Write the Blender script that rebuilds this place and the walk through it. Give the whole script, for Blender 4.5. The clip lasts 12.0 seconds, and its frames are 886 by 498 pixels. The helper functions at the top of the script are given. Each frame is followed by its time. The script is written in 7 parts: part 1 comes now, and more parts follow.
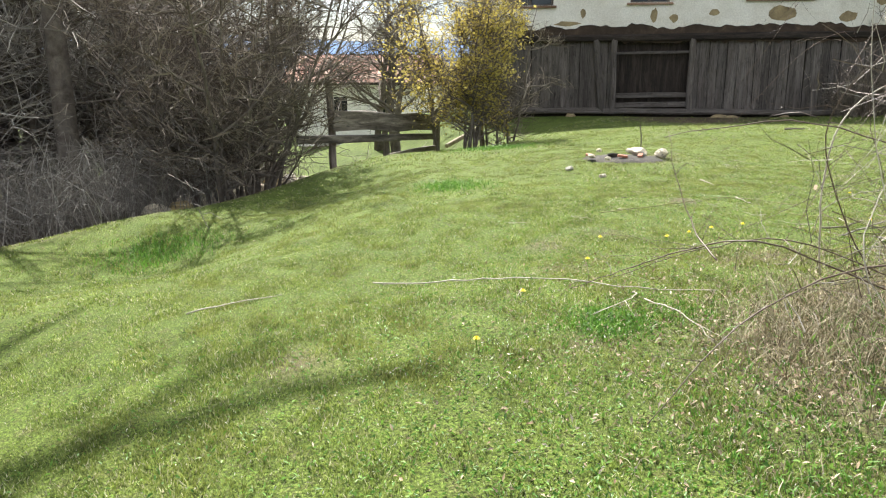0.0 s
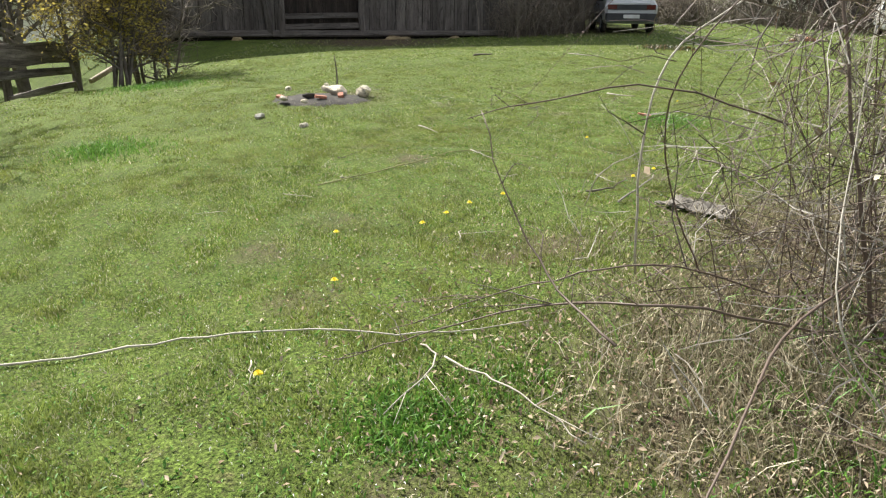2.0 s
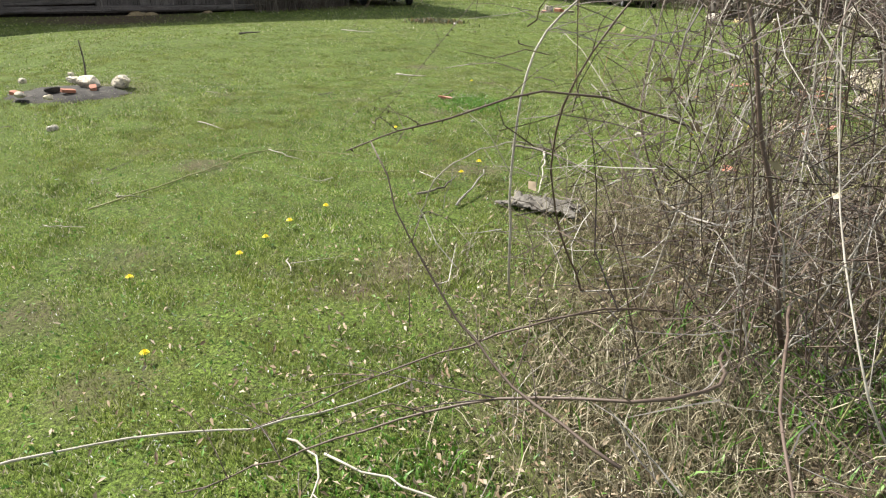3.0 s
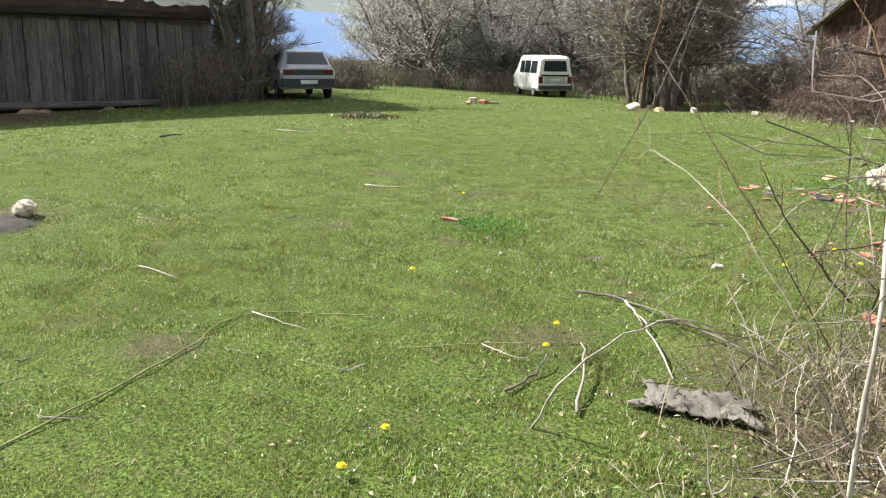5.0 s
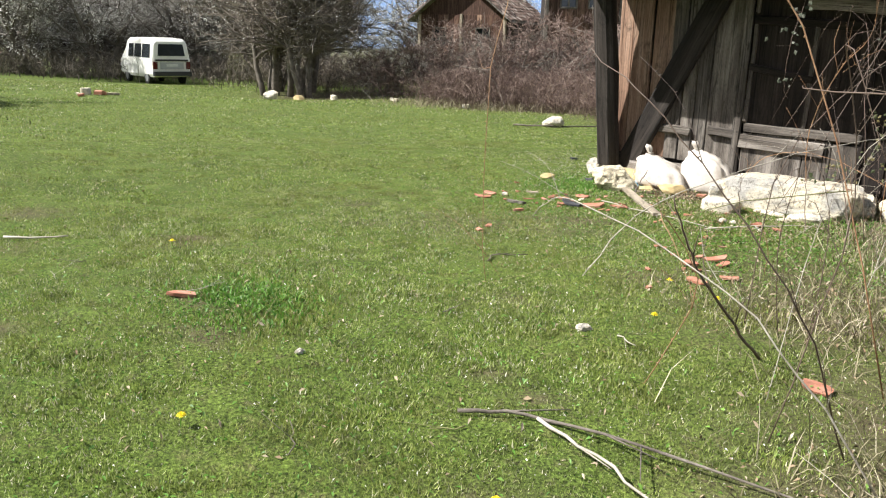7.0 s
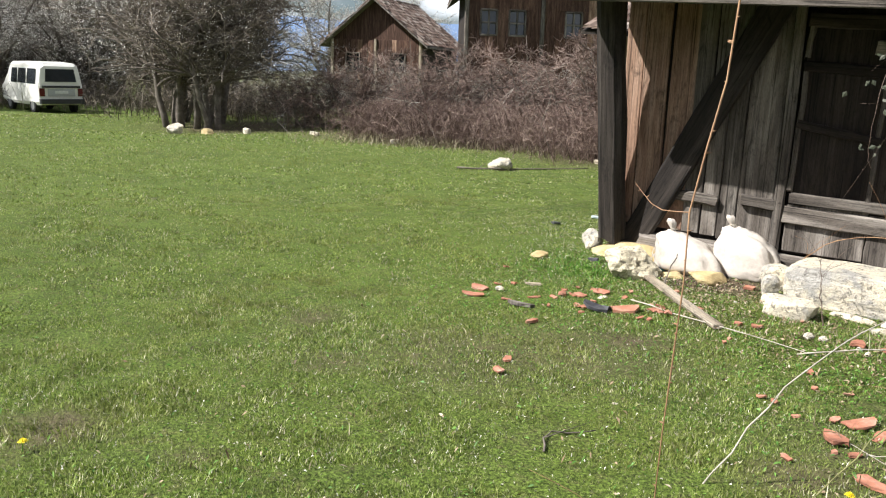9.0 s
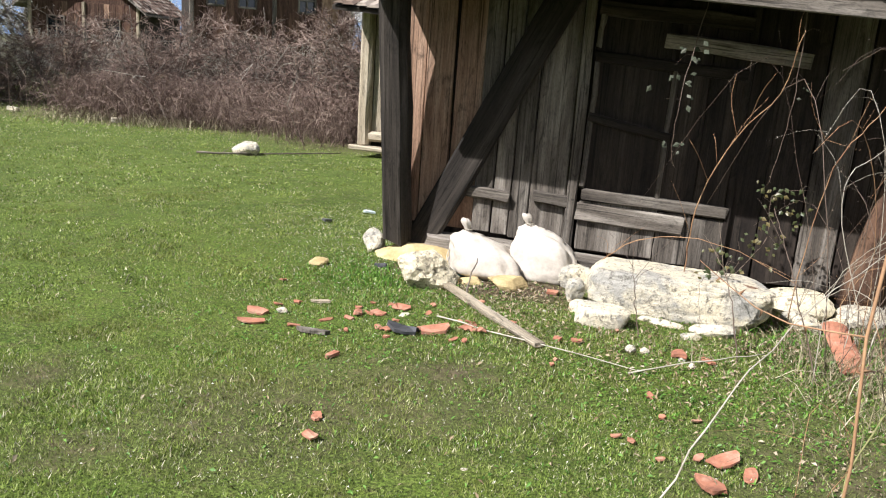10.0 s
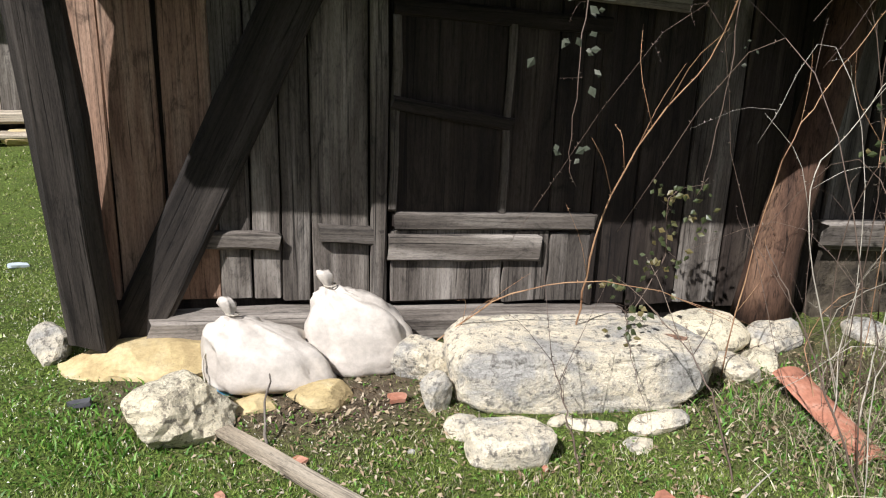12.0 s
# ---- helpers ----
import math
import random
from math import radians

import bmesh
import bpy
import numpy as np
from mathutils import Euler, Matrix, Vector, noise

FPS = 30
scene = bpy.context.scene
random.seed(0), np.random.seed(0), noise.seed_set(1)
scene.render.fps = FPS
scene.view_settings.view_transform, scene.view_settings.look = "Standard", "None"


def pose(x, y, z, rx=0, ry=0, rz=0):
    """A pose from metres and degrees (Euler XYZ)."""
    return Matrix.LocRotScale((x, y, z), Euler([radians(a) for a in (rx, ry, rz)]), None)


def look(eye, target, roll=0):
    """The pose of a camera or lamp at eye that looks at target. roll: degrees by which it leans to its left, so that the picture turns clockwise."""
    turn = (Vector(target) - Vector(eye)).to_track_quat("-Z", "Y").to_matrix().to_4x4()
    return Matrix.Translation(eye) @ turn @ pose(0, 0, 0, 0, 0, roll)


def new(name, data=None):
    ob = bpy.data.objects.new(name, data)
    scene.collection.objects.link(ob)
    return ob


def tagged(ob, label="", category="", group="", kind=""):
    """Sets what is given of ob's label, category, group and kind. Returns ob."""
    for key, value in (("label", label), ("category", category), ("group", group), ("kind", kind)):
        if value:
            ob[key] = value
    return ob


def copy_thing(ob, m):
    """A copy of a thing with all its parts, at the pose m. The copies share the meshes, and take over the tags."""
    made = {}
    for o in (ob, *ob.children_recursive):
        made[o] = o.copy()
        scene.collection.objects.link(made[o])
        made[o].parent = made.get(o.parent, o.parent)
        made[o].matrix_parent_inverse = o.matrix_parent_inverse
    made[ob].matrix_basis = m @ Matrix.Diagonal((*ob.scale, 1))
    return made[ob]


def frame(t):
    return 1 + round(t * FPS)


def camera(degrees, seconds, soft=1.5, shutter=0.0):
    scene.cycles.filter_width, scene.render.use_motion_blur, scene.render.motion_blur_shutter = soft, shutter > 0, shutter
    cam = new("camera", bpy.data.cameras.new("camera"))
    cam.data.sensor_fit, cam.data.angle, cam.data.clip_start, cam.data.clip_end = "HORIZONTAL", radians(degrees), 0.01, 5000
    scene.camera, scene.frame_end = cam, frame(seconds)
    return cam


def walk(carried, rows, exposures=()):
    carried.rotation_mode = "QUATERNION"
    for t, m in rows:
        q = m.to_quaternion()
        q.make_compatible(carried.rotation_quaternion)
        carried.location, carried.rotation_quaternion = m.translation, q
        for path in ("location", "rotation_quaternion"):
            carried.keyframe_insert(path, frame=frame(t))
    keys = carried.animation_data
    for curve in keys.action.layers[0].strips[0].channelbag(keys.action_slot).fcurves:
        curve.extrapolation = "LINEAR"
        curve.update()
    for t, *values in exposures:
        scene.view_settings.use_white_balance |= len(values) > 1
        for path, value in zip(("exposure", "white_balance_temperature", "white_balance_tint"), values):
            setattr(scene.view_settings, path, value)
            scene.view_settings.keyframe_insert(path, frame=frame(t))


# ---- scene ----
cam = camera(59.2, 12.0, soft=1.15)
PATH = [
    (0, (9.063, -1.96, 1.141), (7.479, -3.099, 0.702), -0.1),
    (0.5, (8.689, -2.34, 1.117), (6.951, -3.22, 0.663), 0.5),
    (1, (8.314, -2.603, 1.164), (6.503, -3.275, 0.645), -1.5),
    (1.5, (7.903, -2.755, 1.219), (6.039, -3.207, 0.654), 0.4),
    (2, (7.586, -2.977, 1.209), (5.726, -3.355, 0.579), 0.5),
    (2.5, (7.217, -3.224, 1.246), (5.335, -3.309, 0.576), 0.8),
    (2.7, (7.089, -3.284, 1.232), (5.209, -3.247, 0.549), 0.9),
    (4.3, (6.004, -3.739, 1.266), (4.202, -3.077, 0.702), -0.2),
    (4.5, (5.782, -3.79, 1.256), (3.938, -3.182, 0.775), -1.2),
    (5, (5.293, -3.974, 1.264), (3.406, -3.517, 0.783), 0.6),
    (5.1, (5.194, -4.02, 1.273), (3.309, -3.55, 0.796), -0.0),
    (5.5, (4.816, -4.141, 1.271), (2.995, -3.456, 0.81), -1.8),
    (6, (4.27, -4.23, 1.283), (2.504, -3.377, 0.889), -1.6),
    (6.5, (3.754, -4.239, 1.284), (2.093, -3.208, 0.861), 1.0),
    (7, (3.355, -4.081, 1.305), (1.912, -2.791, 0.8), 1.4),
    (7.2, (3.184, -3.965, 1.317), (1.847, -2.564, 0.816), 1.5),
    (8.8, (1.812, -3.262, 1.476), (0.535, -1.786, 1.04), 1.8),
    (9, (1.623, -3.17, 1.478), (0.331, -1.71, 1.034), 1.9),
    (9.5, (1.196, -2.954, 1.485), (0.123, -1.337, 1.002), 3.6),
    (10, (0.848, -2.62, 1.472), (0.131, -0.811, 1.01), 4.4),
    (10.5, (0.422, -2.227, 1.464), (-0.204, -0.401, 0.942), 3.3),
    (11, (0.067, -1.785, 1.509), (-0.38, 0.089, 0.971), 3.0),
    (11.5, (-0.157, -1.218, 1.541), (-0.236, 0.711, 1.017), 2.7),
    (12, (-0.338, -0.598, 1.586), (-0.205, 1.311, 1.002), 1.9),
]
EXPOSURES = [(0, 1.8, 6500, 10), (0.7, 1.55, 6500, 10), (1.5, 1.43, 6480, 10), (2.5, 1.27, 6450, 10), (4.5, 1.38, 6400, 10), (6, 1.24, 6350, 10), (7, 1.2, 6350, 10), (9, 1.06, 6300, 11), (10.5, 0.98, 6200, 12), (11.2, 0.84, 6150, 13), (12, 0.7, 6100, 13)]
walk(cam, [(t, look(eye, target, roll)) for t, eye, target, roll in PATH], EXPOSURES)

# ---- light ----
SUN_UP = radians(46)
sun_data = bpy.data.lights.new("sun", "SUN")
sun_data.energy, sun_data.angle, sun_data.color = 5.0, radians(0.55), (1.0, 0.965, 0.91)
TRAVEL = Vector((0.62 * math.cos(SUN_UP), 0.785 * math.cos(SUN_UP), -math.sin(SUN_UP)))
sun = new("sun", sun_data)
sun.matrix_world = Matrix.Translation((-20, -25, 40)) @ TRAVEL.to_track_quat("-Z", "Y").to_matrix().to_4x4()

world = bpy.data.worlds.new("sky")
scene.world = world
world.use_nodes = True
wn, wl = world.node_tree.nodes, world.node_tree.links
sky = wn.new("ShaderNodeTexSky")
sky.sky_type, sky.sun_disc = "NISHITA", False
sky.sun_elevation = SUN_UP
sky.sun_rotation = math.atan2(-0.62, -0.785)
sky.altitude = 600
sky.air_density, sky.dust_density = 1.0, 1.5
back = wn["Background"]
# thin bright cloud over parts of the sky
w_tc, w_noise, w_ramp, w_mix = wn.new("ShaderNodeTexCoord"), wn.new("ShaderNodeTexNoise"), wn.new("ShaderNodeValToRGB"), wn.new("ShaderNodeMixRGB")
w_noise.inputs["Scale"].default_value, w_noise.inputs["Detail"].default_value = 3.2, 6
w_map = wn.new("ShaderNodeMapping")
w_map.inputs["Scale"].default_value = (1, 1, 3)
wl.new(w_tc.outputs["Generated"], w_map.inputs["Vector"])
wl.new(w_map.outputs["Vector"], w_noise.inputs["Vector"])
w_ramp.color_ramp.elements[0].position, w_ramp.color_ramp.elements[1].position = 0.44, 0.64
wl.new(w_noise.outputs["Fac"], w_ramp.inputs["Fac"])
wl.new(w_ramp.outputs["Color"], w_mix.inputs["Fac"])
wl.new(sky.outputs["Color"], w_mix.inputs["Color1"])
w_mix.inputs["Color2"].default_value = (24, 24.4, 25, 1)
wl.new(w_mix.outputs["Color"], back.inputs["Color"])
back.inputs["Strength"].default_value = 0.036


# ---- materials ----
def rgba(c):
    return (c[0], c[1], c[2], 1.0)


class Nodes:
    """A small builder for a node material."""

    def __init__(self, name, rough=0.8, metal=0.0, spec=0.4):
        self.mat = bpy.data.materials.new(name)
        self.mat.use_nodes = True
        self.t = self.mat.node_tree
        self.b = self.t.nodes["Principled BSDF"]
        self.b.inputs["Roughness"].default_value = rough
        self.b.inputs["Metallic"].default_value = metal
        self.b.inputs["Specular IOR Level"].default_value = spec
        self.tc = self.t.nodes.new("ShaderNodeTexCoord")

    def link(self, a, b):
        self.t.links.new(a, b)

    def coords(self, scale=(1, 1, 1), kind="Object", per_object=False):
        m = self.t.nodes.new("ShaderNodeMapping")
        m.inputs["Scale"].default_value = scale
        self.link(self.tc.outputs[kind], m.inputs["Vector"])
        if per_object:
            info = self.t.nodes.new("ShaderNodeObjectInfo")
            mul = self.t.nodes.new("ShaderNodeMath")
            mul.operation, mul.inputs[1].default_value = "MULTIPLY", 37.0
            self.link(info.outputs["Random"], mul.inputs[0])
            self.link(mul.outputs[0], m.inputs["Location"])
        return m.outputs["Vector"]

    def noise(self, vec, scale, detail=5, rough=0.6, distort=0.0):
        n = self.t.nodes.new("ShaderNodeTexNoise")
        n.inputs["Scale"].default_value, n.inputs["Detail"].default_value = scale, detail
        n.inputs["Roughness"].default_value, n.inputs["Distortion"].default_value = rough, distort
        self.link(vec, n.inputs["Vector"])
        return n.outputs["Fac"]

    def ramp(self, fac, stops):
        r = self.t.nodes.new("ShaderNodeValToRGB")
        e = r.color_ramp.elements
        while len(e) < len(stops):
            e.new(0.5)
        for k, (p, c) in enumerate(stops):
            e[k].position = p
            e[k].color = rgba(c) if not isinstance(c, (int, float)) else (c, c, c, 1)
        self.link(fac, r.inputs["Fac"])
        return r.outputs["Color"]

    def mix(self, fac, a, b, mode="MIX"):
        m = self.t.nodes.new("ShaderNodeMixRGB")
        m.blend_type = mode
        for sock, v in ((m.inputs["Fac"], fac), (m.inputs["Color1"], a), (m.inputs["Color2"], b)):
            if isinstance(v, (int, float)):
                sock.default_value = v
            elif isinstance(v, tuple):
                sock.default_value = rgba(v)
            else:
                self.link(v, sock)
        return m.outputs["Color"]

    def random(self):
        return self.t.nodes.new("ShaderNodeObjectInfo").outputs["Random"]

    def island(self):
        return self.t.nodes.new("ShaderNodeNewGeometry").outputs["Random Per Island"]

    def color(self, c):
        if isinstance(c, tuple):
            self.b.inputs["Base Color"].default_value = rgba(c)
        else:
            self.link(c, self.b.inputs["Base Color"])

    def rough(self, fac):
        self.link(fac, self.b.inputs["Roughness"])

    def bump(self, height, strength=0.4, dist=0.01):
        n = self.t.nodes.new("ShaderNodeBump")
        n.inputs["Strength"].default_value, n.inputs["Distance"].default_value = strength, dist
        self.link(height, n.inputs["Height"])
        self.link(n.outputs["Normal"], self.b.inputs["Normal"])
        return self


def wood(name, dark, mid, light, rough=0.85, bump=0.6, warm=None):
    """Weathered timber, grain along local z."""
    n = Nodes(name, rough, spec=0.25)
    fine = n.noise(n.coords((95, 95, 2.2), per_object=True), 1.0, 7, 0.7)
    broad = n.noise(n.coords((9, 9, 0.9), per_object=True), 1.0, 4, 0.55, 0.6)
    spot = n.noise(n.coords((14, 14, 5), per_object=True), 1.0, 5, 0.7)
    base = n.ramp(broad, [(0.25, dark), (0.5, mid), (0.78, light)])
    grain = n.ramp(fine, [(0.3, 0.3), (0.5, 1.0), (0.75, 1.3)])
    knots = n.noise(n.coords((11, 11, 3.4), per_object=True), 1.0, 6, 0.75, 1.2)
    c = n.mix(0.85, base, grain, "MULTIPLY")
    c = n.mix(0.75, c, n.ramp(knots, [(0.34, 0.3), (0.46, 1.0), (0.7, 1.2)]), "MULTIPLY")
    if warm:
        c = n.mix(n.ramp(spot, [(0.5, 0.0), (0.72, 0.75)]), c, warm)
    tone = n.ramp(n.random(), [(0.0, 0.72), (1.0, 1.22)])
    c = n.mix(1.0, c, tone, "MULTIPLY")
    crack = n.ramp(n.noise(n.coords((60, 60, 1.1), per_object=True), 1.0, 4, 0.6, 0.8), [(0.34, 0.0), (0.41, 1.0)])
    c = n.mix(0.8, c, n.ramp(crack, [(0.0, 0.16), (1.0, 1.0)]), "MULTIPLY")
    pits = n.noise(n.coords((170, 170, 38), per_object=True), 1.0, 5, 0.75)
    c = n.mix(0.7, c, n.ramp(pits, [(0.32, 0.45), (0.5, 1.0), (0.7, 1.25)]), "MULTIPLY")
    n.color(c)
    n.bump(n.mix(0.35, n.mix(0.5, fine, crack), pits), bump, 0.007)
    return n.mat


def speckled(name, stops, scale, rough=0.9, bump=0.5, dist=0.01, fine=40.0, spec=0.3, per_object=True):
    n = Nodes(name, rough, spec=spec)
    v = n.coords(per_object=per_object)
    a = n.noise(v, scale, 8, 0.65, 0.3)
    b = n.noise(v, fine, 6, 0.7)
    c = n.ramp(a, stops)
    c = n.mix(0.5, c, n.ramp(b, [(0.3, 0.6), (0.7, 1.3)]), "MULTIPLY")
    n.color(c)
    n.bump(n.mix(0.5, a, b), bump, dist)
    return n.mat


def island_tint(name, stops, rough=0.7, spec=0.3, transmit=0.0, patch=None, clump=None):
    """Many small pieces in one mesh, each with its own shade."""
    n = Nodes(name, rough, spec=spec)
    c = n.ramp(n.island(), stops)
    if patch:
        p = n.noise(n.coords(), patch[0], 4, 0.6)
        c = n.mix(n.ramp(p, [(patch[1], 0.0), (patch[2], 1.0)]), c, n.mix(0.6, c, patch[3]))
    if clump:
        v = n.coords()
        c = n.mix(0.9, c, n.ramp(n.noise(v, clump[0], 5, 0.7), [(0.32, 0.5), (0.5, 0.97), (0.68, 1.3)]), "MULTIPLY")
        c = n.mix(0.8, c, n.ramp(n.noise(v, clump[1], 4, 0.7), [(0.34, 0.42), (0.5, 1.0), (0.66, 1.35)]), "MULTIPLY")
    n.color(c)
    if transmit:
        tr = n.t.nodes.new("ShaderNodeBsdfTranslucent")
        mx = n.t.nodes.new("ShaderNodeMixShader")
        mx.inputs["Fac"].default_value = transmit
        n.link(c, tr.inputs["Color"])
        n.link(n.b.outputs["BSDF"], mx.inputs[1])
        n.link(tr.outputs["BSDF"], mx.inputs[2])
        n.link(mx.outputs["Shader"], n.t.nodes["Material Output"].inputs["Surface"])
    return n.mat


def plain(name, c, rough=0.5, metal=0.0, spec=0.5, dirt=0.25, scale=4.0):
    n = Nodes(name, rough, metal, spec)
    a = n.noise(n.coords(), scale, 6, 0.65)
    n.color(n.mix(1.0, c, n.ramp(a, [(0.3, 1.0 - dirt), (0.7, 1.0 + dirt * 0.4)]), "MULTIPLY"))
    n.rough(n.ramp(a, [(0.3, min(1.0, rough * 1.3)), (0.7, rough * 0.85)]))
    return n.mat


def ground_material():
    n = Nodes("meadow_ground", 0.95, spec=0.15)
    v = n.coords()
    big, mid, fine, tiny = n.noise(v, 0.35, 5, 0.6), n.noise(v, 1.7, 6, 0.65), n.noise(v, 14, 6, 0.7), n.noise(v, 70, 4, 0.7)
    c = n.ramp(mid, [(0.25, (0.045, 0.066, 0.014)), (0.5, (0.08, 0.118, 0.022)), (0.75, (0.125, 0.16, 0.036))])
    c = n.mix(n.ramp(big, [(0.35, 0.0), (0.7, 0.65)]), c, (0.11, 0.155, 0.026))
    c = n.mix(n.ramp(fine, [(0.52, 0.0), (0.68, 0.6)]), c, (0.13, 0.105, 0.055))
    c = n.mix(0.95, c, n.ramp(tiny, [(0.34, 0.12), (0.52, 0.9), (0.66, 1.9)]), "MULTIPLY")
    att = n.t.nodes.new("ShaderNodeAttribute")
    att.attribute_name = "bare"
    soil = n.ramp(fine, [(0.3, (0.05, 0.035, 0.022)), (0.55, (0.105, 0.08, 0.052)), (0.75, (0.18, 0.14, 0.09))])
    c = n.mix(n.mix(0.5, att.outputs["Color"], n.mix(1.0, att.outputs["Color"], n.ramp(mid, [(0.3, 0.0), (0.6, 2.0)]), "MULTIPLY")), c, soil)
    n.color(c)
    n.bump(n.mix(0.5, fine, tiny), 0.9, 0.035)
    return n.mat


M_GROUND = ground_material()
M_GRASS = island_tint("grass", [(0.0, (0.075, 0.12, 0.022)), (0.3, (0.17, 0.235, 0.042)), (0.6, (0.265, 0.335, 0.075)), (0.84, (0.34, 0.375, 0.13)), (0.93, (0.56, 0.52, 0.36)), (1.0, (0.70, 0.65, 0.50))], 0.55, 0.35, 0.3,
                      (0.9, 0.45, 0.65, (0.22, 0.23, 0.06)), (5.0, 30.0))
M_LUSH = island_tint("lush_grass", [(0.0, (0.05, 0.13, 0.016)), (0.6, (0.11, 0.25, 0.03)), (1.0, (0.19, 0.33, 0.06))], 0.5, 0.35, 0.3)
M_STRAW = island_tint("dry_grass", [(0.0, (0.07, 0.062, 0.03)), (0.4, (0.19, 0.165, 0.095)), (0.8, (0.32, 0.28, 0.18)), (1.0, (0.58, 0.52, 0.38))], 0.8, 0.25, 0.15)
M_LITTER = island_tint("leaf_litter", [(0.0, (0.14, 0.09, 0.05)), (0.4, (0.28, 0.21, 0.13)), (0.85, (0.33, 0.27, 0.19)), (1.0, (0.44, 0.38, 0.29))], 0.8, 0.3)
M_PALE_BITS = island_tint("pale_bits", [(0.0, (0.35, 0.33, 0.25)), (1.0, (0.75, 0.73, 0.66))], 0.7)
M_YELLOW = island_tint("petals_yellow", [(0.0, (0.75, 0.6, 0.02)), (1.0, (0.85, 0.72, 0.04))], 0.6, 0.3, 0.2)
M_BLOSSOM = island_tint("blossom", [(0.0, (0.55, 0.52, 0.46)), (1.0, (0.85, 0.83, 0.78))], 0.7, 0.2, 0.3)
M_CATKIN = island_tint("catkin_yellow", [(0.0, (0.36, 0.29, 0.06)), (1.0, (0.66, 0.56, 0.17))], 0.7, 0.2, 0.3)
M_LEAF = island_tint("bramble_leaf", [(0.0, (0.022, 0.034, 0.012)), (0.6, (0.055, 0.07, 0.024)), (0.85, (0.12, 0.11, 0.04)), (1.0, (0.28, 0.12, 0.05))], 0.45, 0.5, 0.2)
M_BARK = speckled("bark", [(0.3, (0.07, 0.058, 0.047)), (0.55, (0.15, 0.128, 0.105)), (0.8, (0.26, 0.235, 0.195))], 5, 0.95, 0.8, 0.02)
M_TWIG = island_tint("twig", [(0.0, (0.065, 0.052, 0.042)), (0.5, (0.14, 0.115, 0.09)), (1.0, (0.27, 0.23, 0.18))], 0.8, 0.25)
M_TWIG_GREY = island_tint("grey_twig", [(0.0, (0.13, 0.115, 0.10)), (0.6, (0.24, 0.22, 0.185)), (1.0, (0.38, 0.355, 0.31))], 0.8, 0.25)
M_CANE_DARK = island_tint("cane_dark", [(0.0, (0.05, 0.035, 0.028)), (0.5, (0.095, 0.064, 0.048)), (1.0, (0.18, 0.14, 0.10))], 0.6, 0.4)
M_CANE_PALE = speckled("cane_pale", [(0.3, (0.24, 0.21, 0.165)), (0.7, (0.50, 0.46, 0.38))], 6, 0.7, 0.3, 0.003, 60)
M_CANE_RED = speckled("cane_red", [(0.3, (0.20, 0.10, 0.055)), (0.7, (0.42, 0.26, 0.14))], 6, 0.6, 0.3, 0.003, 60)
M_CANE_GREEN = speckled("cane_green", [(0.3, (0.14, 0.15, 0.055)), (0.7, (0.30, 0.28, 0.12))], 6, 0.6, 0.3, 0.003, 60)
M_BRUSH = island_tint("brushwood", [(0.0, (0.07, 0.045, 0.038)), (0.5, (0.16, 0.11, 0.09)), (1.0, (0.30, 0.23, 0.19))], 0.85, 0.2)
M_WOOD = wood("old_timber", (0.042, 0.034, 0.028), (0.122, 0.105, 0.088), (0.30, 0.27, 0.235), 0.85, 0.9)
# dark timber, deepened so that its colour holds the shade under eaves
M_WOOD_SHADE_DARK = wood("shade_dark_timber", (0.011, 0.008, 0.0066), (0.027, 0.02, 0.0158), (0.062, 0.049, 0.038), 0.8, 0.7)
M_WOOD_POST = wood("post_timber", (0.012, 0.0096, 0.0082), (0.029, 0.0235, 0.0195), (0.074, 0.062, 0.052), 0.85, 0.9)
M_WOOD_WARM = wood("brown_timber", (0.12, 0.066, 0.042), (0.25, 0.155, 0.105), (0.42, 0.30, 0.22), 0.8, 0.7)
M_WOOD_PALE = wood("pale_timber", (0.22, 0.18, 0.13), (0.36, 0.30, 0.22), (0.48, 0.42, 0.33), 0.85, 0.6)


def limestone(name, cream, grey, dark):
    """Weathered limestone: cream faces, grey lichen, dark pits and fine cracks."""
    n = Nodes(name, 0.92, spec=0.25)
    v = n.coords(per_object=True)
    a, b, f = n.noise(v, 3.5, 8, 0.7, 0.5), n.noise(v, 26, 7, 0.75), n.noise(v, 110, 4, 0.7)
    c = n.mix(n.ramp(a, [(0.46, 0.0), (0.60, 1.0)]), cream, grey)
    c = n.mix(n.ramp(b, [(0.53, 0.0), (0.61, 0.85)]), c, dark)
    c = n.mix(n.ramp(n.noise(v, 9, 8, 0.8, 1.5), [(0.56, 0.0), (0.63, 0.75)]), c, dark)
    c = n.mix(0.6, c, n.ramp(f, [(0.3, 0.55), (0.6, 1.15)]), "MULTIPLY")
    n.color(c)
    n.bump(n.mix(0.5, b, n.mix(0.6, a, f)), 1.0, 0.03)
    return n.mat


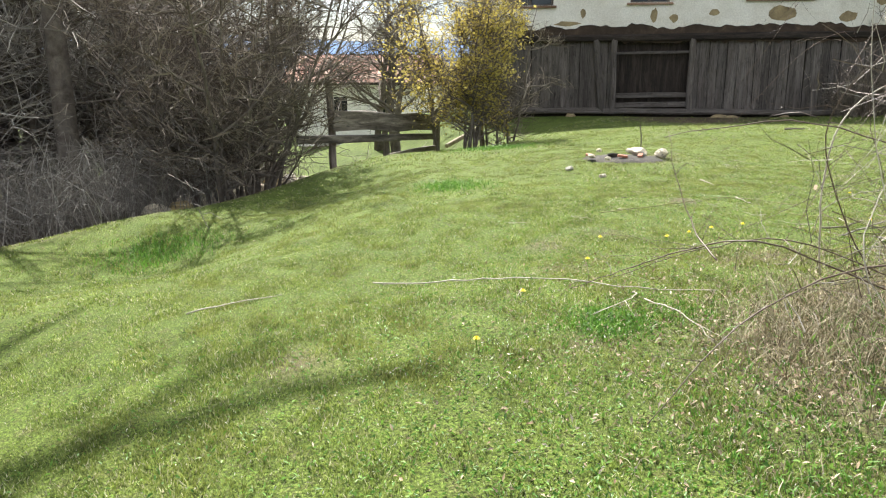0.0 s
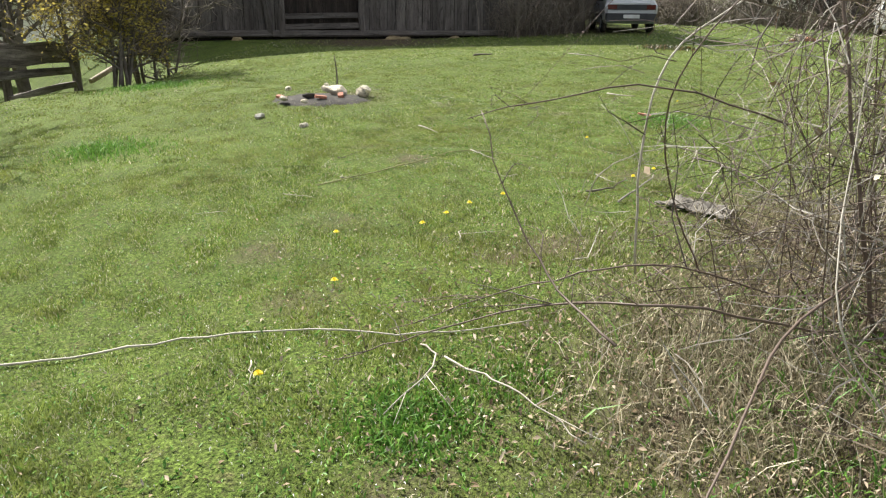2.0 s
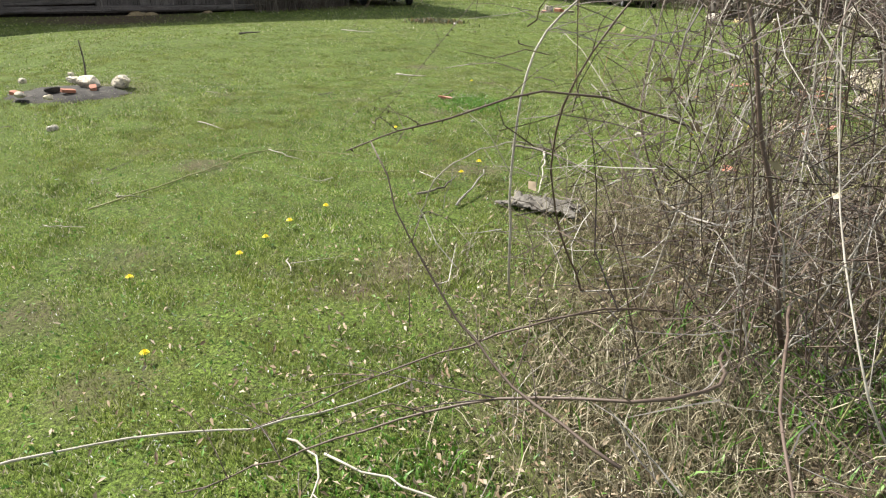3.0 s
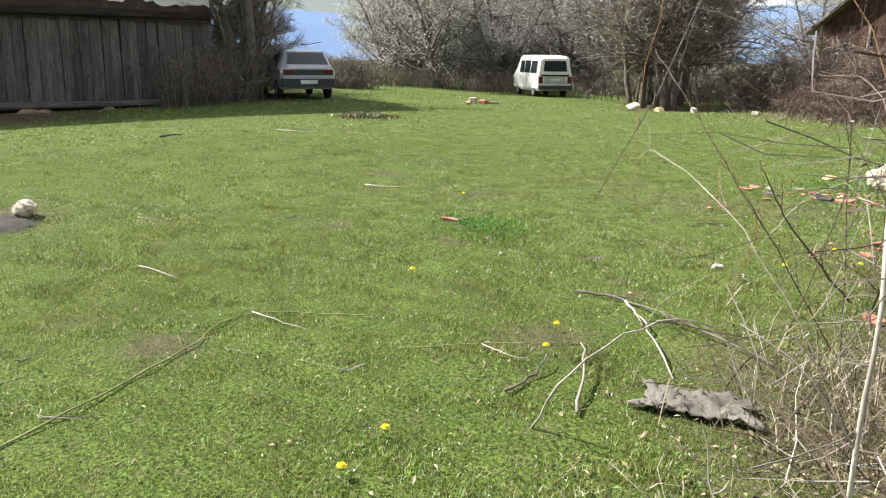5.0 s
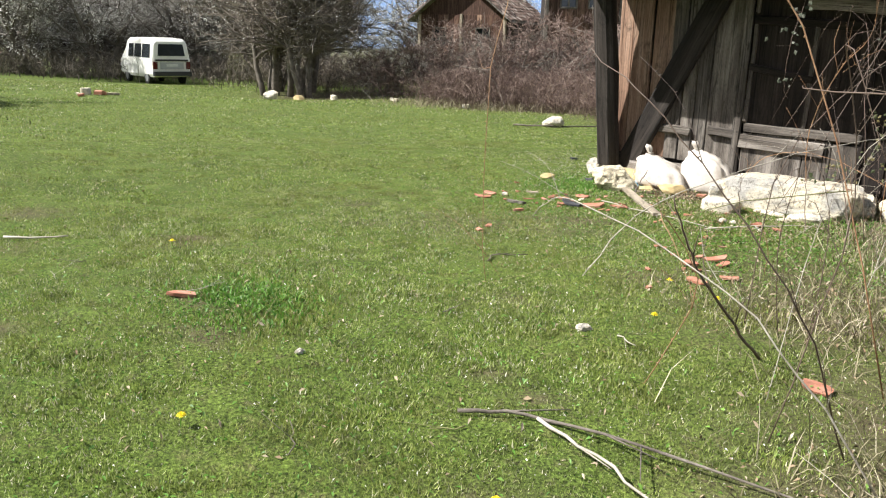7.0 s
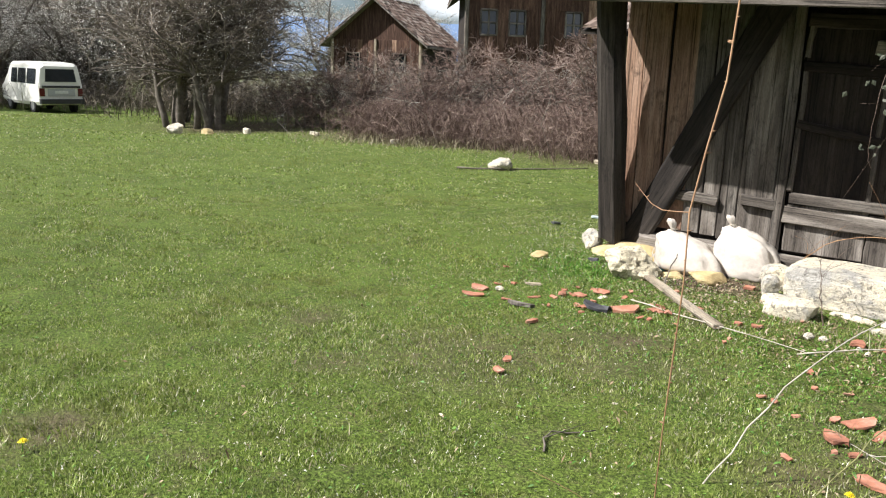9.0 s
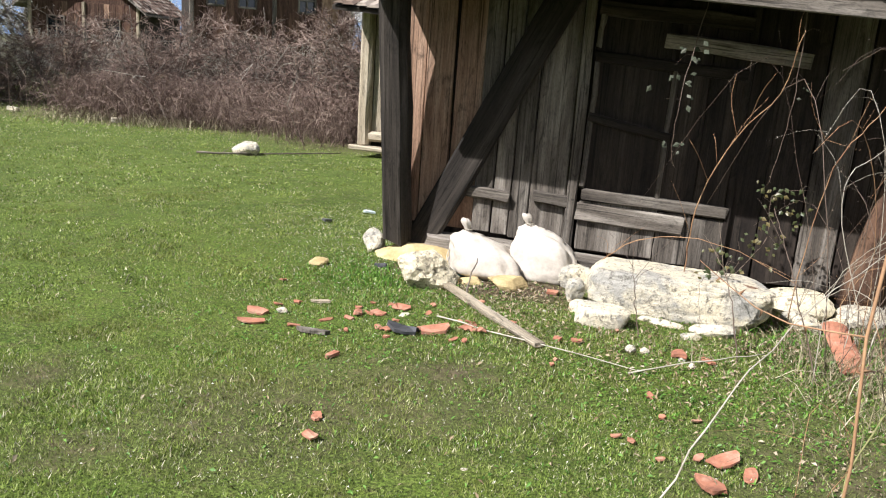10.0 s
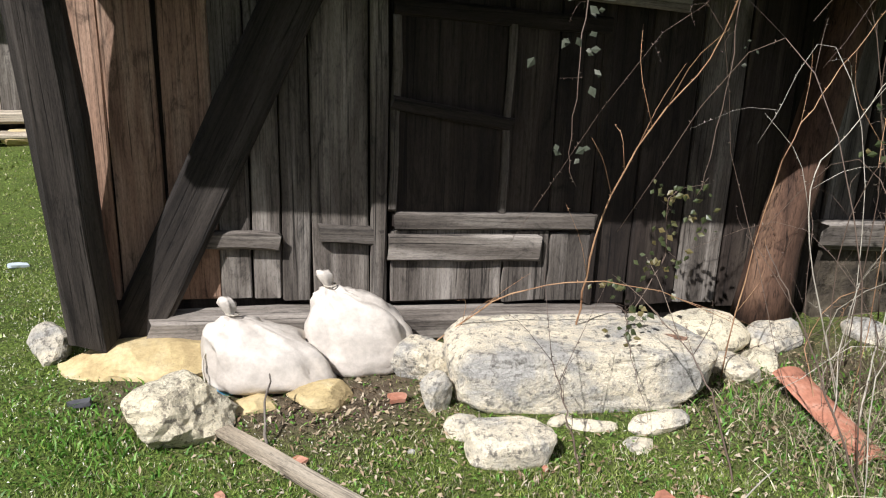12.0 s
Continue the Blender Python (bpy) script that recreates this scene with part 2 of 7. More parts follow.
M_STONE = limestone("weathered_limestone", (0.68, 0.60, 0.45), (0.36, 0.345, 0.31), (0.15, 0.137, 0.118))
M_STONE_CREAM = limestone("cream_limestone", (0.68, 0.60, 0.43), (0.54, 0.49, 0.37), (0.17, 0.145, 0.11))
M_TRUNK = wood("barked_trunk", (0.035, 0.020, 0.014), (0.09, 0.050, 0.032), (0.20, 0.12, 0.075), 0.9, 0.9)
M_STONE_YELLOW = speckled("sandstone", [(0.25, (0.22, 0.155, 0.075)), (0.5, (0.44, 0.34, 0.17)), (0.75, (0.56, 0.47, 0.29))], 5, 0.92, 0.8, 0.015, 50)
M_BRICK = speckled("terracotta", [(0.25, (0.16, 0.07, 0.045)), (0.5, (0.34, 0.145, 0.09)), (0.75, (0.44, 0.27, 0.195))], 9, 0.9, 0.5, 0.006, 60)
M_TILE = island_tint("roof_tile", [(0.0, (0.10, 0.055, 0.04)), (0.4, (0.20, 0.10, 0.07)), (0.8, (0.30, 0.18, 0.13)), (1.0, (0.36, 0.28, 0.22))], 0.9, 0.2)
M_TILE_OLD = island_tint("old_roof_tile", [(0.0, (0.06, 0.042, 0.034)), (0.4, (0.14, 0.095, 0.075)), (0.8, (0.22, 0.17, 0.14)), (1.0, (0.32, 0.28, 0.24))], 0.9, 0.2)
M_PLASTER = speckled("limewash", [(0.2, (0.42, 0.38, 0.31)), (0.4, (0.62, 0.59, 0.52)), (0.7, (0.72, 0.70, 0.64))], 1.3, 0.9, 0.4, 0.02, 22)
M_DAUB = speckled("clay_daub", [(0.3, (0.16, 0.12, 0.07)), (0.7, (0.34, 0.27, 0.15))], 3, 0.95, 0.7, 0.02, 25)
M_SACK = speckled("white_sack", [(0.3, (0.38, 0.335, 0.285)), (0.6, (0.52, 0.47, 0.41))], 3.5, 0.5, 0.35, 0.02, 24, 0.4)
M_ASH = speckled("ash", [(0.3, (0.012, 0.011, 0.010)), (0.55, (0.045, 0.040, 0.032)), (0.8, (0.14, 0.125, 0.10))], 12, 0.95, 0.7, 0.02, 60)
M_RAG = speckled("dirty_rag", [(0.3, (0.07, 0.06, 0.05)), (0.6, (0.17, 0.155, 0.13)), (0.8, (0.29, 0.265, 0.225))], 4, 0.9, 0.5, 0.006, 80)


# ---- mesh helpers ----
class Soup:
    """Collects vertices and faces for one mesh."""

    def __init__(self):
        self.v, self.f = [], []

    def add(self, verts, faces):
        k = len(self.v)
        self.v.extend(verts)
        self.f.extend([tuple(i + k for i in q) for q in faces])

    def tube(self, pts, radii, sides=5, cap=True):
        pts = [Vector(p) for p in pts]
        n = len(pts)
        k0 = len(self.v)
        side = None
        for i, p in enumerate(pts):
            d = (pts[min(i + 1, n - 1)] - pts[max(i - 1, 0)]).normalized()
            if side is None:
                side = d.orthogonal().normalized()
            side = (side - d * side.dot(d))
            side = side.normalized() if side.length > 1e-6 else d.orthogonal().normalized()
            up = d.cross(side)
            for a in range(sides):
                w = 2 * math.pi * a / sides
                self.v.append(p + (side * math.cos(w) + up * math.sin(w)) * radii[i])
        for i in range(n - 1):
            for a in range(sides):
                b = (a + 1) % sides
                self.f.append((k0 + i * sides + a, k0 + i * sides + b, k0 + (i + 1) * sides + b, k0 + (i + 1) * sides + a))
        if cap:
            self.f.append(tuple(k0 + a for a in reversed(range(sides))))
            self.f.append(tuple(k0 + (n - 1) * sides + a for a in range(sides)))

    def box(self, x0, x1, y0, y1, z0, z1, b=0.0):
        """A box with chamfered upright edges."""
        ring = [(x0 + b, y0), (x1 - b, y0), (x1, y0 + b), (x1, y1 - b), (x1 - b, y1), (x0 + b, y1), (x0, y1 - b), (x0, y0 + b)] if b else [(x0, y0), (x1, y0), (x1, y1), (x0, y1)]
        n = len(ring)
        self.add([(x, y, z) for z in (z0, z1) for x, y in ring],
                 [(a, (a + 1) % n, n + (a + 1) % n, n + a) for a in range(n)] + [tuple(reversed(range(n))), tuple(range(n, 2 * n))])

    def mesh(self, name, material, smooth=False):
        me = bpy.data.meshes.new(name)
        me.from_pydata([tuple(p) for p in self.v], [], self.f)
        me.materials.append(material)
        if smooth:
            me.polygons.foreach_set("use_smooth", [True] * len(me.polygons))
        me.update()
        return me


def part(name, data, material, parent=None, label="", m=None, smooth=False):
    """One mesh object from a Soup, a bmesh or a mesh, under a thing or under a part."""
    if isinstance(data, Soup):
        me = data.mesh(name, material, smooth)
    elif isinstance(data, bpy.types.Mesh):
        me = data
    else:
        me = bpy.data.meshes.new(name)
        data.to_mesh(me)
        data.free()
        me.materials.append(material)
        if smooth:
            me.polygons.foreach_set("use_smooth", [True] * len(me.polygons))
    ob = new(name, me)
    if parent:
        ob.parent = parent
    if m is not None:
        ob.matrix_basis = m
    if label:
        tagged(ob, label)
    return ob


def thing(name, label, category, m=None, group="", kind=""):
    ob = new(name)
    ob.empty_display_size = 0.1
    if m is not None:
        ob.matrix_basis = m
    return tagged(ob, label, category, group, kind)


def tris_object(name, verts, faces, material):
    """A big mesh of triangles from arrays."""
    me = bpy.data.meshes.new(name)
    nv, nf = len(verts), len(faces)
    me.vertices.add(nv)
    me.vertices.foreach_set("co", np.asarray(verts, dtype=np.float32).ravel())
    me.loops.add(nf * 3)
    me.loops.foreach_set("vertex_index", np.asarray(faces, dtype=np.int32).ravel())
    me.polygons.add(nf)
    me.polygons.foreach_set("loop_start", np.arange(0, nf * 3, 3, dtype=np.int32))
    me.polygons.foreach_set("loop_total", np.full(nf, 3, dtype=np.int32))
    me.materials.append(material)
    me.update(calc_edges=True)
    me.validate()
    return me


def plank_mesh(name, length, width, thick, material, seed=0, wear=0.006, bend=0.0):
    """A sawn board, length along local z from 0, face towards -y, with chipped chamfered edges."""
    rnd = random.Random(seed)
    s = Soup()
    c = min(thick, width) * 0.22
    ring = [(-width / 2 + c, -thick / 2), (width / 2 - c, -thick / 2), (width / 2, -thick / 2 + c), (width / 2, thick / 2 - c),
            (width / 2 - c, thick / 2), (-width / 2 + c, thick / 2), (-width / 2, thick / 2 - c), (-width / 2, -thick / 2 + c)]
    rows = 5
    for i in range(rows):
        z = length * i / (rows - 1)
        dx = rnd.uniform(-wear, wear) + bend * math.sin(math.pi * i / (rows - 1))
        for k, (x, y) in enumerate(ring):
            e = rnd.uniform(-wear, wear) * 0.8
            s.v.append((x + dx + (e if abs(x) > width / 2 - c * 1.1 else 0), y + rnd.uniform(-wear, wear) * 0.35, z + (rnd.uniform(-wear, wear) * 2.2 if i in (0, rows - 1) else 0)))
    for i in range(rows - 1):
        for a in range(8):
            b = (a + 1) % 8
            s.f.append((i * 8 + a, i * 8 + b, i * 8 + 8 + b, i * 8 + 8 + a))
    s.f.append(tuple(reversed(range(8))))
    s.f.append(tuple(range((rows - 1) * 8, rows * 8)))
    return s.mesh(name, material)


def beam_between(name, a, b, width, thick, material, parent, seed=0, label="", face=(0, -1, 0), bend=0.0, wear=0.006):
    """A board from a to b, its broad face towards face."""
    a, b = Vector(a), Vector(b)
    z = (b - a).normalized()
    y = -Vector(face)
    y = (y - z * y.dot(z)).normalized()
    x = y.cross(z)
    m = Matrix((x, y, z)).transposed().to_4x4()
    m.translation = a
    return part(name, plank_mesh(name, (b - a).length, width, thick, material, seed, wear, bend), material, parent, label, m)


def stone_bmesh(sx, sy, sz, seed, rough=0.18, cuts=2, flat=0.0):
    """An irregular broken stone with facets, resting on z = 0."""
    rnd = random.Random(seed * 13 + 1)
    planes = []
    for _ in range(9):
        nrm = Vector((rnd.gauss(0, 1), rnd.gauss(0, 1), rnd.gauss(0, 0.9))).normalized()
        planes.append((nrm, rnd.uniform(0.62, 0.98)))
    planes.append((Vector((rnd.uniform(-0.12, 0.12), rnd.uniform(-0.12, 0.12), 1)).normalized(), 0.95 - flat))
    bm = bmesh.new()
    bmesh.ops.create_icosphere(bm, subdivisions=cuts + 1, radius=1.0)
    off = Vector((seed * 7.3, seed * 3.1, seed * 5.7))
    for v in bm.verts:
        p = v.co.copy()
        cut = sum((max(p.dot(nrm), 0.0) / d) ** 26 for nrm, d in planes) ** (1 / 26)
        r = min(1.12, 1 / max(cut, 0.6)) * (1 + rough * 0.5 * noise.noise(p * 1.7 + off) + rough * 0.28 * noise.noise(p * 4.7 + off) + rough * 0.16 * noise.noise(p * 11 + off))
        q = p * r
        if flat >= 0.3:
            q = Vector([math.copysign(abs(c) ** 0.6, c) for c in q]) * 0.9
            q.z = min(q.z, 0.62 + 0.05 * noise.noise(p * 3 + off))
        v.co = Vector((q.x * sx * 0.56, q.y * sy * 0.56, q.z * sz * 0.56 + sz * 0.42))
    return bm


def curve_points(ctrl, n=14):
    """A smooth line through a few points."""
    c = [Vector(p) for p in ctrl]
    if len(c) == 2:
        return [c[0].lerp(c[1], i / (n - 1)) for i in range(n)]
    c = [c[0] * 2 - c[1]] + c + [c[-1] * 2 - c[-2]]
    out = []
    seg = len(c) - 3
    for i in range(n):
        t = i / (n - 1) * seg
        k = min(int(t), seg - 1)
        u = t - k
        p0, p1, p2, p3 = c[k:k + 4]
        out.append(0.5 * ((2 * p1) + (p2 - p0) * u + (2 * p0 - 5 * p1 + 4 * p2 - p3) * u * u + (3 * p1 - p0 - 3 * p2 + p3) * u ** 3))
    return out


# ---- ground ----
LEVELS = np.array([
    (0, 2.4, 0.03), (-1.7, 1, -0.05), (0.8, 0, 0.0), (1.2, -1.2, 0.02), (-0.3, -2.6, 0.08), (1.7, -4, -0.04), (2.7, -5.2, -0.14),
    (5.1, -5.4, -0.31), (5, -3.9, -0.07), (6.1, -3.9, -0.14), (2.7, -2.4, -0.03), (-1.1, -6.1, 0.04), (0.9, -7.5, -0.2), (-5.7, -5, 0.13),
    (-6, -3.5, 0.17), (-16.5, 2.2, -0.12), (-7.8, 9, -0.24), (-21, 9.2, -0.55), (-21, -1.3, -0.02), (-32, 11.3, -0.6), (-5.5, -13.4, -0.62),
    (-15, -9.5, -0.24), (5, -9, -0.85), (2, -10, -0.68), (9, -2, -0.15), (4, 2, 0.1), (9, -6, -0.6), (-50, 20, -1.0), (-12, 13, -0.4), (-30, -8, 0.1), (-2, 9, -0.05)])


def level(x, y):
    """The meadow's height; takes arrays."""
    x, y = np.asarray(x, dtype=float), np.asarray(y, dtype=float)
    num, den = np.zeros_like(x), np.zeros_like(x)
    for px, py, pz in LEVELS:
        d2 = (x - px) ** 2 + (y - py) ** 2
        w = 1.0 / (d2 + 0.5 + 0.002 * d2 * d2) ** 1.3
        num, den = num + w * pz, den + w
    z = num / den
    # the bank behind the fence
    edge = -11.2 + 0.09 * (x + 2) - 0.012 * np.clip(x - 3, 0, 99) ** 2
    drop = np.clip(edge - y, 0, 14) * np.maximum(np.clip((x + 14) / 6, 0, 1), np.clip((-y - 20) / 4, 0, 1))
    return z - 0.32 * np.minimum(drop, 3) - 0.12 * np.maximum(drop - 3, 0)


def gz(x, y):
    return float(level(np.array([x]), np.array([y]))[0])


def build_ground():
    near = np.arange(-9, 11.001, 0.16)
    left = -9 - np.geomspace(0.25, 2400, 60)
    right = 11 + np.geomspace(0.25, 2400, 50)
    xs = np.concatenate([left[::-1], near, right])
    neary = np.arange(-12.5, 10.001, 0.16)
    ys = np.concatenate([(-12.5 - np.geomspace(0.25, 2400, 60))[::-1], neary, 10 + np.geomspace(0.25, 2400, 60)])
    X, Y = np.meshgrid(xs, ys)
    Z = level(X, Y)
    rough_bits = np.random.RandomState(3).normal(0, 0.006, X.shape)
    Z = Z + np.where((np.abs(X - 1) < 10) & (np.abs(Y + 1) < 11.5), rough_bits, 0)
    far = np.clip((np.hypot(X + 5, Y) - 80) / 400, 0, 1)
    Z = Z * (1 - far) + far * -6
    nx, ny = len(xs), len(ys)
    idx = np.arange(nx * ny).reshape(ny, nx)
    a, b, c, d = idx[:-1, :-1].ravel(), idx[:-1, 1:].ravel(), idx[1:, 1:].ravel(), idx[1:, :-1].ravel()
    me = tris_object("ground", np.stack([X.ravel(), Y.ravel(), Z.ravel()], 1), np.concatenate([np.stack([a, b, c], 1), np.stack([a, c, d], 1)]), M_GROUND)
    me.polygons.foreach_set("use_smooth", [True] * len(me.polygons))
    # trodden soil and litter: by the shed, in the bramble, under the thickets
    bare = np.zeros(nx * ny, dtype=np.float32)
    x, y = X.ravel(), Y.ravel()
    for px, py, r, k in BARE:
        bare = np.maximum(bare, k * np.clip(1.6 - np.hypot(x - px, y - py) / r, 0, 1))
    bank = np.clip((-11.0 + 0.09 * (x + 2) - y) / 0.8, 0, 1) * np.clip((x + 3.4) / 1.5, 0, 1)
    bare = np.maximum(bare, bank)
    bare = np.maximum(bare, np.clip((np.hypot(x + 5, y) - 60) / 30, 0, 0.5))
    att = me.attributes.new("bare", "FLOAT_COLOR", "POINT")
    att.data.foreach_set("color", np.stack([bare, bare, bare, np.ones_like(bare)], 1).ravel())
    return tagged(new("ground", me), "short spring meadow with bare earthy patches", "ground", kind="structure")


BARE = [(-0.6, 2.5, 0.45, 0.9), (-1.3, 2.5, 0.3, 0.8), (0.4, 2.9, 0.5, 0.7), (1.5, 2.6, 0.7, 0.6), (4.4, -1.6, 1.0, 0.95), (3.3, -1.3, 0.9, 0.95), (3.9, -0.6, 1.4, 0.9),
        (5.2, -2.2, 0.8, 0.7), (1.9, 0.3, 0.9, 0.6), (-0.9, -0.1, 0.45, 0.45), (-0.4, 0.5, 0.5, 0.4), (-15, -9.8, 2.0, 0.9), (-1.2, -6.0, 0.5, 0.5),
        (-14, 14, 3.0, 0.8), (-9, 14.5, 3, 0.8), (-20, 12, 2.6, 0.75), (-6.5, 12, 2, 0.7), (-21, -4.5, 2.5, 0.8)]
rnd = random.Random(19)
for _ in range(44):
    BARE.append((rnd.uniform(-3, 7), rnd.uniform(-5.2, 1.6), rnd.uniform(0.07, 0.22), rnd.uniform(0.35, 0.75)))
build_ground()


# ---- grass ----
WALKED = [(9.0, -2.0), (7.2, -3.2), (5.8, -3.8), (4.3, -4.2), (3.3, -4.1), (1.7, -3.2), (0.4, -2.2), (-0.3, -0.6)]


def far_from_walk(x, y):
    d = np.full(x.shape, 1e9)
    for (ax, ay), (bx, by) in zip(WALKED, WALKED[1:]):
        t = np.clip(((x - ax) * (bx - ax) + (y - ay) * (by - ay)) / ((bx - ax) ** 2 + (by - ay) ** 2), 0, 1)
        d = np.minimum(d, np.hypot(x - ax - t * (bx - ax), y - ay - t * (by - ay)))
    return d


def blades(rs, x, y, height, width, simple=False, bend=1.1):
    """Bent blades growing from the ground."""
    n = len(x)
    z = level(x, y)
    a, lean = rs.uniform(0, 2 * np.pi, n), rs.uniform(0.1, bend, n)
    f = rs.uniform(0, 2 * np.pi, n)
    wx, wy = np.cos(f) * width / 2, np.sin(f) * width / 2
    lx, ly = np.cos(a) * lean * height, np.sin(a) * lean * height
    if simple:
        v = np.empty((n, 3, 3))
        v[:, 0] = np.stack([x - wx, y - wy, z - 0.01], 1)
        v[:, 1] = np.stack([x + wx, y + wy, z - 0.01], 1)
        v[:, 2] = np.stack([x + lx * 0.7, y + ly * 0.7, z + height], 1)
        return v.reshape(-1, 3), np.arange(n * 3).reshape(n, 3)
    v = np.empty((n, 5, 3))
    v[:, 0] = np.stack([x - wx, y - wy, z - 0.01], 1)
    v[:, 1] = np.stack([x + wx, y + wy, z - 0.01], 1)
    v[:, 2] = np.stack([x + lx * 0.35 - wx * 0.8, y + ly * 0.35 - wy * 0.8, z + height * 0.6], 1)
    v[:, 3] = np.stack([x + lx * 0.35 + wx * 0.8, y + ly * 0.35 + wy * 0.8, z + height * 0.6], 1)
    v[:, 4] = np.stack([x + lx, y + ly, z + height * 0.95], 1)
    k = np.arange(n)[:, None] * 5
    faces = np.concatenate([k + np.array([[0, 1, 3]]), k + np.array([[0, 3, 2]]), k + np.array([[2, 3, 4]])])
    return v.reshape(-1, 3), faces


def bare_at(x, y):
    b = np.zeros(x.shape)
    for px, py, r, k in BARE:
        b = np.maximum(b, k * np.clip(1.6 - np.hypot(x - px, y - py) / r, 0, 1))
    return b


def patches(x, y, scale, seed):
    """Smooth random field from a few waves, about -1 to 1."""
    rs = np.random.RandomState(seed)
    out = np.zeros(x.shape)
    for k in range(7):
        a, f = rs.uniform(0, 6.3), scale * rs.uniform(0.5, 1.9)
        out += np.sin(f * (np.cos(a) * x + np.sin(a) * y) + rs.uniform(0, 6.3))
    return out / 3.2


def build_grass():
    rs = np.random.RandomState(11)
    vs, fs, k = [], [], 0
    for n, lo, hi, h, w, box in ((980000, 0.0, 2.7, 0.0145, 0.0062, (-4, 8.7, -7.2, 2.9)), (340000, 2.7, 6.5, 0.0145, 0.0115, (-8, 9, -11.3, 7)),
                                 (170000, 6.5, 15.0, 0.016, 0.024, (-16, 10, -13, 14)), (70000, 15.0, 32.0, 0.026, 0.045, (-34, 4, -16, 22))):
        m = n * 5
        x, y = rs.uniform(box[0], box[1], m), rs.uniform(box[2], box[3], m)
        keep = ~((y > 2.75 + 0.13 * x) & (x > -1.8) & (y < 8)) & (y > -11.3 + 0.09 * (x + 2)) & ~((x > 3.3) & (y > -0.7))
        x, y = x[keep], y[keep]
        d = far_from_walk(x, y)
        keep = (d >= lo) & (d < hi)
        x, y = x[keep], y[keep]
        keep = rs.uniform(0, 1, len(x)) > bare_at(x, y) * 0.93
        keep &= (0.92 + 0.2 * patches(x, y, 5.0, 2) + 0.12 * patches(x, y, 21.0, 4)) > rs.uniform(0, 1, len(x)) * 0.95
        x, y = x[keep][:n], y[keep][:n]
        hh = h * rs.uniform(0.35, 1.3, len(x)) * np.clip(1 + 0.25 * patches(x, y, 3.0, 5), 0.5, 1.5)
        v, f = blades(rs, x, y, hh, w * rs.uniform(0.5, 1.5, len(x)), True, 2.6)
        vs.append(v), fs.append(f + k)
        k += len(v)
    me = tris_object("grass", np.concatenate(vs), np.concatenate(fs), M_GRASS)
    tagged(new("meadow_grass", me), "short bright green meadow grass growing in the ground", "grass", kind="stuff")
    # lush dark tufts
    rs = np.random.RandomState(12)
    xs, ys, hs = [], [], []
    for px, py, r, n, h in ((5.45, -3.5, 0.24, 1500, 0.024), (5.1, -3.3, 0.3, 600, 0.022), (-0.05, -2.35, 0.36, 1900, 0.024), (4.2, -9.2, 0.6, 1600, 0.05), (1.3, -7.4, 0.45, 1200, 0.045), (-3.2, -9.6, 0.7, 1200, 0.05),
                            (-1.45, 2.1, 0.5, 1300, 0.03), (1.5, 2.2, 0.5, 1300, 0.04), (4.9, -1.9, 0.7, 900, 0.09), (6.0, -2.2, 0.7, 1800, 0.03), (6.9, -2.1, 0.6, 1500, 0.025)):
        xs.append(rs.normal(px, r * 0.55, n)), ys.append(rs.normal(py, r * 0.55, n)), hs.append(np.full(n, h))
    x, y, h = np.concatenate(xs), np.concatenate(ys), np.concatenate(hs)
    v, f = blades(rs, x, y, h * rs.uniform(0.4, 1.3, len(x)), 0.0085 * rs.uniform(0.6, 1.4, len(x)), False, 1.9)
    tagged(new("lush_tufts", tris_object("lush_tufts", v, f, M_LUSH)), "dark green lusher tufts of grass in the meadow", "grass", kind="stuff")
    # dry straw in and round the bramble, by the shed, and along the thicket
    rs = np.random.RandomState(13)
    xs, ys, hs = [], [], []
    for px, py, r, n, h in ((4.7, -2.4, 0.5, 3000, 0.10), (4.2, -1.5, 0.9, 3000, 0.12), (5.2, -2.5, 0.45, 1800, 0.08), (3.2, -1.6, 0.6, 2200, 0.16), (6.2, -2.1, 0.8, 2600, 0.04), (2.2, 0.0, 0.8, 1800, 0.12), (1.9, 1.6, 0.6, 2400, 0.12), (1.5, 2.1, 0.45, 1500, 0.07), (-0.6, 2.2, 0.7, 900, 0.02), (0.3, 1.9, 0.6, 900, 0.025),
                            (5.5, -1.2, 0.9, 2000, 0.2), (-12.5, 12.0, 2.2, 2500, 0.25), (-8, 12.6, 1.5, 1500, 0.2), (-1, 0.2, 1.3, 1500, 0.03), (3.6, -2.8, 0.6, 900, 0.05)):
        xs.append(rs.normal(px, r * 0.6, n)), ys.append(rs.normal(py, r * 0.6, n)), hs.append(np.full(n, h))
    x, y, h = np.concatenate(xs), np.concatenate(ys), np.concatenate(hs)
    keep = far_from_walk(x, y) > 0.5
    x, y, h = x[keep], y[keep], h[keep]
    v, f = blades(rs, x, y, h * rs.uniform(0.3, 1.25, len(x)), 0.004 * rs.uniform(0.6, 1.4, len(x)) * (1 + 1.2 * (np.abs(x) > 7.5)), False, 2.3)
    tagged(new("dry_grass", tris_object("dry_grass", v, f, M_STRAW)), "bleached dry grass stalks in and round the brambles", "dry grass", kind="stuff")
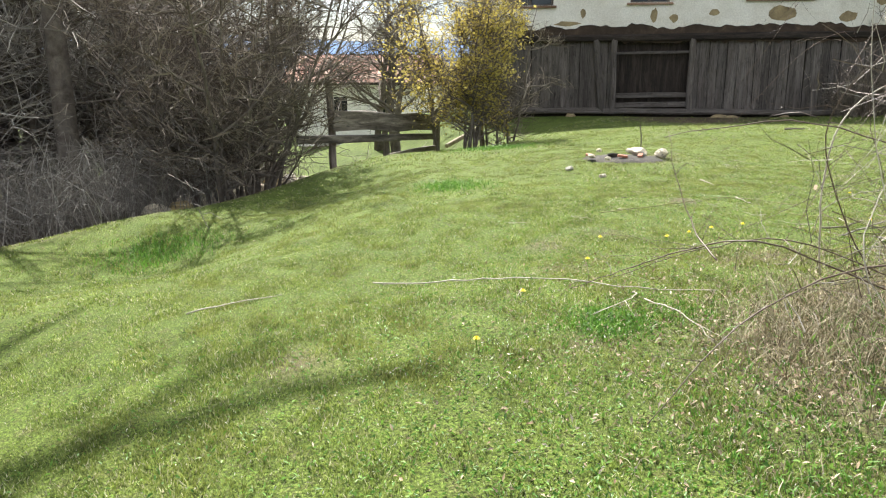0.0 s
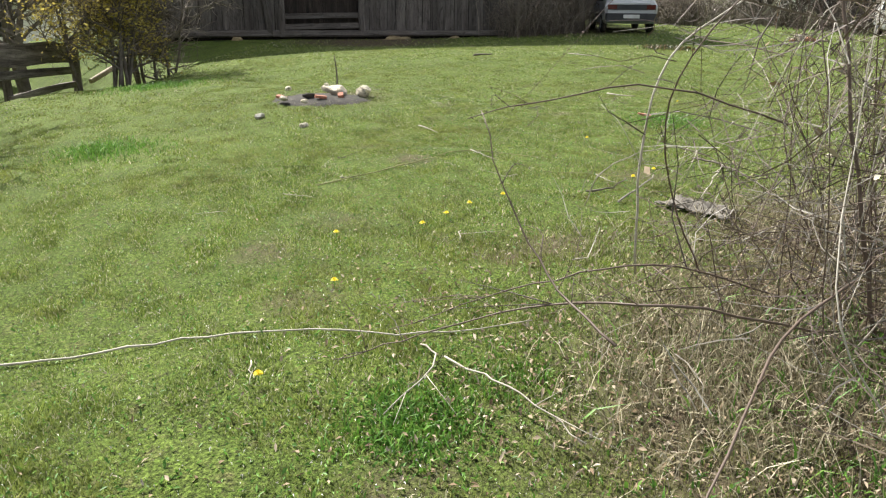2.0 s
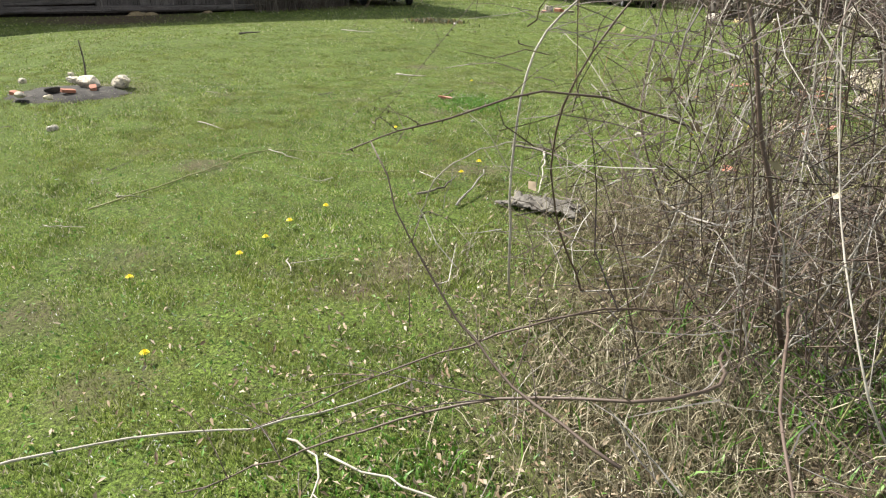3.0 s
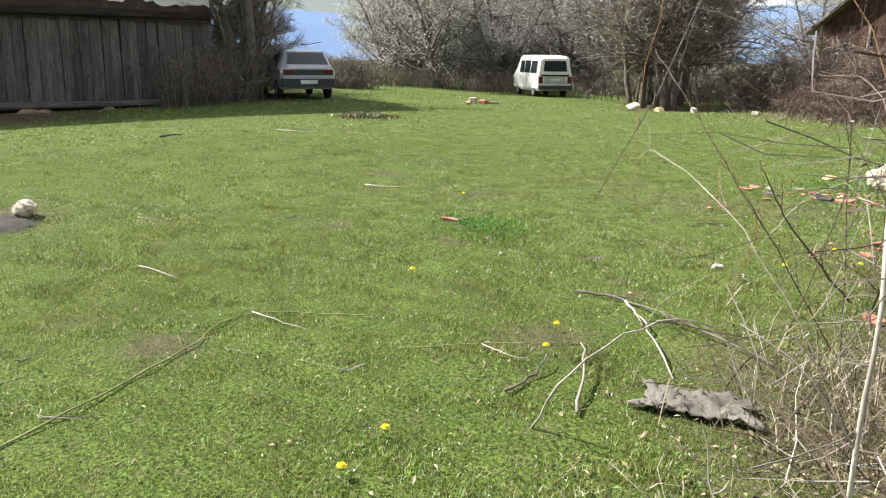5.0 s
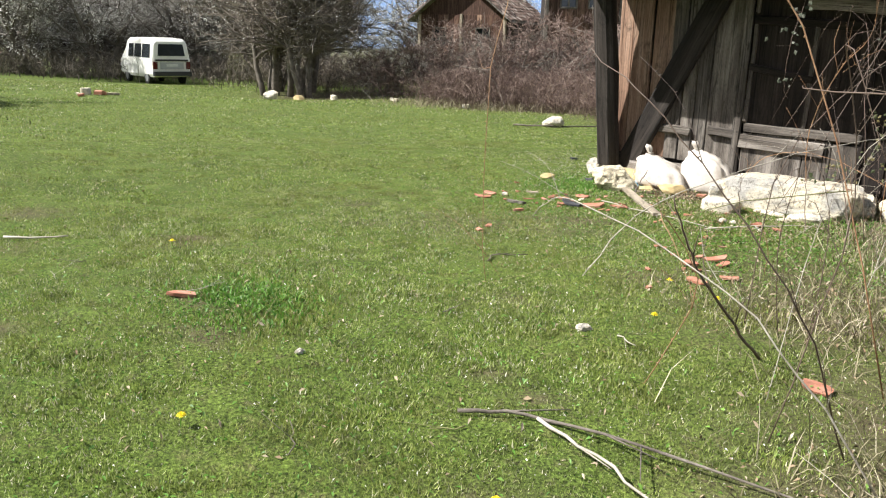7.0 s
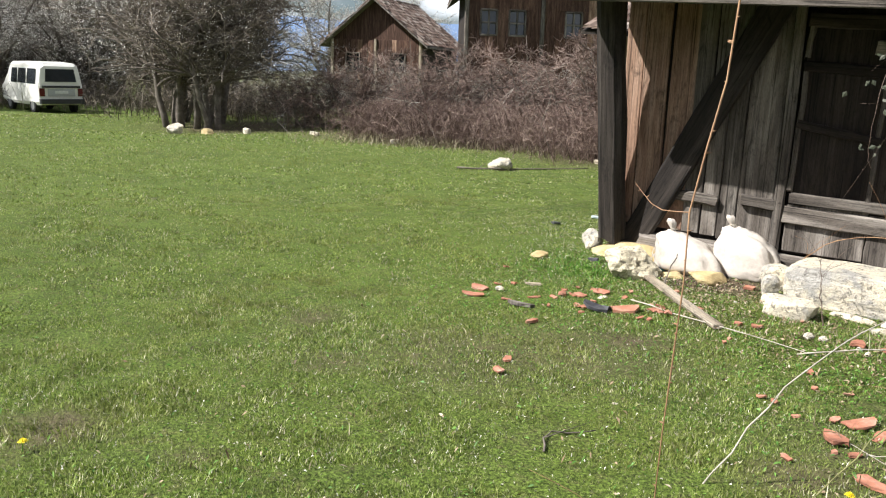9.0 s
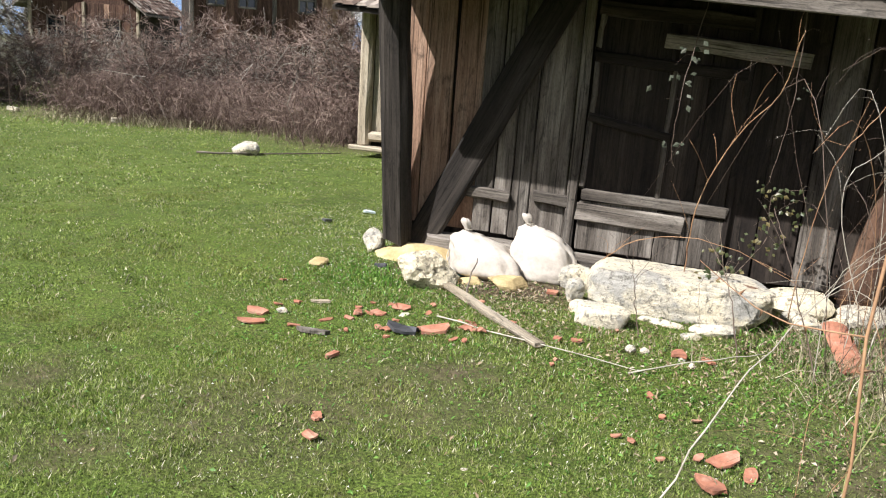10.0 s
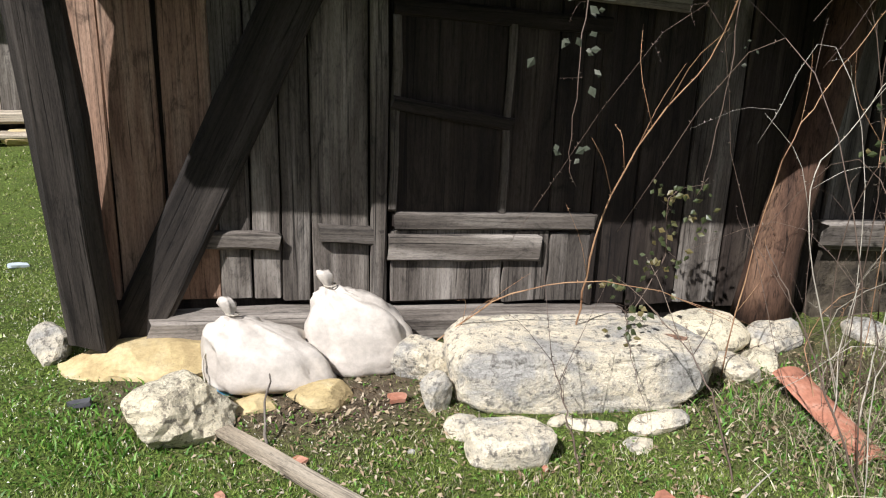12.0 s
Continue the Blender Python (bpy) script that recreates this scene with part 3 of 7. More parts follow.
    # dead leaves and broad weeds
    for name, mat, n, seed, label, size, spots in (
            ("leaf_litter", M_LITTER, 15000, 14, "brown and pale dead leaves lying on the meadow", 0.0105, ((4.4, -1.8, 1.1), (3.4, -1.6, 0.9), (6.3, -2.6, 1.2), (2.2, 0.3, 1.0), (1.4, 2.3, 0.6), (-0.5, 2.1, 0.6), (0.6, 1.5, 0.7), (4.8, -2.6, 0.9), (5.4, -2.4, 0.9), (4.6, -3.2, 1.2), (5.2, -1.2, 1.0), (1.0, -2.0, 3.5))),
            ("small_weeds", M_LUSH, 26000, 15, "small broad-leaved green weeds among the grass", 0.0085, ((0.5, -2.5, 3.0), (3.5, -4.5, 2.4), (6.5, -3.8, 1.5), (-1, 1.5, 1.4), (1.2, 1.2, 1.0), (7.2, -2.6, 0.9))),
            ("pale_bits", M_PALE_BITS, 16000, 16, "tiny pale chips and petals scattered on the grass", 0.0042, ((-1.8, 2.6, 0.9), (-2.4, 3.6, 1.0), (1, -2, 3.5), (4, -4.5, 2.5), (1, -2, 3.5), (4, -4.5, 2.5), (0, -1, 2.5), (6, -3.5, 1.6), (-1.0, -6.3, 2.0)))):
        rs = np.random.RandomState(seed)
        pick = rs.randint(0, len(spots), n)
        sp = np.array(spots)[pick]
        x, y = rs.normal(sp[:, 0], sp[:, 2] * 0.6), rs.normal(sp[:, 1], sp[:, 2] * 0.6)
        z = level(x, y) + 0.006 + rs.uniform(0, 0.014, n)
        a, tilt = rs.uniform(0, 6.3, n), rs.normal(0, 0.55, (n, 2))
        s = size * rs.uniform(0.5, 1.6, n)
        v = np.empty((n, 4, 3))
        for k, (u, w) in enumerate(((-1, 0), (0, -0.36), (1, 0), (0, 0.36))):
            dx, dy = (np.cos(a) * u - np.sin(a) * w) * s, (np.sin(a) * u + np.cos(a) * w) * s
            v[:, k] = np.stack([x + dx, y + dy, z + dx * tilt[:, 0] + dy * tilt[:, 1] + (0.004 if k % 2 else 0)], 1)
        q = np.arange(n)[:, None] * 4
        f = np.concatenate([q + np.array([[0, 1, 2]]), q + np.array([[0, 2, 3]])])
        tagged(new(name, tris_object(name, v.reshape(-1, 3), f, mat)), label, name.replace("_", " "), kind="stuff")


build_grass()


# ---- the near shed ----
M_SHED = pose(0, 3.07, 0, 0, 0, 7.4)


def sag(x):
    return -0.05 * x


def gable_roof(parent, x0, x1, y_eave, z_eave, y_ridge, z_ridge, y_back, z_back, tile=True, seed=0, tilew=0.2, rowd=0.32):
    """Boarded roof with loose curved tiles in rows; local frame of the house."""
    for k, (ya, za, yb, zb) in enumerate(((y_eave, z_eave, y_ridge, z_ridge), (y_back, z_back, y_ridge, z_ridge))):
        s = Soup()
        sg0, sg1 = (sag(x0), sag(x1)) if parent.name.startswith("shed") else (0, 0)
        t = 0.06
        s.add([(x0, ya, za + sg0), (x1, ya, za + sg1), (x1, yb, zb + sg1), (x0, yb, zb + sg0),
               (x0, ya, za + sg0 + t), (x1, ya, za + sg1 + t), (x1, yb, zb + sg1 + t), (x0, yb, zb + sg0 + t)],
              [(0, 3, 2, 1), (4, 5, 6, 7), (0, 1, 5, 4), (1, 2, 6, 5), (2, 3, 7, 6), (3, 0, 4, 7)])
        part("roof_boards", s, M_WOOD_SHADE_DARK, parent, "dark roof boarding")
        if not tile:
            continue
        rnd = random.Random(seed + k)
        s = Soup()
        length = math.hypot(yb - ya, zb - za)
        rows, cols = int(length / rowd), int((x1 - x0) / tilew)
        for r in range(rows):
            for c in range(cols):
                f0, f1 = r / rows - 0.02, (r + 1) / rows + 0.02
                xa = x0 + (c + 0.5) * tilew + rnd.uniform(-0.015, 0.015)
                lift = t + 0.012 + rnd.uniform(0, 0.02)
                pts = []
                for f, up in ((f0, 0.035), (f1, 0.0)):
                    y, z = ya + (yb - ya) * f, za + (zb - za) * f + sg0 + (sg1 - sg0) * (xa - x0) / (x1 - x0) + lift + up
                    for u, h in ((-0.5, 0.0), (-0.25, 0.045), (0.25, 0.045), (0.5, 0.0)):
                        pts.append((xa + u * tilew * 0.98, y + rnd.uniform(-0.01, 0.01), z + h))
                s.add(pts, [(0, 1, 5, 4), (1, 2, 6, 5), (2, 3, 7, 6), (0, 3, 2, 1)])
        part("roof_tiles", s, M_TILE_OLD if parent.name.startswith("shed") else M_TILE, parent, "weathered curved clay tiles")


M_EARTH = speckled("earthy_rubble", [(0.3, (0.03, 0.024, 0.018)), (0.55, (0.09, 0.072, 0.05)), (0.8, (0.22, 0.19, 0.14))], 9, 0.95, 1.0, 0.04, 40)


def build_shed():
    shed = thing("shed", "weathered plank shed with a heavy corner post and brace", "shed", M_SHED)
    # closed walls behind the boards, their shade put into the near-black timber
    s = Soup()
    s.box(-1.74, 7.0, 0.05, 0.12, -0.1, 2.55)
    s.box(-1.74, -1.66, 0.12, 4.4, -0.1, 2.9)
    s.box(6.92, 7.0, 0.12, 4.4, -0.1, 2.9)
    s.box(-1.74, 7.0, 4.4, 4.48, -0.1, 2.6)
    part("wall", s, M_WOOD_SHADE_DARK, shed, "dark boarded wall")
    # upright boards
    rnd = random.Random(4)
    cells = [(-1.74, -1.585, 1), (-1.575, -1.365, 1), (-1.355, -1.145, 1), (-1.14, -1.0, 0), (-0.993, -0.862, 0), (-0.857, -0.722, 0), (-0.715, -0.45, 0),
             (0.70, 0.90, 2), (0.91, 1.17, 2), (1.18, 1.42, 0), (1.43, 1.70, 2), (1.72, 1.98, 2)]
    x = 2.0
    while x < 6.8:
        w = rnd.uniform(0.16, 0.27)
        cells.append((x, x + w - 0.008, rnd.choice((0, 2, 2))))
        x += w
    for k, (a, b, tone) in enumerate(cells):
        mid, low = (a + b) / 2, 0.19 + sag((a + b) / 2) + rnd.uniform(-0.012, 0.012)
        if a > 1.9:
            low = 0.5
        mat = (M_WOOD, M_WOOD_WARM, M_WOOD_SHADE_DARK, M_WOOD_POST)[tone]
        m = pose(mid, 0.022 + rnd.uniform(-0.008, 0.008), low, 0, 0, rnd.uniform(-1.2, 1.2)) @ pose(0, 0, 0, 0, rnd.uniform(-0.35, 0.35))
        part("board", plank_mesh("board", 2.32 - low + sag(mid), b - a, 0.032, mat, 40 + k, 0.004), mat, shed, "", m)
    # sill, corner post, brace
    beam_between("sill_beam", (-1.46, -0.03, 0.115 - sag(1.46) - 0.07), (0.85, -0.03, 0.115 + sag(0.85)), 0.155, 0.15, M_WOOD, shed, 3, "grey hewn sill beam", wear=0.014)
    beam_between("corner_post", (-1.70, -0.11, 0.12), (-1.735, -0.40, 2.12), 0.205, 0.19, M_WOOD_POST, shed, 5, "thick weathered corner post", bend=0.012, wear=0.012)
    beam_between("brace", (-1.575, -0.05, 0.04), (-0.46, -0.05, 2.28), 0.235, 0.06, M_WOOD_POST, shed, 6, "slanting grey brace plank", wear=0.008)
    # plates over the wall
    beam_between("top_plate", (-1.9, -0.05, 2.25 + sag(-1.9)), (7.0, -0.05, 2.25 + sag(7)), 0.18, 0.16, M_WOOD_SHADE_DARK, shed, 8, wear=0.01)
    # nailed cleats
    for a, b, z, h, sd in ((-1.2, -0.87, 0.545, 0.085, 1), (-0.68, -0.385, 0.56, 0.085, 2)):
        beam_between("cleat", (a, -0.018, z), (b, -0.018, z + sag(b - a)), h, 0.045, M_WOOD, shed, 70 + sd, "short nailed cleat", bend=-0.012 if sd == 1 else 0)
    # jamb and strips beside the door
    beam_between("jamb", (-0.405, -0.012, 0.18), (-0.41, -0.012, 2.3), 0.075, 0.06, M_WOOD, shed, 12, "grey door jamb")
    beam_between("jamb", (0.69, 0.0, 0.15), (0.68, 0.0, 2.25), 0.05, 0.05, M_WOOD_SHADE_DARK, shed, 13)
    # the door: boards, rails and battens; eave shade is coloured into the upper ones
    door = tagged(part("door", Soup_box(-0.345, 0.665, 0.012, 0.03, 0.19, 2.0), M_WOOD_SHADE_DARK, shed), "plank door nailed shut, darkened with painted shade")
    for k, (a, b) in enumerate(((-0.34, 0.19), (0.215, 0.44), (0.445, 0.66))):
        part("door_board", plank_mesh("door_board", 1.36, b - a, 0.022, M_WOOD_SHADE_DARK, 90 + k, 0.003), M_WOOD_SHADE_DARK, door, "", pose((a + b) / 2, 0.004, 0.60 + sag(b)))
    for k, (a, b) in enumerate(((-0.345, 0.212), (0.222, 0.455), (0.46, 0.67))):
        part("door_board", plank_mesh("door_board", 0.36, b - a, 0.026, M_WOOD, 95 + k, 0.004), M_WOOD, door, "grey lower board", pose((a + b) / 2, -0.002, 0.205 + sag((a + b) / 2)))
    rails = [((-0.33, -0.022, 0.625), (0.685, -0.022, 0.59), 0.085, 0.04, M_WOOD), ((-0.355, -0.03, 0.495), (0.395, -0.03, 0.475), 0.13, 0.045, M_WOOD),
             ((-0.345, -0.022, 1.18), (0.225, -0.022, 1.085), 0.062, 0.045, M_WOOD_SHADE_DARK), ((-0.34, -0.018, 1.60), (0.67, -0.018, 1.545), 0.075, 0.04, M_WOOD_SHADE_DARK),
             ((-0.34, -0.018, 1.93), (0.67, -0.018, 1.88), 0.1, 0.04, M_WOOD_SHADE_DARK)]
    for k, (a, b, w, t, mat) in enumerate(rails):
        beam_between("rail", a, b, w, t, mat, door, 110 + k, "grey nailed rail" if mat is M_WOOD else "")
    for k, (xx, z0, z1, w) in enumerate(((0.205, 0.655, 1.56, 0.035), (-0.325, 0.67, 1.56, 0.04), (-0.325, 1.66, 1.9, 0.04))):
        beam_between("batten", (xx - 0.01, -0.018, z0), (xx, -0.018, z1), w, 0.035, M_WOOD, door, 120 + k, "upright batten")
    beam_between("loose_board", (0.12, -0.07, 1.735), (1.05, -0.06, 1.665), 0.10, 0.03, M_WOOD, shed, 131, "grey board nailed across the door head")
    # leaning trunk post and the opening beyond
    s = Soup()
    pts = curve_points([(1.60, -0.16, 0.1), (1.62, -0.17, 0.5), (1.72, -0.16, 1.0), (1.83, -0.14, 1.6), (1.95, -0.1, 2.3)], 9)
    s.tube(pts, [0.155, 0.135, 0.12, 0.112, 0.108, 0.105, 0.10, 0.10, 0.10], 10)
    part("leaning_post", s, M_TRUNK, shed, "brown leaning barked post", smooth=True)
    beam_between("low_rail", (1.95, -0.05, 0.52), (4.4, -0.02, 0.46), 0.16, 0.12, M_WOOD, shed, 140, "grey lower log", wear=0.02)
    s = Soup()
    s.box(2.0, 6.9, -0.03, 0.045, -0.1, 0.44)
    part("stone_footing", s, M_EARTH, shed, "rubble footing")
    # eave: rafters and edge board
    beam_between("eave_board", (-2.08, -0.9, 1.985 + sag(-2.08)), (7.0, -0.9, 1.985 + sag(7.0)), 0.10, 0.03, M_WOOD, shed, 150, "weathered eave board")
    for k in range(12):
        xx = -1.72 + k * 0.75
        beam_between("rafter", (xx, -0.88, 1.97 + sag(xx)), (xx, 0.25, 2.41 + sag(xx)), 0.08, 0.1, M_WOOD_SHADE_DARK, shed, 160 + k, face=(1, 0, 0))
    gable_roof(shed, -2.08, 7.1, -0.92, 2.04, 2.2, 3.26, 5.2, 2.1, seed=3)
    return shed


def Soup_box(*a, b=0.0):
    s = Soup()
    s.box(*a, b=b)
    return s


build_shed()


def build_far_shed():
    shed = thing("shed", "second old plank shed on a sill of loose timbers", "shed", pose(-5.5, 9.15, -0.05, 0, 0, 6))
    part("wall", Soup_box(0.02, 6.0, 0.06, 4.0, 0, 2.5), M_WOOD_SHADE_DARK, shed, "dark boarded wall")
    rnd = random.Random(9)
    x, k = 0.2, 0
    while x < 3.2:
        w = rnd.uniform(0.2, 0.3)
        mat = rnd.choice((M_WOOD, M_WOOD_PALE, M_WOOD_WARM))
        part("board", plank_mesh("board", 2.15, w - 0.01, 0.03, mat, 300 + k), mat, shed, "", pose(x + w / 2, 0.04, 0.3))
        x += w
        k += 1
    # the post's sunlit look is put into its paler timber colour
    beam_between("corner_post", (0.1, -0.02, 0.1), (0.08, -0.02, 2.45), 0.2, 0.2, M_WOOD_PALE, shed, 310, "corner post with sunlight put into its pale colour", wear=0.012)
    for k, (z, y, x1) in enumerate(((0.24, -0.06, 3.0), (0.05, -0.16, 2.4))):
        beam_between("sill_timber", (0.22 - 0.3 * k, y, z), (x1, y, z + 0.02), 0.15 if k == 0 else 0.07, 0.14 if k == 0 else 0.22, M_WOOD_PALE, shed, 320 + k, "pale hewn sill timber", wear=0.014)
    gable_roof(shed, -0.25, 6.2, -0.75, 2.2, 2.0, 3.3, 4.6, 2.2, seed=23)
    s = stone_bmesh(0.5, 0.35, 0.2, 31)
    part("footing_stone", s, M_STONE_YELLOW, shed, "pale footing stone", pose(0.75, -0.1, -0.08))


build_far_shed()


# ---- stones, sacks and rubble by the shed ----
def stone(name, label, x, y, sx, sy, sz, mat, seed, turn=0, sink=0.03, flat=0.0, cuts=2, rough=0.18, z=None, category="stone", group=""):
    ob = part(name, stone_bmesh(sx, sy, sz, seed, rough, cuts, flat), mat)
    ob.matrix_basis = pose(x, y, (gz(x, y) if z is None else z) - sink, 0, 0, turn)
    return tagged(ob, label, category, group)


stone("stone_slab", "large pale limestone slab with grey lichen before the shed", 0.50, 2.50, 1.1, 0.62, 0.36, M_STONE, 5, 6, 0.03, 0.35, 4, 0.16)
stone("boulder", "pale rough boulder lying before the sacks", -1.16, 2.15, 0.38, 0.30, 0.28, M_STONE_CREAM, 8, 25, 0.03, 0, 3, 0.3)
stone("stone", "grey-white broken stone beside the big slab", 0.11, 1.93, 0.33, 0.2, 0.16, M_STONE, 12, 4, 0.02, 0.3, 3, 0.2)
stone("stone", "small upright white stone at the slab's end", -0.15, 2.28, 0.13, 0.11, 0.19, M_STONE, 13, 20)
stone("stone", "small rounded white stone in the grass", -0.06, 2.08, 0.13, 0.1, 0.11, M_STONE, 14, 40)
stone("stone", "pale pitted stone between sack and slab", -0.17, 2.6, 0.26, 0.24, 0.2, M_STONE, 15, 10, 0.02, 0.2, 3)
stone("stone", "yellow flat sandstone in front of the sacks", -0.62, 2.33, 0.24, 0.16, 0.12, M_STONE_YELLOW, 16, 5, 0.02, 0.2, 3, 0.1)
stone("stone", "flat broken sandstone half sunk in earth", -0.9, 2.3, 0.22, 0.13, 0.08, M_STONE_YELLOW, 17, 12)
stone("foundation_stone", "yellow sandstone block under the corner post", -1.42, 2.74, 0.66, 0.36, 0.2, M_STONE_YELLOW, 18, 8, 0.05, 0.25, 3, 0.12)
stone("foundation_stone", "white pointed stone at the shed corner", -1.9, 2.83, 0.17, 0.16, 0.2, M_STONE, 19, 30, 0.03)
stone("stone", "small sandstone lump beside the foundation", -1.22, 2.52, 0.2, 0.12, 0.09, M_STONE_YELLOW, 20, 0)
stone("stone", "earthy sandstone lump lying in the grass", -2.03, 2.2, 0.15, 0.11, 0.09, M_STONE_YELLOW, 21, 30)
for k, (x, y, w, d, h) in enumerate(((1.22, 2.95, 0.4, 0.3, 0.2), (1.62, 2.95, 0.3, 0.22, 0.16), (1.25, 2.58, 0.18, 0.25, 0.14), (1.45, 2.72, 0.22, 0.16, 0.1), (2.15, 3.05, 0.26, 0.2, 0.14), (0.86, 2.85, 0.3, 0.2, 0.2))):
    stone("stone", "pale rubble stone along the shed footing", x, y, w, d, h, (M_STONE, M_STONE_CREAM)[k % 3 == 0], 50 + k, 30 * k, group="footing rubble")
for k, (x, y, w, d, h) in enumerate(((0.45, 2.12, 0.2, 0.09, 0.07), (0.75, 2.12, 0.24, 0.1, 0.1), (0.62, 2.0, 0.14, 0.1, 0.06), (0.35, 2.16, 0.12, 0.07, 0.06))):
    stone("stone", "flaked limestone piece at the slab's foot", x, y, w, d, h, M_STONE, 60 + k, 15 * k, group="slab flakes")
stone("rock", "lone pale rock on the meadow by a stick", -7.0, 8.05, 0.37, 0.3, 0.27, M_STONE, 33, 15, 0.03, 0, 3, 0.22)
stone("rock", "pale rock lying far out on the meadow", -18.2, 8.0, 0.45, 0.35, 0.35, M_STONE, 34, 50)
stone("rock", "brown rock lying far out on the meadow", -17.4, 8.5, 0.3, 0.25, 0.2, M_STONE_YELLOW, 35, 20)


def build_sack(label, x, y, w, d, h, seed, turn, lean, neck):
    """A filled woven sack, tied at the neck, sagging on the ground."""
    sack = thing("sack", label, "sack", pose(x, y, gz(x, y) - 0.012, 0, lean, turn), "sacks by the shed")
    bm = bmesh.new()
    bmesh.ops.create_uvsphere(bm, u_segments=40, v_segments=28, radius=1.0)
    off = Vector((seed * 3.3, seed * 1.7, 0))
    for v in bm.verts:
        p = v.co.copy()
        q = Vector([math.copysign(abs(c) ** 0.66, c) for c in p])
        t = (p.z + 1) / 2
        taper = 1.16 - 0.74 * t ** 1.35
        fold = 0.10 * noise.noise(Vector((p.x * 2.2, p.y * 2.2, p.z * 1.4)) + off) + 0.05 * noise.noise(Vector((p.x * 6, p.y * 6, p.z * 2.5)) + off)
        crease = -0.07 * abs(noise.noise(Vector((p.x * 2.6, p.y * 2.6, p.z * 4.2)) + off * 2)) - 0.05 * abs(noise.noise(Vector((p.x * 5, p.y * 5, p.z * 3)) - off))
        gather = crease + 0.16 * max(0, t - 0.62) * math.sin(11 * math.atan2(p.y, p.x) + seed)
        r = taper + fold * 1.6 + gather
        cx = neck * 1.15 * (t ** 1.5)
        v.co = Vector((q.x * r * w / 2 + cx, q.y * r * d / 2, max(0.0, (q.z * (1 + fold) * 0.5 + 0.46) * h)))
    body = part("sack_body", bm, M_SACK, sack, smooth=True)
    # gathered neck above the tie
    s = Soup()
    rnd = random.Random(seed)
    n = 14
    rings = ((-0.06, 0.06), (-0.01, 0.03), (0.015, 0.015), (0.03, 0.017), (0.055, 0.028), (0.08, 0.032), (0.1, 0.022))
    for zz, r in rings:
        for a in range(n):
            w2 = 2 * math.pi * a / n
            rr = r * (1 + 0.35 * math.sin(a * 2.9 + seed) * (zz > 0.04))
            s.v.append((neck * 1.25 + rr * math.cos(w2) - zz * 0.35, rr * math.sin(w2) * 0.8, h * 0.93 + zz + rnd.uniform(-0.004, 0.004)))
    for i in range(len(rings) - 1):
        for a in range(n):
            b = (a + 1) % n
            s.f.append((i * n + a, i * n + b, i * n + n + b, i * n + n + a))
    s.f.append(tuple((len(rings) - 1) * n + a for a in range(n)))
    part("neck", s, M_SACK, sack, "gathered neck of the sack", smooth=True)
    s = Soup()
    s.tube([(neck * 1.25 + 0.028 * math.cos(a), 0.024 * math.sin(a), h * 0.93 + 0.03) for a in [i * 0.7 for i in range(10)]], [0.004] * 10, 5)
    s.tube(curve_points([(neck * 1.25 - 0.02, -0.02, h * 0.95), (neck - 0.1, -0.05, h * 0.75), (-w * 0.52, -0.06, h * 0.45), (-w * 0.5, -0.1, 0.05)], 14), [0.0038] * 14, 5)
    part("tie_string", s, M_CANE_PALE, sack, "white tie string")
    return sack


build_sack("full white woven sack slumped against the shed sill", -0.82, 2.54, 0.62, 0.36, 0.315, 1, 10, 5, -0.17)
build_sack("full white woven sack standing by the shed sill", -0.43, 2.71, 0.53, 0.34, 0.405, 2, 8, -2, -0.13)


def shard(name, label, category, x, y, l, w, t, mat, seed, turn, tilt=6, group="", lift=0.0):
    """A broken flat piece of tile, brick or wood with ragged outline."""
    rnd = random.Random(seed)
    s = Soup()
    n = 9
    ring = []
    for a in range(n):
        ang = 2 * math.pi * a / n
        c, d = math.cos(ang), math.sin(ang)
        k = 1 / max(abs(c), abs(d))
        r = k * rnd.uniform(0.72, 1.0)
        ring.append((c * r * l / 2, d * r * w / 2))
    curl = rnd.uniform(0.0, 0.25) * w
    for z in (0.0, t):
        for x2, y2 in ring:
            s.v.append((x2 + rnd.uniform(-0.003, 0.003), y2 + rnd.uniform(-0.003, 0.003), z + curl * (1 - (2 * y2 / w) ** 2) + rnd.uniform(-0.002, 0.002)))
    s.f += [tuple(reversed(range(n))), tuple(range(n, 2 * n))] + [(a, (a + 1) % n, n + (a + 1) % n, n + a) for a in range(n)]
    ob = part(name, s, mat)
    ob.matrix_basis = pose(x, y, gz(x, y) + 0.006 + lift, rnd.uniform(-tilt, tilt), rnd.uniform(-tilt, tilt), turn)
    return tagged(ob, label, category, group)


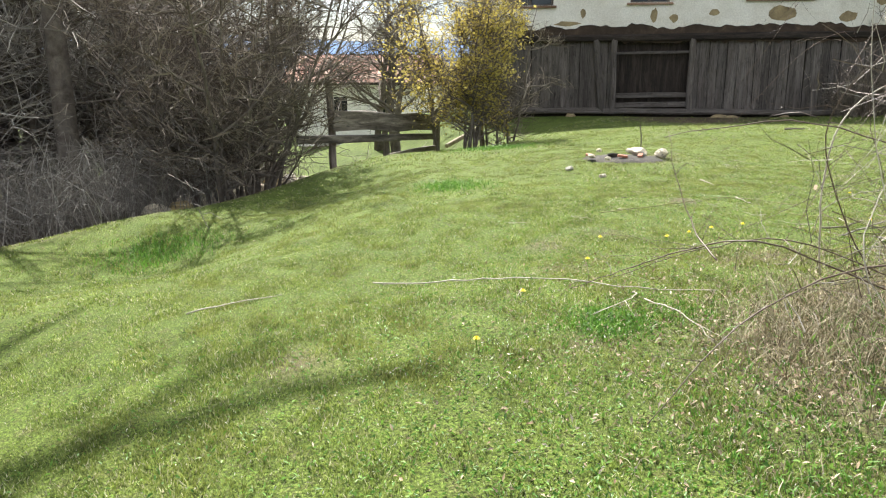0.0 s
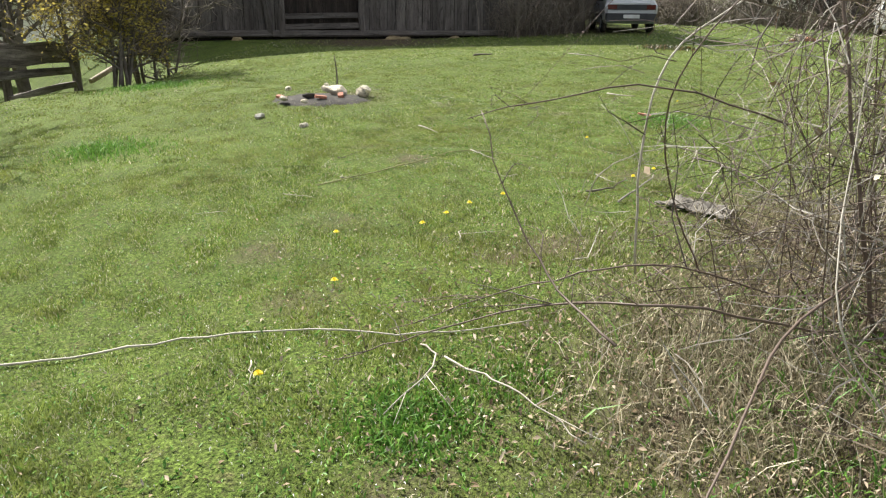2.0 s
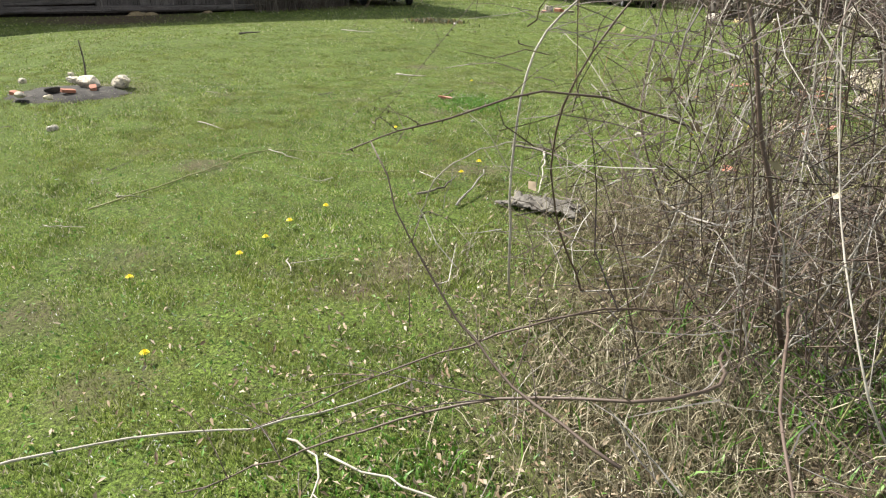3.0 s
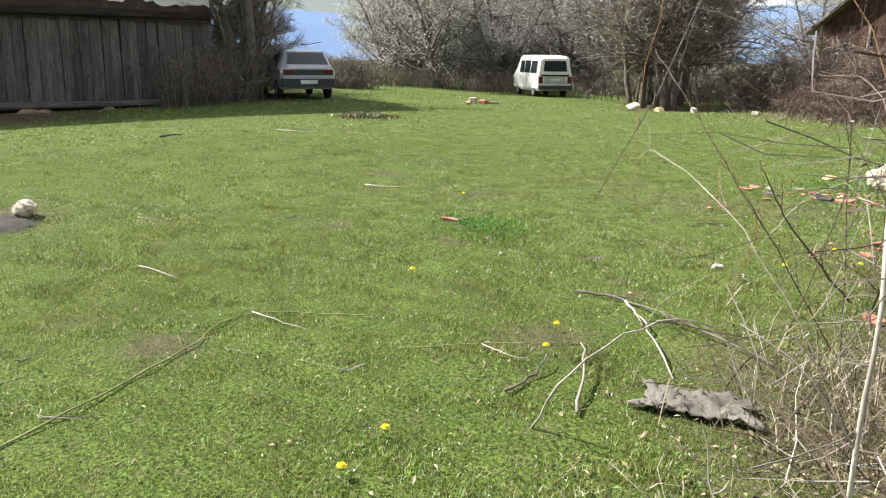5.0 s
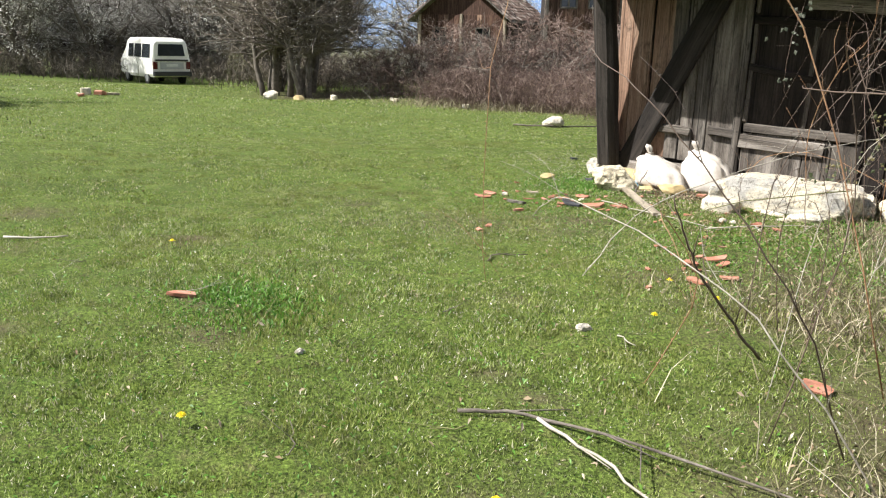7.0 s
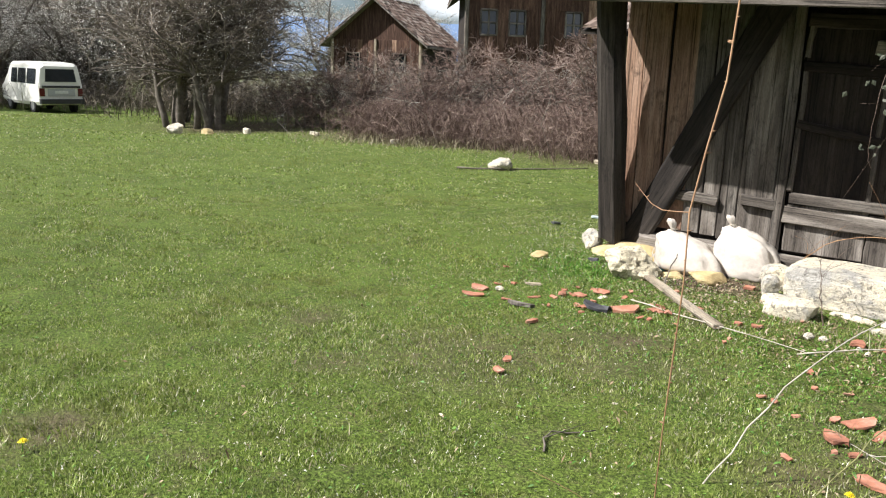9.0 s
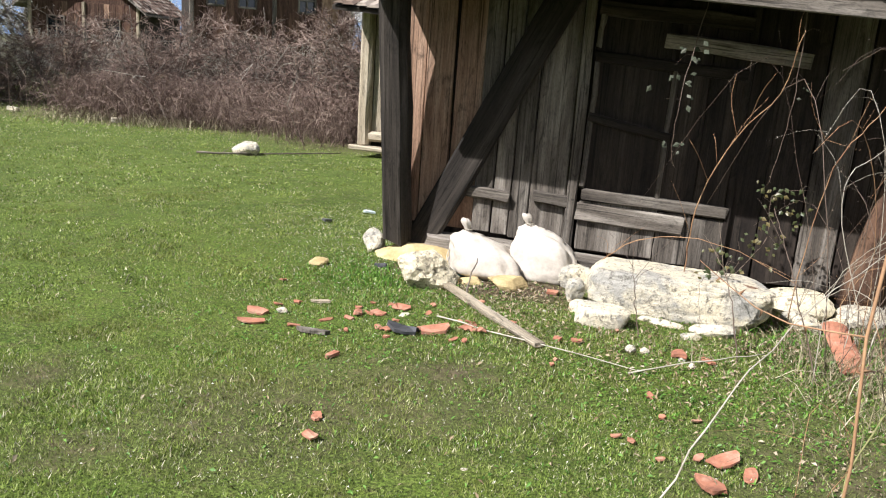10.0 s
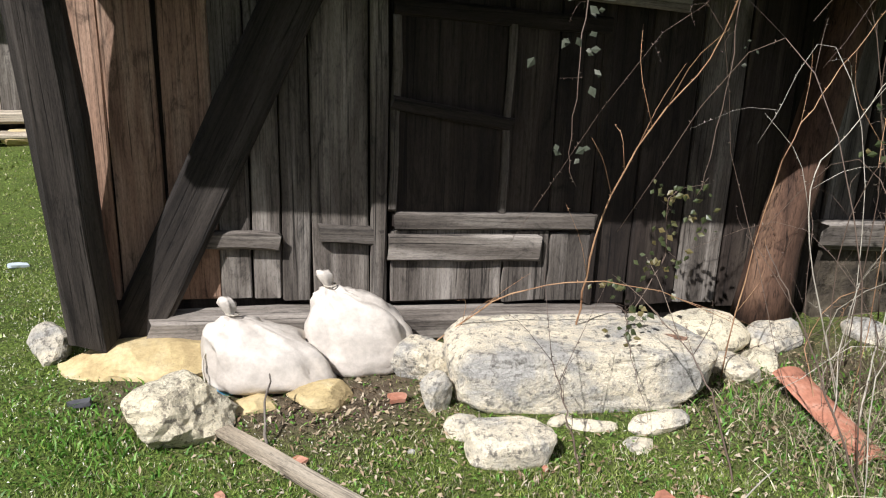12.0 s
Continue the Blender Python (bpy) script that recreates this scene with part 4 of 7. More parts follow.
rubble = [(-1.76, 1.06, 0.16, 0.09), (-1.68, 0.9, 0.18, 0.08), (-1.34, 1.15, 0.12, 0.05), (-1.24, 1.34, 0.08, 0.06), (-1.14, 1.42, 0.13, 0.08), (-1.05, 1.57, 0.12, 0.11),
          (-0.72, 1.28, 0.2, 0.11), (-0.56, 1.44, 0.17, 0.07), (-0.47, 1.4, 0.07, 0.06), (-0.05, 1.49, 0.06, 0.05), (0.05, 1.52, 0.08, 0.06), (-0.68, 1.87, 0.11, 0.07), (-1.02, 0.66, 0.1, 0.04),
          (-0.7, 0.0, 0.09, 0.05), (-0.62, -0.17, 0.09, 0.05), (-0.3, 2.33, 0.09, 0.07), (0.9, 0.48, 0.17, 0.09), (1.0, 0.4, 0.12, 0.06), (0.86, 0.24, 0.17, 0.1), (1.08, -0.06, 0.18, 0.08), (1.18, 0.14, 0.12, 0.08),
          (-0.27, -2.58, 0.16, 0.09), (-0.5, 1.2, 0.05, 0.04), (-0.9, 1.7, 0.05, 0.04), (-0.35, 1.6, 0.05, 0.05), (-1.45, 0.98, 0.09, 0.04), (-0.95, 1.2, 0.11, 0.08), (0.6, 1.6, 0.12, 0.09), (0.75, 1.62, 0.09, 0.06), (2.2, -1.0, 0.14, 0.1)]
for k, (x, y, l, w) in enumerate(rubble):
    shard("brick_shard" if k % 2 else "tile_shard", "broken orange terracotta piece lying in the grass", "rubble", x, y, l, w, 0.009 + 0.008 * (k % 3 == 0), M_BRICK, 200 + k, 37 * k, group="terracotta rubble")
rnd = random.Random(88)
for k in range(34):
    x, y = (rnd.gauss(-0.9, 0.55), rnd.gauss(1.3, 0.22)) if k < 24 else (rnd.gauss(0.9, 0.35), rnd.gauss(0.2, 0.3))
    shard("brick_crumb", "small orange terracotta crumb in the grass", "rubble", x, y, rnd.uniform(0.025, 0.07), rnd.uniform(0.02, 0.045), 0.01, M_BRICK, 900 + k, 47 * k, 14, "terracotta crumbs")
M_SLATE = speckled("dark_shard", [(0.3, (0.035, 0.035, 0.04)), (0.7, (0.10, 0.10, 0.105))], 8, 0.7, 0.4, 0.005)
shard("slate_shard", "dark grey tile piece lying among the terracotta", "rubble", -0.87, 1.18, 0.2, 0.13, 0.02, M_SLATE, 260, 20, 10)
shard("wood_chip", "grey splinter of wood in the grass", "wood chip", -1.3, 0.93, 0.2, 0.045, 0.02, M_WOOD, 261, 10)
shard("wood_chip", "pale splinter of wood in the grass", "wood chip", -1.55, 1.42, 0.14, 0.03, 0.015, M_WOOD_PALE, 262, 30)
shard("wood_chip", "curved strip of bark resting on the slab", "bark", 0.86, 2.48, 0.2, 0.06, 0.012, M_WOOD_WARM, 263, -35, 4, lift=0.225)
for k, (x, y, s) in enumerate(((-1.65, 1.15, 0.07), (-0.98, 1.45, 0.06), (0.35, 1.55, 0.07), (0.42, 1.58, 0.06), (0.62, 1.55, 0.05), (1.2, -1.25, 0.07), (-1.13, 2.42, 0.06), (0.68, 1.5, 0.05), (-0.58, 1.85, 0.03), (-0.25, 1.95, 0.03), (0.0, -0.1, 0.03), (0.64, -2.46, 0.05),
                               (0.35, -5.85, 0.09), (-0.05, -6.5, 0.1), (-1.8, -6.9, 0.1), (-2.4, -6.6, 0.08), (1.6, 1.6, 0.06))):
    stone("pebble", "small pale pebble in the grass", x, y, s, s * 0.8, s * 0.7, M_STONE, 80 + k, 40 * k, 0.01, 0, 1, group="pebbles")
# red tile leaning on rubble
tile = thing("roof_tile", "long red curved roof tile lying by the shed", "roof tile", pose(1.45, 2.15, gz(1.45, 2.15) + 0.03, -4, 12, -80))
s = Soup()
for x in (-0.28, -0.1, 0.1, 0.28):
    for a in range(9):
        w = math.pi * (a / 8) * 0.8 + 0.3
        s.v.append((x, 0.085 * math.cos(w), 0.05 * math.sin(w)))
    for a in range(9):
        w = math.pi * (a / 8) * 0.8 + 0.3
        s.v.append((x, 0.072 * math.cos(w), 0.038 * math.sin(w)))
for i in range(3):
    for a in range(8):
        k = i * 18 + a
        s.f += [(k, k + 1, k + 19, k + 18), (k + 9, k + 27, k + 28, k + 10)]
for k in (0, 54):
    s.f += [(k + a, k + a + 9, k + a + 10, k + a + 1) for a in range(8)]
part("tile_body", s, M_BRICK, tile)
# loose plank, lath and blue scrap
pl = thing("plank", "narrow weathered plank lying across the grass", "plank")
beam_between("plank_body", (-0.98, 2.1, gz(-0.98, 2.1) + 0.03), (-0.12, 1.33, gz(-0.12, 1.33) + 0.02), 0.075, 0.025, M_WOOD_PALE, pl, 401, face=(0, 0, 1), wear=0.006)
M_BLUE = plain("blue_plastic", (0.15, 0.42, 0.62), 0.35)
M_CLEAR = plain("pale_plastic", (0.55, 0.62, 0.66), 0.25)
shard("plastic_scrap", "crumpled blue plastic scrap beside the sack", "litter", -1.06, 2.42, 0.13, 0.07, 0.03, M_BLUE, 270, 20, 20)
shard("plastic_bottle", "flattened clear plastic bottle in the grass", "litter", -2.65, 4.15, 0.13, 0.05, 0.02, M_CLEAR, 271, 30, 8)
shard("dark_scrap", "small black scrap lying in the grass", "litter", -1.6, 2.35, 0.1, 0.05, 0.02, M_SLATE, 272, 5, 8)
shard("dark_scrap", "small black scrap lying in the grass", "litter", -2.75, 3.5, 0.11, 0.06, 0.02, M_SLATE, 273, 65, 8)


# ---- the barn ----
def wall_with_holes(x0, x1, z0, z1, holes, y0, y1):
    """A wall slab in x and z with rectangular openings right through it."""
    xs = sorted({x0, x1, *[h[0] for h in holes], *[h[1] for h in holes]})
    zs = sorted({z0, z1, *[h[2] for h in holes], *[h[3] for h in holes]})
    solid = {(i, j) for i in range(len(xs) - 1) for j in range(len(zs) - 1)
             if not any(h[0] < (xs[i] + xs[i + 1]) / 2 < h[1] and h[2] < (zs[j] + zs[j + 1]) / 2 < h[3] for h in holes)}
    s, at = Soup(), {}

    def vert(i, j, back):
        if (i, j, back) not in at:
            at[i, j, back] = len(s.v)
            s.v.append((xs[i], y1 if back else y0, zs[j]))
        return at[i, j, back]

    for i, j in sorted(solid):
        c = [(i, j), (i + 1, j), (i + 1, j + 1), (i, j + 1)]
        s.f += [tuple(vert(*p, 0) for p in c), tuple(vert(*p, 1) for p in reversed(c))]
        for (di, dj), p, q in (((0, -1), c[0], c[1]), ((1, 0), c[1], c[2]), ((0, 1), c[2], c[3]), ((-1, 0), c[3], c[0])):
            if (i + di, j + dj) not in solid:
                s.f.append((vert(*p, 1), vert(*q, 1), vert(*q, 0), vert(*p, 0)))
    return s


def build_barn():
    barn = thing("barn", "old two-storey barn, dark boards below and peeling limewash above", "barn", pose(-13.1, -16.5, gz(-15, -10) - 0.05, 0, 0, 115.5))
    L, depth = 12.7, 8.0
    wins = [(0.95, 2.45, 3.55, 4.7), (4.85, 6.05, 3.6, 4.75), (8.4, 10.2, 3.65, 4.8)]
    part("upper_wall", wall_with_holes(0, L, 2.78, 5.9, wins, 0.0, 0.3), M_PLASTER, barn, "peeling whitewashed upper wall")
    part("side_wall", Soup_box(L - 0.3, L, 0.3, depth, 0.0, 5.9), M_PLASTER, barn)
    part("side_wall", Soup_box(0, 0.3, 0.3, depth, 0.0, 5.9), M_PLASTER, barn)
    part("back_wall", Soup_box(0, L, depth, depth + 0.3, 0.0, 5.9), M_PLASTER, barn)
    part("lower_wall", wall_with_holes(0, L, 0.0, 2.78, [(4.5, 6.75, 0.25, 2.35)], 0.06, 0.3), M_WOOD_SHADE_DARK, barn)
    part("floor_slab", Soup_box(0.3, L - 0.3, 0.3, depth, 2.7, 2.8), M_WOOD_SHADE_DARK, barn)
    # ragged daub band at the foot of the plaster, dark clay with painted shade
    rnd = random.Random(21)
    s = Soup()
    n = 80
    for i in range(n + 1):
        x = L * i / n
        z0, z1 = 2.38 + rnd.uniform(-0.05, 0.05), 2.86 + 0.16 * noise.noise(Vector((x * 0.9, 3, 0))) + rnd.uniform(-0.05, 0.05)
        s.v += [(x, -0.05, z0), (x, -0.035, z1), (x, 0.02, z1 + 0.02), (x, 0.02, z0)]
    for i in range(n):
        k = i * 4
        s.f += [(k, k + 4, k + 5, k + 1), (k + 1, k + 5, k + 6, k + 2), (k + 3, k + 7, k + 4, k)]
    part("daub_band", s, M_DAUB_SHADED, barn, "crumbling dark clay under the plaster, with shade painted in")
    for k, (x, z, w, h) in enumerate(((9.35, 3.2, 1.0, 0.55), (6.2, 3.1, 0.3, 0.3), (3.4, 3.3, 0.2, 0.35), (7.4, 3.25, 0.35, 0.25), (5.6, 3.2, 0.25, 0.5), (2.9, 2.98, 0.9, 0.2), (11.3, 3.1, 0.7, 0.35), (12.2, 3.6, 0.5, 0.5))):
        s = Soup()
        ring = [(x + w / 2 * math.cos(a) * rnd.uniform(0.6, 1.05), z + h / 2 * math.sin(a) * rnd.uniform(0.6, 1.05)) for a in [i * 2 * math.pi / 11 for i in range(11)]]
        s.add([(a, -0.006, b) for a, b in ring] + [(a, 0.01, b) for a, b in ring], [tuple(range(11))] + [(i, i + 11, (i + 1) % 11 + 11, (i + 1) % 11) for i in range(11)])
        part("bare_patch", s, M_DAUB, barn, "patch of bare clay where plaster fell")
    # boards of the lower storey
    x, k = 0.02, 0
    while x < L - 0.1:
        w = rnd.uniform(0.2, 0.34)
        mid = x + w / 2
        if not 4.4 < mid < 6.85:
            low = 0.28 + rnd.uniform(-0.05, 0.05)
            mat = M_BARN
            part("board", plank_mesh("board", 2.52 - low, w - 0.012, 0.03, mat, 500 + k, 0.005), mat, barn, "", pose(mid, 0.035 + rnd.uniform(-0.01, 0.01), low, 0, rnd.uniform(-0.7, 0.7)))
        x += w
        k += 1
    beam_between("lintel", (0, -0.04, 2.52), (L, -0.04, 2.56), 0.2, 0.18, M_WOOD_SHADE_DARK, barn, 520, wear=0.02)
    beam_between("sill_beam", (0, -0.03, 0.2), (L, -0.03, 0.24), 0.18, 0.2, M_BARN, barn, 521, "hewn sill beam", wear=0.03)
    for xx, tilt in ((4.42, 0.0), (4.1, 0.28), (6.82, 0.0)):
        beam_between("door_post", (xx, -0.05, 0.15), (xx - tilt, -0.05, 2.5), 0.18, 0.15, M_BARN, barn, 530 + int(xx * 10), "grey door post", wear=0.015)
    for k, z in enumerate((0.42, 0.72, 2.05)):
        beam_between("door_rail", (4.5, -0.02, z), (6.75, -0.02, z + 0.04), 0.16 if k < 2 else 0.08, 0.05, M_BARN, barn, 540 + k)
    part("door", Soup_box(4.5, 6.75, 0.16, 0.22, 0.25, 2.35), M_WOOD_SHADE_DARK, barn, "dark barn door")
    # windows with frames
    for k, (a, b, c, d) in enumerate(wins):
        w = part("window", Soup_box(a, b, 0.2, 0.22, c, d), M_GLASS, barn, "dark window")
        for q, (p0, p1) in enumerate((((a, 0.1, c), (b, 0.1, c)), ((a, 0.1, d), (b, 0.1, d)), ((a + 0.04, 0.1, c), (a + 0.04, 0.1, d)), ((b - 0.04, 0.1, c), (b - 0.04, 0.1, d)), (((a + b) / 2, 0.12, c), ((a + b) / 2, 0.12, d)))):
            beam_between("window_frame", p0, p1, 0.08, 0.08, M_WOOD, w, 560 + 7 * k + q)
        beam_between("window_sill", (a - 0.1, -0.02, c - 0.05), (b + 0.1, -0.02, c - 0.05), 0.07, 0.14, M_WOOD_WARM, w, 590 + k)
    # loose stones and timbers at the foot
    for k in range(9):
        xx = rnd.uniform(6.9, L) if k < 6 else rnd.uniform(0.3, 4)
        part("footing_stone", stone_bmesh(rnd.uniform(0.3, 0.6), 0.3, rnd.uniform(0.15, 0.28), 600 + k, 0.18, 1), M_DAUB, barn, "", pose(xx, -0.1, -0.08, 0, 0, rnd.uniform(0, 90)))
    gable_roof(barn, -0.8, L + 0.8, -0.8, 5.75, 4.0, 8.2, 8.9, 5.75, seed=41, tilew=0.3, rowd=0.5)


M_BARN = wood("barn_board", (0.06, 0.05, 0.044), (0.105, 0.092, 0.082), (0.165, 0.148, 0.132), 0.9, 0.8)
# dark clay whose colour also holds the shade falling on the band
M_DAUB_SHADED = speckled("shaded_clay", [(0.3, (0.025, 0.018, 0.014)), (0.6, (0.062, 0.043, 0.030)), (0.8, (0.13, 0.09, 0.055))], 3, 0.95, 0.8, 0.03, 25)
M_GLASS = plain("dark_glass", (0.02, 0.024, 0.028), 0.12, 0, 0.6, 0.3)
build_barn()


# ---- far houses ----
M_WHITEWASH = speckled("white_render", [(0.3, (0.7, 0.69, 0.66)), (0.6, (0.85, 0.84, 0.81))], 2, 0.9, 0.3, 0.01, 20)


def build_white_house():
    h = thing("house", "small white house with a red tiled roof behind the fence", "house", pose(-19.3, -31.5, -1.7, 0, 0, 122))
    wins = [(1.9, 2.6, 0.9, 1.7), (4.3, 5.0, 0.9, 1.7)]
    part("wall", wall_with_holes(0, 6.5, -1, 2.35, wins, 0, 0.25), M_WHITEWASH, h, "white rendered wall")
    part("side_wall", Soup_box(0, 0.25, 0.25, 5, -1, 2.35), M_WHITEWASH, h)
    part("side_wall", Soup_box(6.25, 6.5, 0.25, 5, -1, 2.35), M_WHITEWASH, h)
    part("back_wall", Soup_box(0, 6.5, 5, 5.25, -1, 2.35), M_WHITEWASH, h)
    for a, b, c, d in wins:
        w = part("window", Soup_box(a, b, 0.15, 0.18, c, d), M_GLASS, h, "dark window")
        part("window_frame", Soup_box((a + b) / 2 - 0.03, (a + b) / 2 + 0.03, 0.1, 0.15, c, d), M_WOOD, w)
    gable_roof(h, -0.7, 7.2, -0.7, 2.3, 2.6, 3.7, 5.9, 2.3, seed=51, tilew=0.3, rowd=0.45)


M_WOOD_RED = wood("reddish_timber", (0.035, 0.017, 0.012), (0.085, 0.045, 0.031), (0.17, 0.105, 0.072), 0.85, 0.5)


def wooden_house(label, m, wid, dep, z0, eave, ridge, seed, wins, roof=True):
    """Board-walled house, gable towards local -y; ridge along local y."""
    h = thing("house", label, "house", m)
    rnd = random.Random(seed)
    part("wall", wall_with_holes(0, wid, z0, eave, wins, 0, 0.2), M_WOOD_RED, h, "reddish brown boarded wall")
    part("side_wall", Soup_box(0, 0.2, 0.2, dep, z0, eave), M_WOOD_SHADE_DARK, h)
    part("side_wall", Soup_box(wid - 0.2, wid, 0.2, dep, z0, eave), M_WOOD_SHADE_DARK, h)
    part("back_wall", Soup_box(0, wid, dep, dep + 0.2, z0, eave), M_WOOD_SHADE_DARK, h)
    x, k = 0.05, 0
    while x < wid - 0.2:
        w = rnd.uniform(0.3, 0.6)
        mid = x + w / 2
        mat = rnd.choice((M_WOOD_RED, M_WOOD_RED, M_WOOD_RED, M_WOOD_WARM))
        spans = [(z0 + 0.05, eave - 0.05)]
        for a, b, c, d in wins:
            if a - w / 2 < mid < b + w / 2:
                spans = [(z0 + 0.05, c - 0.05), (d + 0.05, eave - 0.05)]
        for lo, hi in spans:
            if hi - lo > 0.2:
                part("board", plank_mesh("board", hi - lo, w - 0.02, 0.04, mat, seed * 10 + k), mat, h, "", pose(mid, -0.025, lo))
        x += w
        k += 1
    for a, b, c, d in wins:
        w = part("window", Soup_box(a, b, 0.1, 0.13, c, d), M_GLASS, h, "dark window")
        for q, (p0, p1) in enumerate((((a, -0.03, c), (b, -0.03, c)), ((a, -0.03, d), (b, -0.03, d)), ((a, -0.03, c), (a, -0.03, d)), ((b, -0.03, c), (b, -0.03, d)), (((a + b) / 2, 0.05, c), ((a + b) / 2, 0.05, d)), ((a, 0.05, (c + d) / 2), (b, 0.05, (c + d) / 2)))):
            beam_between("window_frame", p0, p1, 0.09, 0.06, M_WOOD, w, seed + q)
    for xx in (0.0, wid / 2, wid):
        beam_between("corner_post", (xx, -0.05, z0), (xx, -0.05, eave), 0.2, 0.18, M_WOOD_PALE if seed % 2 else M_WOOD, h, seed + int(xx))
    # gable triangle and two slopes
    s = Soup()
    s.add([(0, 0, eave), (wid, 0, eave), (wid / 2, 0, ridge), (0, 0.2, eave), (wid, 0.2, eave), (wid / 2, 0.2, ridge)], [(0, 1, 2), (5, 4, 3), (0, 2, 5, 3), (2, 1, 4, 5)])
    part("gable", s, M_WOOD_RED, h)
    for k, side in enumerate((-1, 1)):
        s = Soup()
        rr = random.Random(seed + k)
        xe, xr = (wid / 2 + side * (wid / 2 + 0.7)), wid / 2
        ze = eave - 0.7 * (ridge - eave) / (wid / 2)
        s.add([(xe, -0.7, ze), (xr, -0.7, ridge), (xr, dep + 0.6, ridge), (xe, dep + 0.6, ze), (xe, -0.7, ze + 0.1), (xr, -0.7, ridge + 0.1), (xr, dep + 0.6, ridge + 0.1), (xe, dep + 0.6, ze + 0.1)],
              [(0, 1, 2, 3), (7, 6, 5, 4), (0, 4, 5, 1), (2, 6, 7, 3), (0, 3, 7, 4)])
        part("roof_boards", s, M_WOOD, h)
        s = Soup()
        rows, cols = 14, int((dep + 1.3) / 0.3)
        for r in range(rows):
            for c in range(cols):
                if rr.random() < 0.1:
                    continue
                f0, f1 = r / rows, (r + 1) / rows + 0.02
                y = -0.7 + (c + 0.5) * 0.3 + rr.uniform(-0.04, 0.04)
                pts = []
                for f, up in ((f0, 0.18), (f1, 0.12)):
                    for u, hh in ((-0.15, 0), (-0.08, 0.07), (0.08, 0.07), (0.15, 0)):
                        pts.append((xe + (xr - xe) * f + rr.uniform(-0.03, 0.03), y + u, ze + (ridge - ze) * f + up + hh + rr.uniform(-0.015, 0.015)))
                s.add(pts, [(0, 4, 5, 1), (1, 5, 6, 2), (2, 6, 7, 3)])
        part("roof_tiles", s, M_TILE_OLD, h, "uneven old clay tiles")
    return h


build_white_house()
wooden_house("old reddish board house with an uneven tiled roof", pose(-40.3, 32.3, -1.3, 0, 0, 22), 6.4, 7.0, 0, 4.7, 7.2, 61, [(4.3, 5.3, 2.6, 3.8), (1.0, 2.0, 2.6, 3.8)])
wooden_house("brown timber house with pale posts above the thicket", pose(-24.2, 27.2, -0.4, 0, 0, 44), 7.5, 7.0, 0, 5.9, 8.6, 62, [(0.7, 1.5, 3.7, 4.9), (2.1, 2.9, 3.7, 4.9), (4.9, 5.7, 3.7, 4.9)])


# ---- fence by the bank ----
def build_fence():
    a, b, c = (-1.45, -12.0), (-4.4, -13.2), (-6.7, -13.5)
    za, zb, zc = gz(*a), gz(*b), gz(*c)
    f = thing("fence", "broken plank fence with leaning posts at the meadow's edge", "fence")
    beam_between("post", (a[0], a[1], za - 0.2), (a[0] - 0.12, a[1] - 0.18, za + 1.72), 0.13, 0.12, M_WOOD, f, 701, face=(0.6, 0.8, 0))
    beam_between("post", (b[0], b[1], zb - 0.2), (b[0], b[1], zb + 0.92), 0.13, 0.12, M_WOOD, f, 702, face=(0.6, 0.8, 0))
    beam_between("post", (c[0], c[1], zc - 0.2), (c[0] - 0.03, c[1], zc + 1.45), 0.16, 0.14, M_WOOD, f, 703, face=(0.6, 0.8, 0))
    off = Vector((0.06, 0.09, 0))
    beam_between("wide_plank", Vector((*a, za + 0.98)) + off, Vector((*c, zc + 1.14)) + off, 0.36, 0.05, M_WOOD, f, 704, face=(0.4, 0.9, 0), wear=0.03)
    beam_between("rail", Vector((a[0] + 1.4, a[1] + 0.5, za + 0.74)) + off, Vector((*c, zc + 0.82)) + off, 0.13, 0.06, M_WOOD, f, 705, face=(0.4, 0.9, 0), wear=0.015)
    beam_between("rail", Vector((*b, zb + 0.5)) + off, Vector((*c, zc + 0.56)) + off, 0.12, 0.06, M_WOOD, f, 706, face=(0.4, 0.9, 0), wear=0.015)
    for k in range(14):
        x = -1.0 + 0.28 * k - 2.4
        y = -12.7 - 0.12 * (k % 3) + 0.1 * x * 0.2 - 0.4
        stone("stone", "dark mossy stone of a ruined wall by the fence", x + 1.2, y, 0.45 + 0.05 * (k % 4), 0.35, 0.3 + 0.05 * (k % 3), M_STONE_YELLOW if k % 4 == 0 else M_STONE, 720 + k, 23 * k, 0.05, cuts=1, group="ruined wall stones")
    beam_between("rail", (-7.0, -13.4, zc + 0.55), (-9.4, -13.6, gz(-9.4, -13.6) + 0.7), 0.1, 0.08, M_WOOD_PALE, f, 708, face=(0.2, 1, 0))


build_fence()


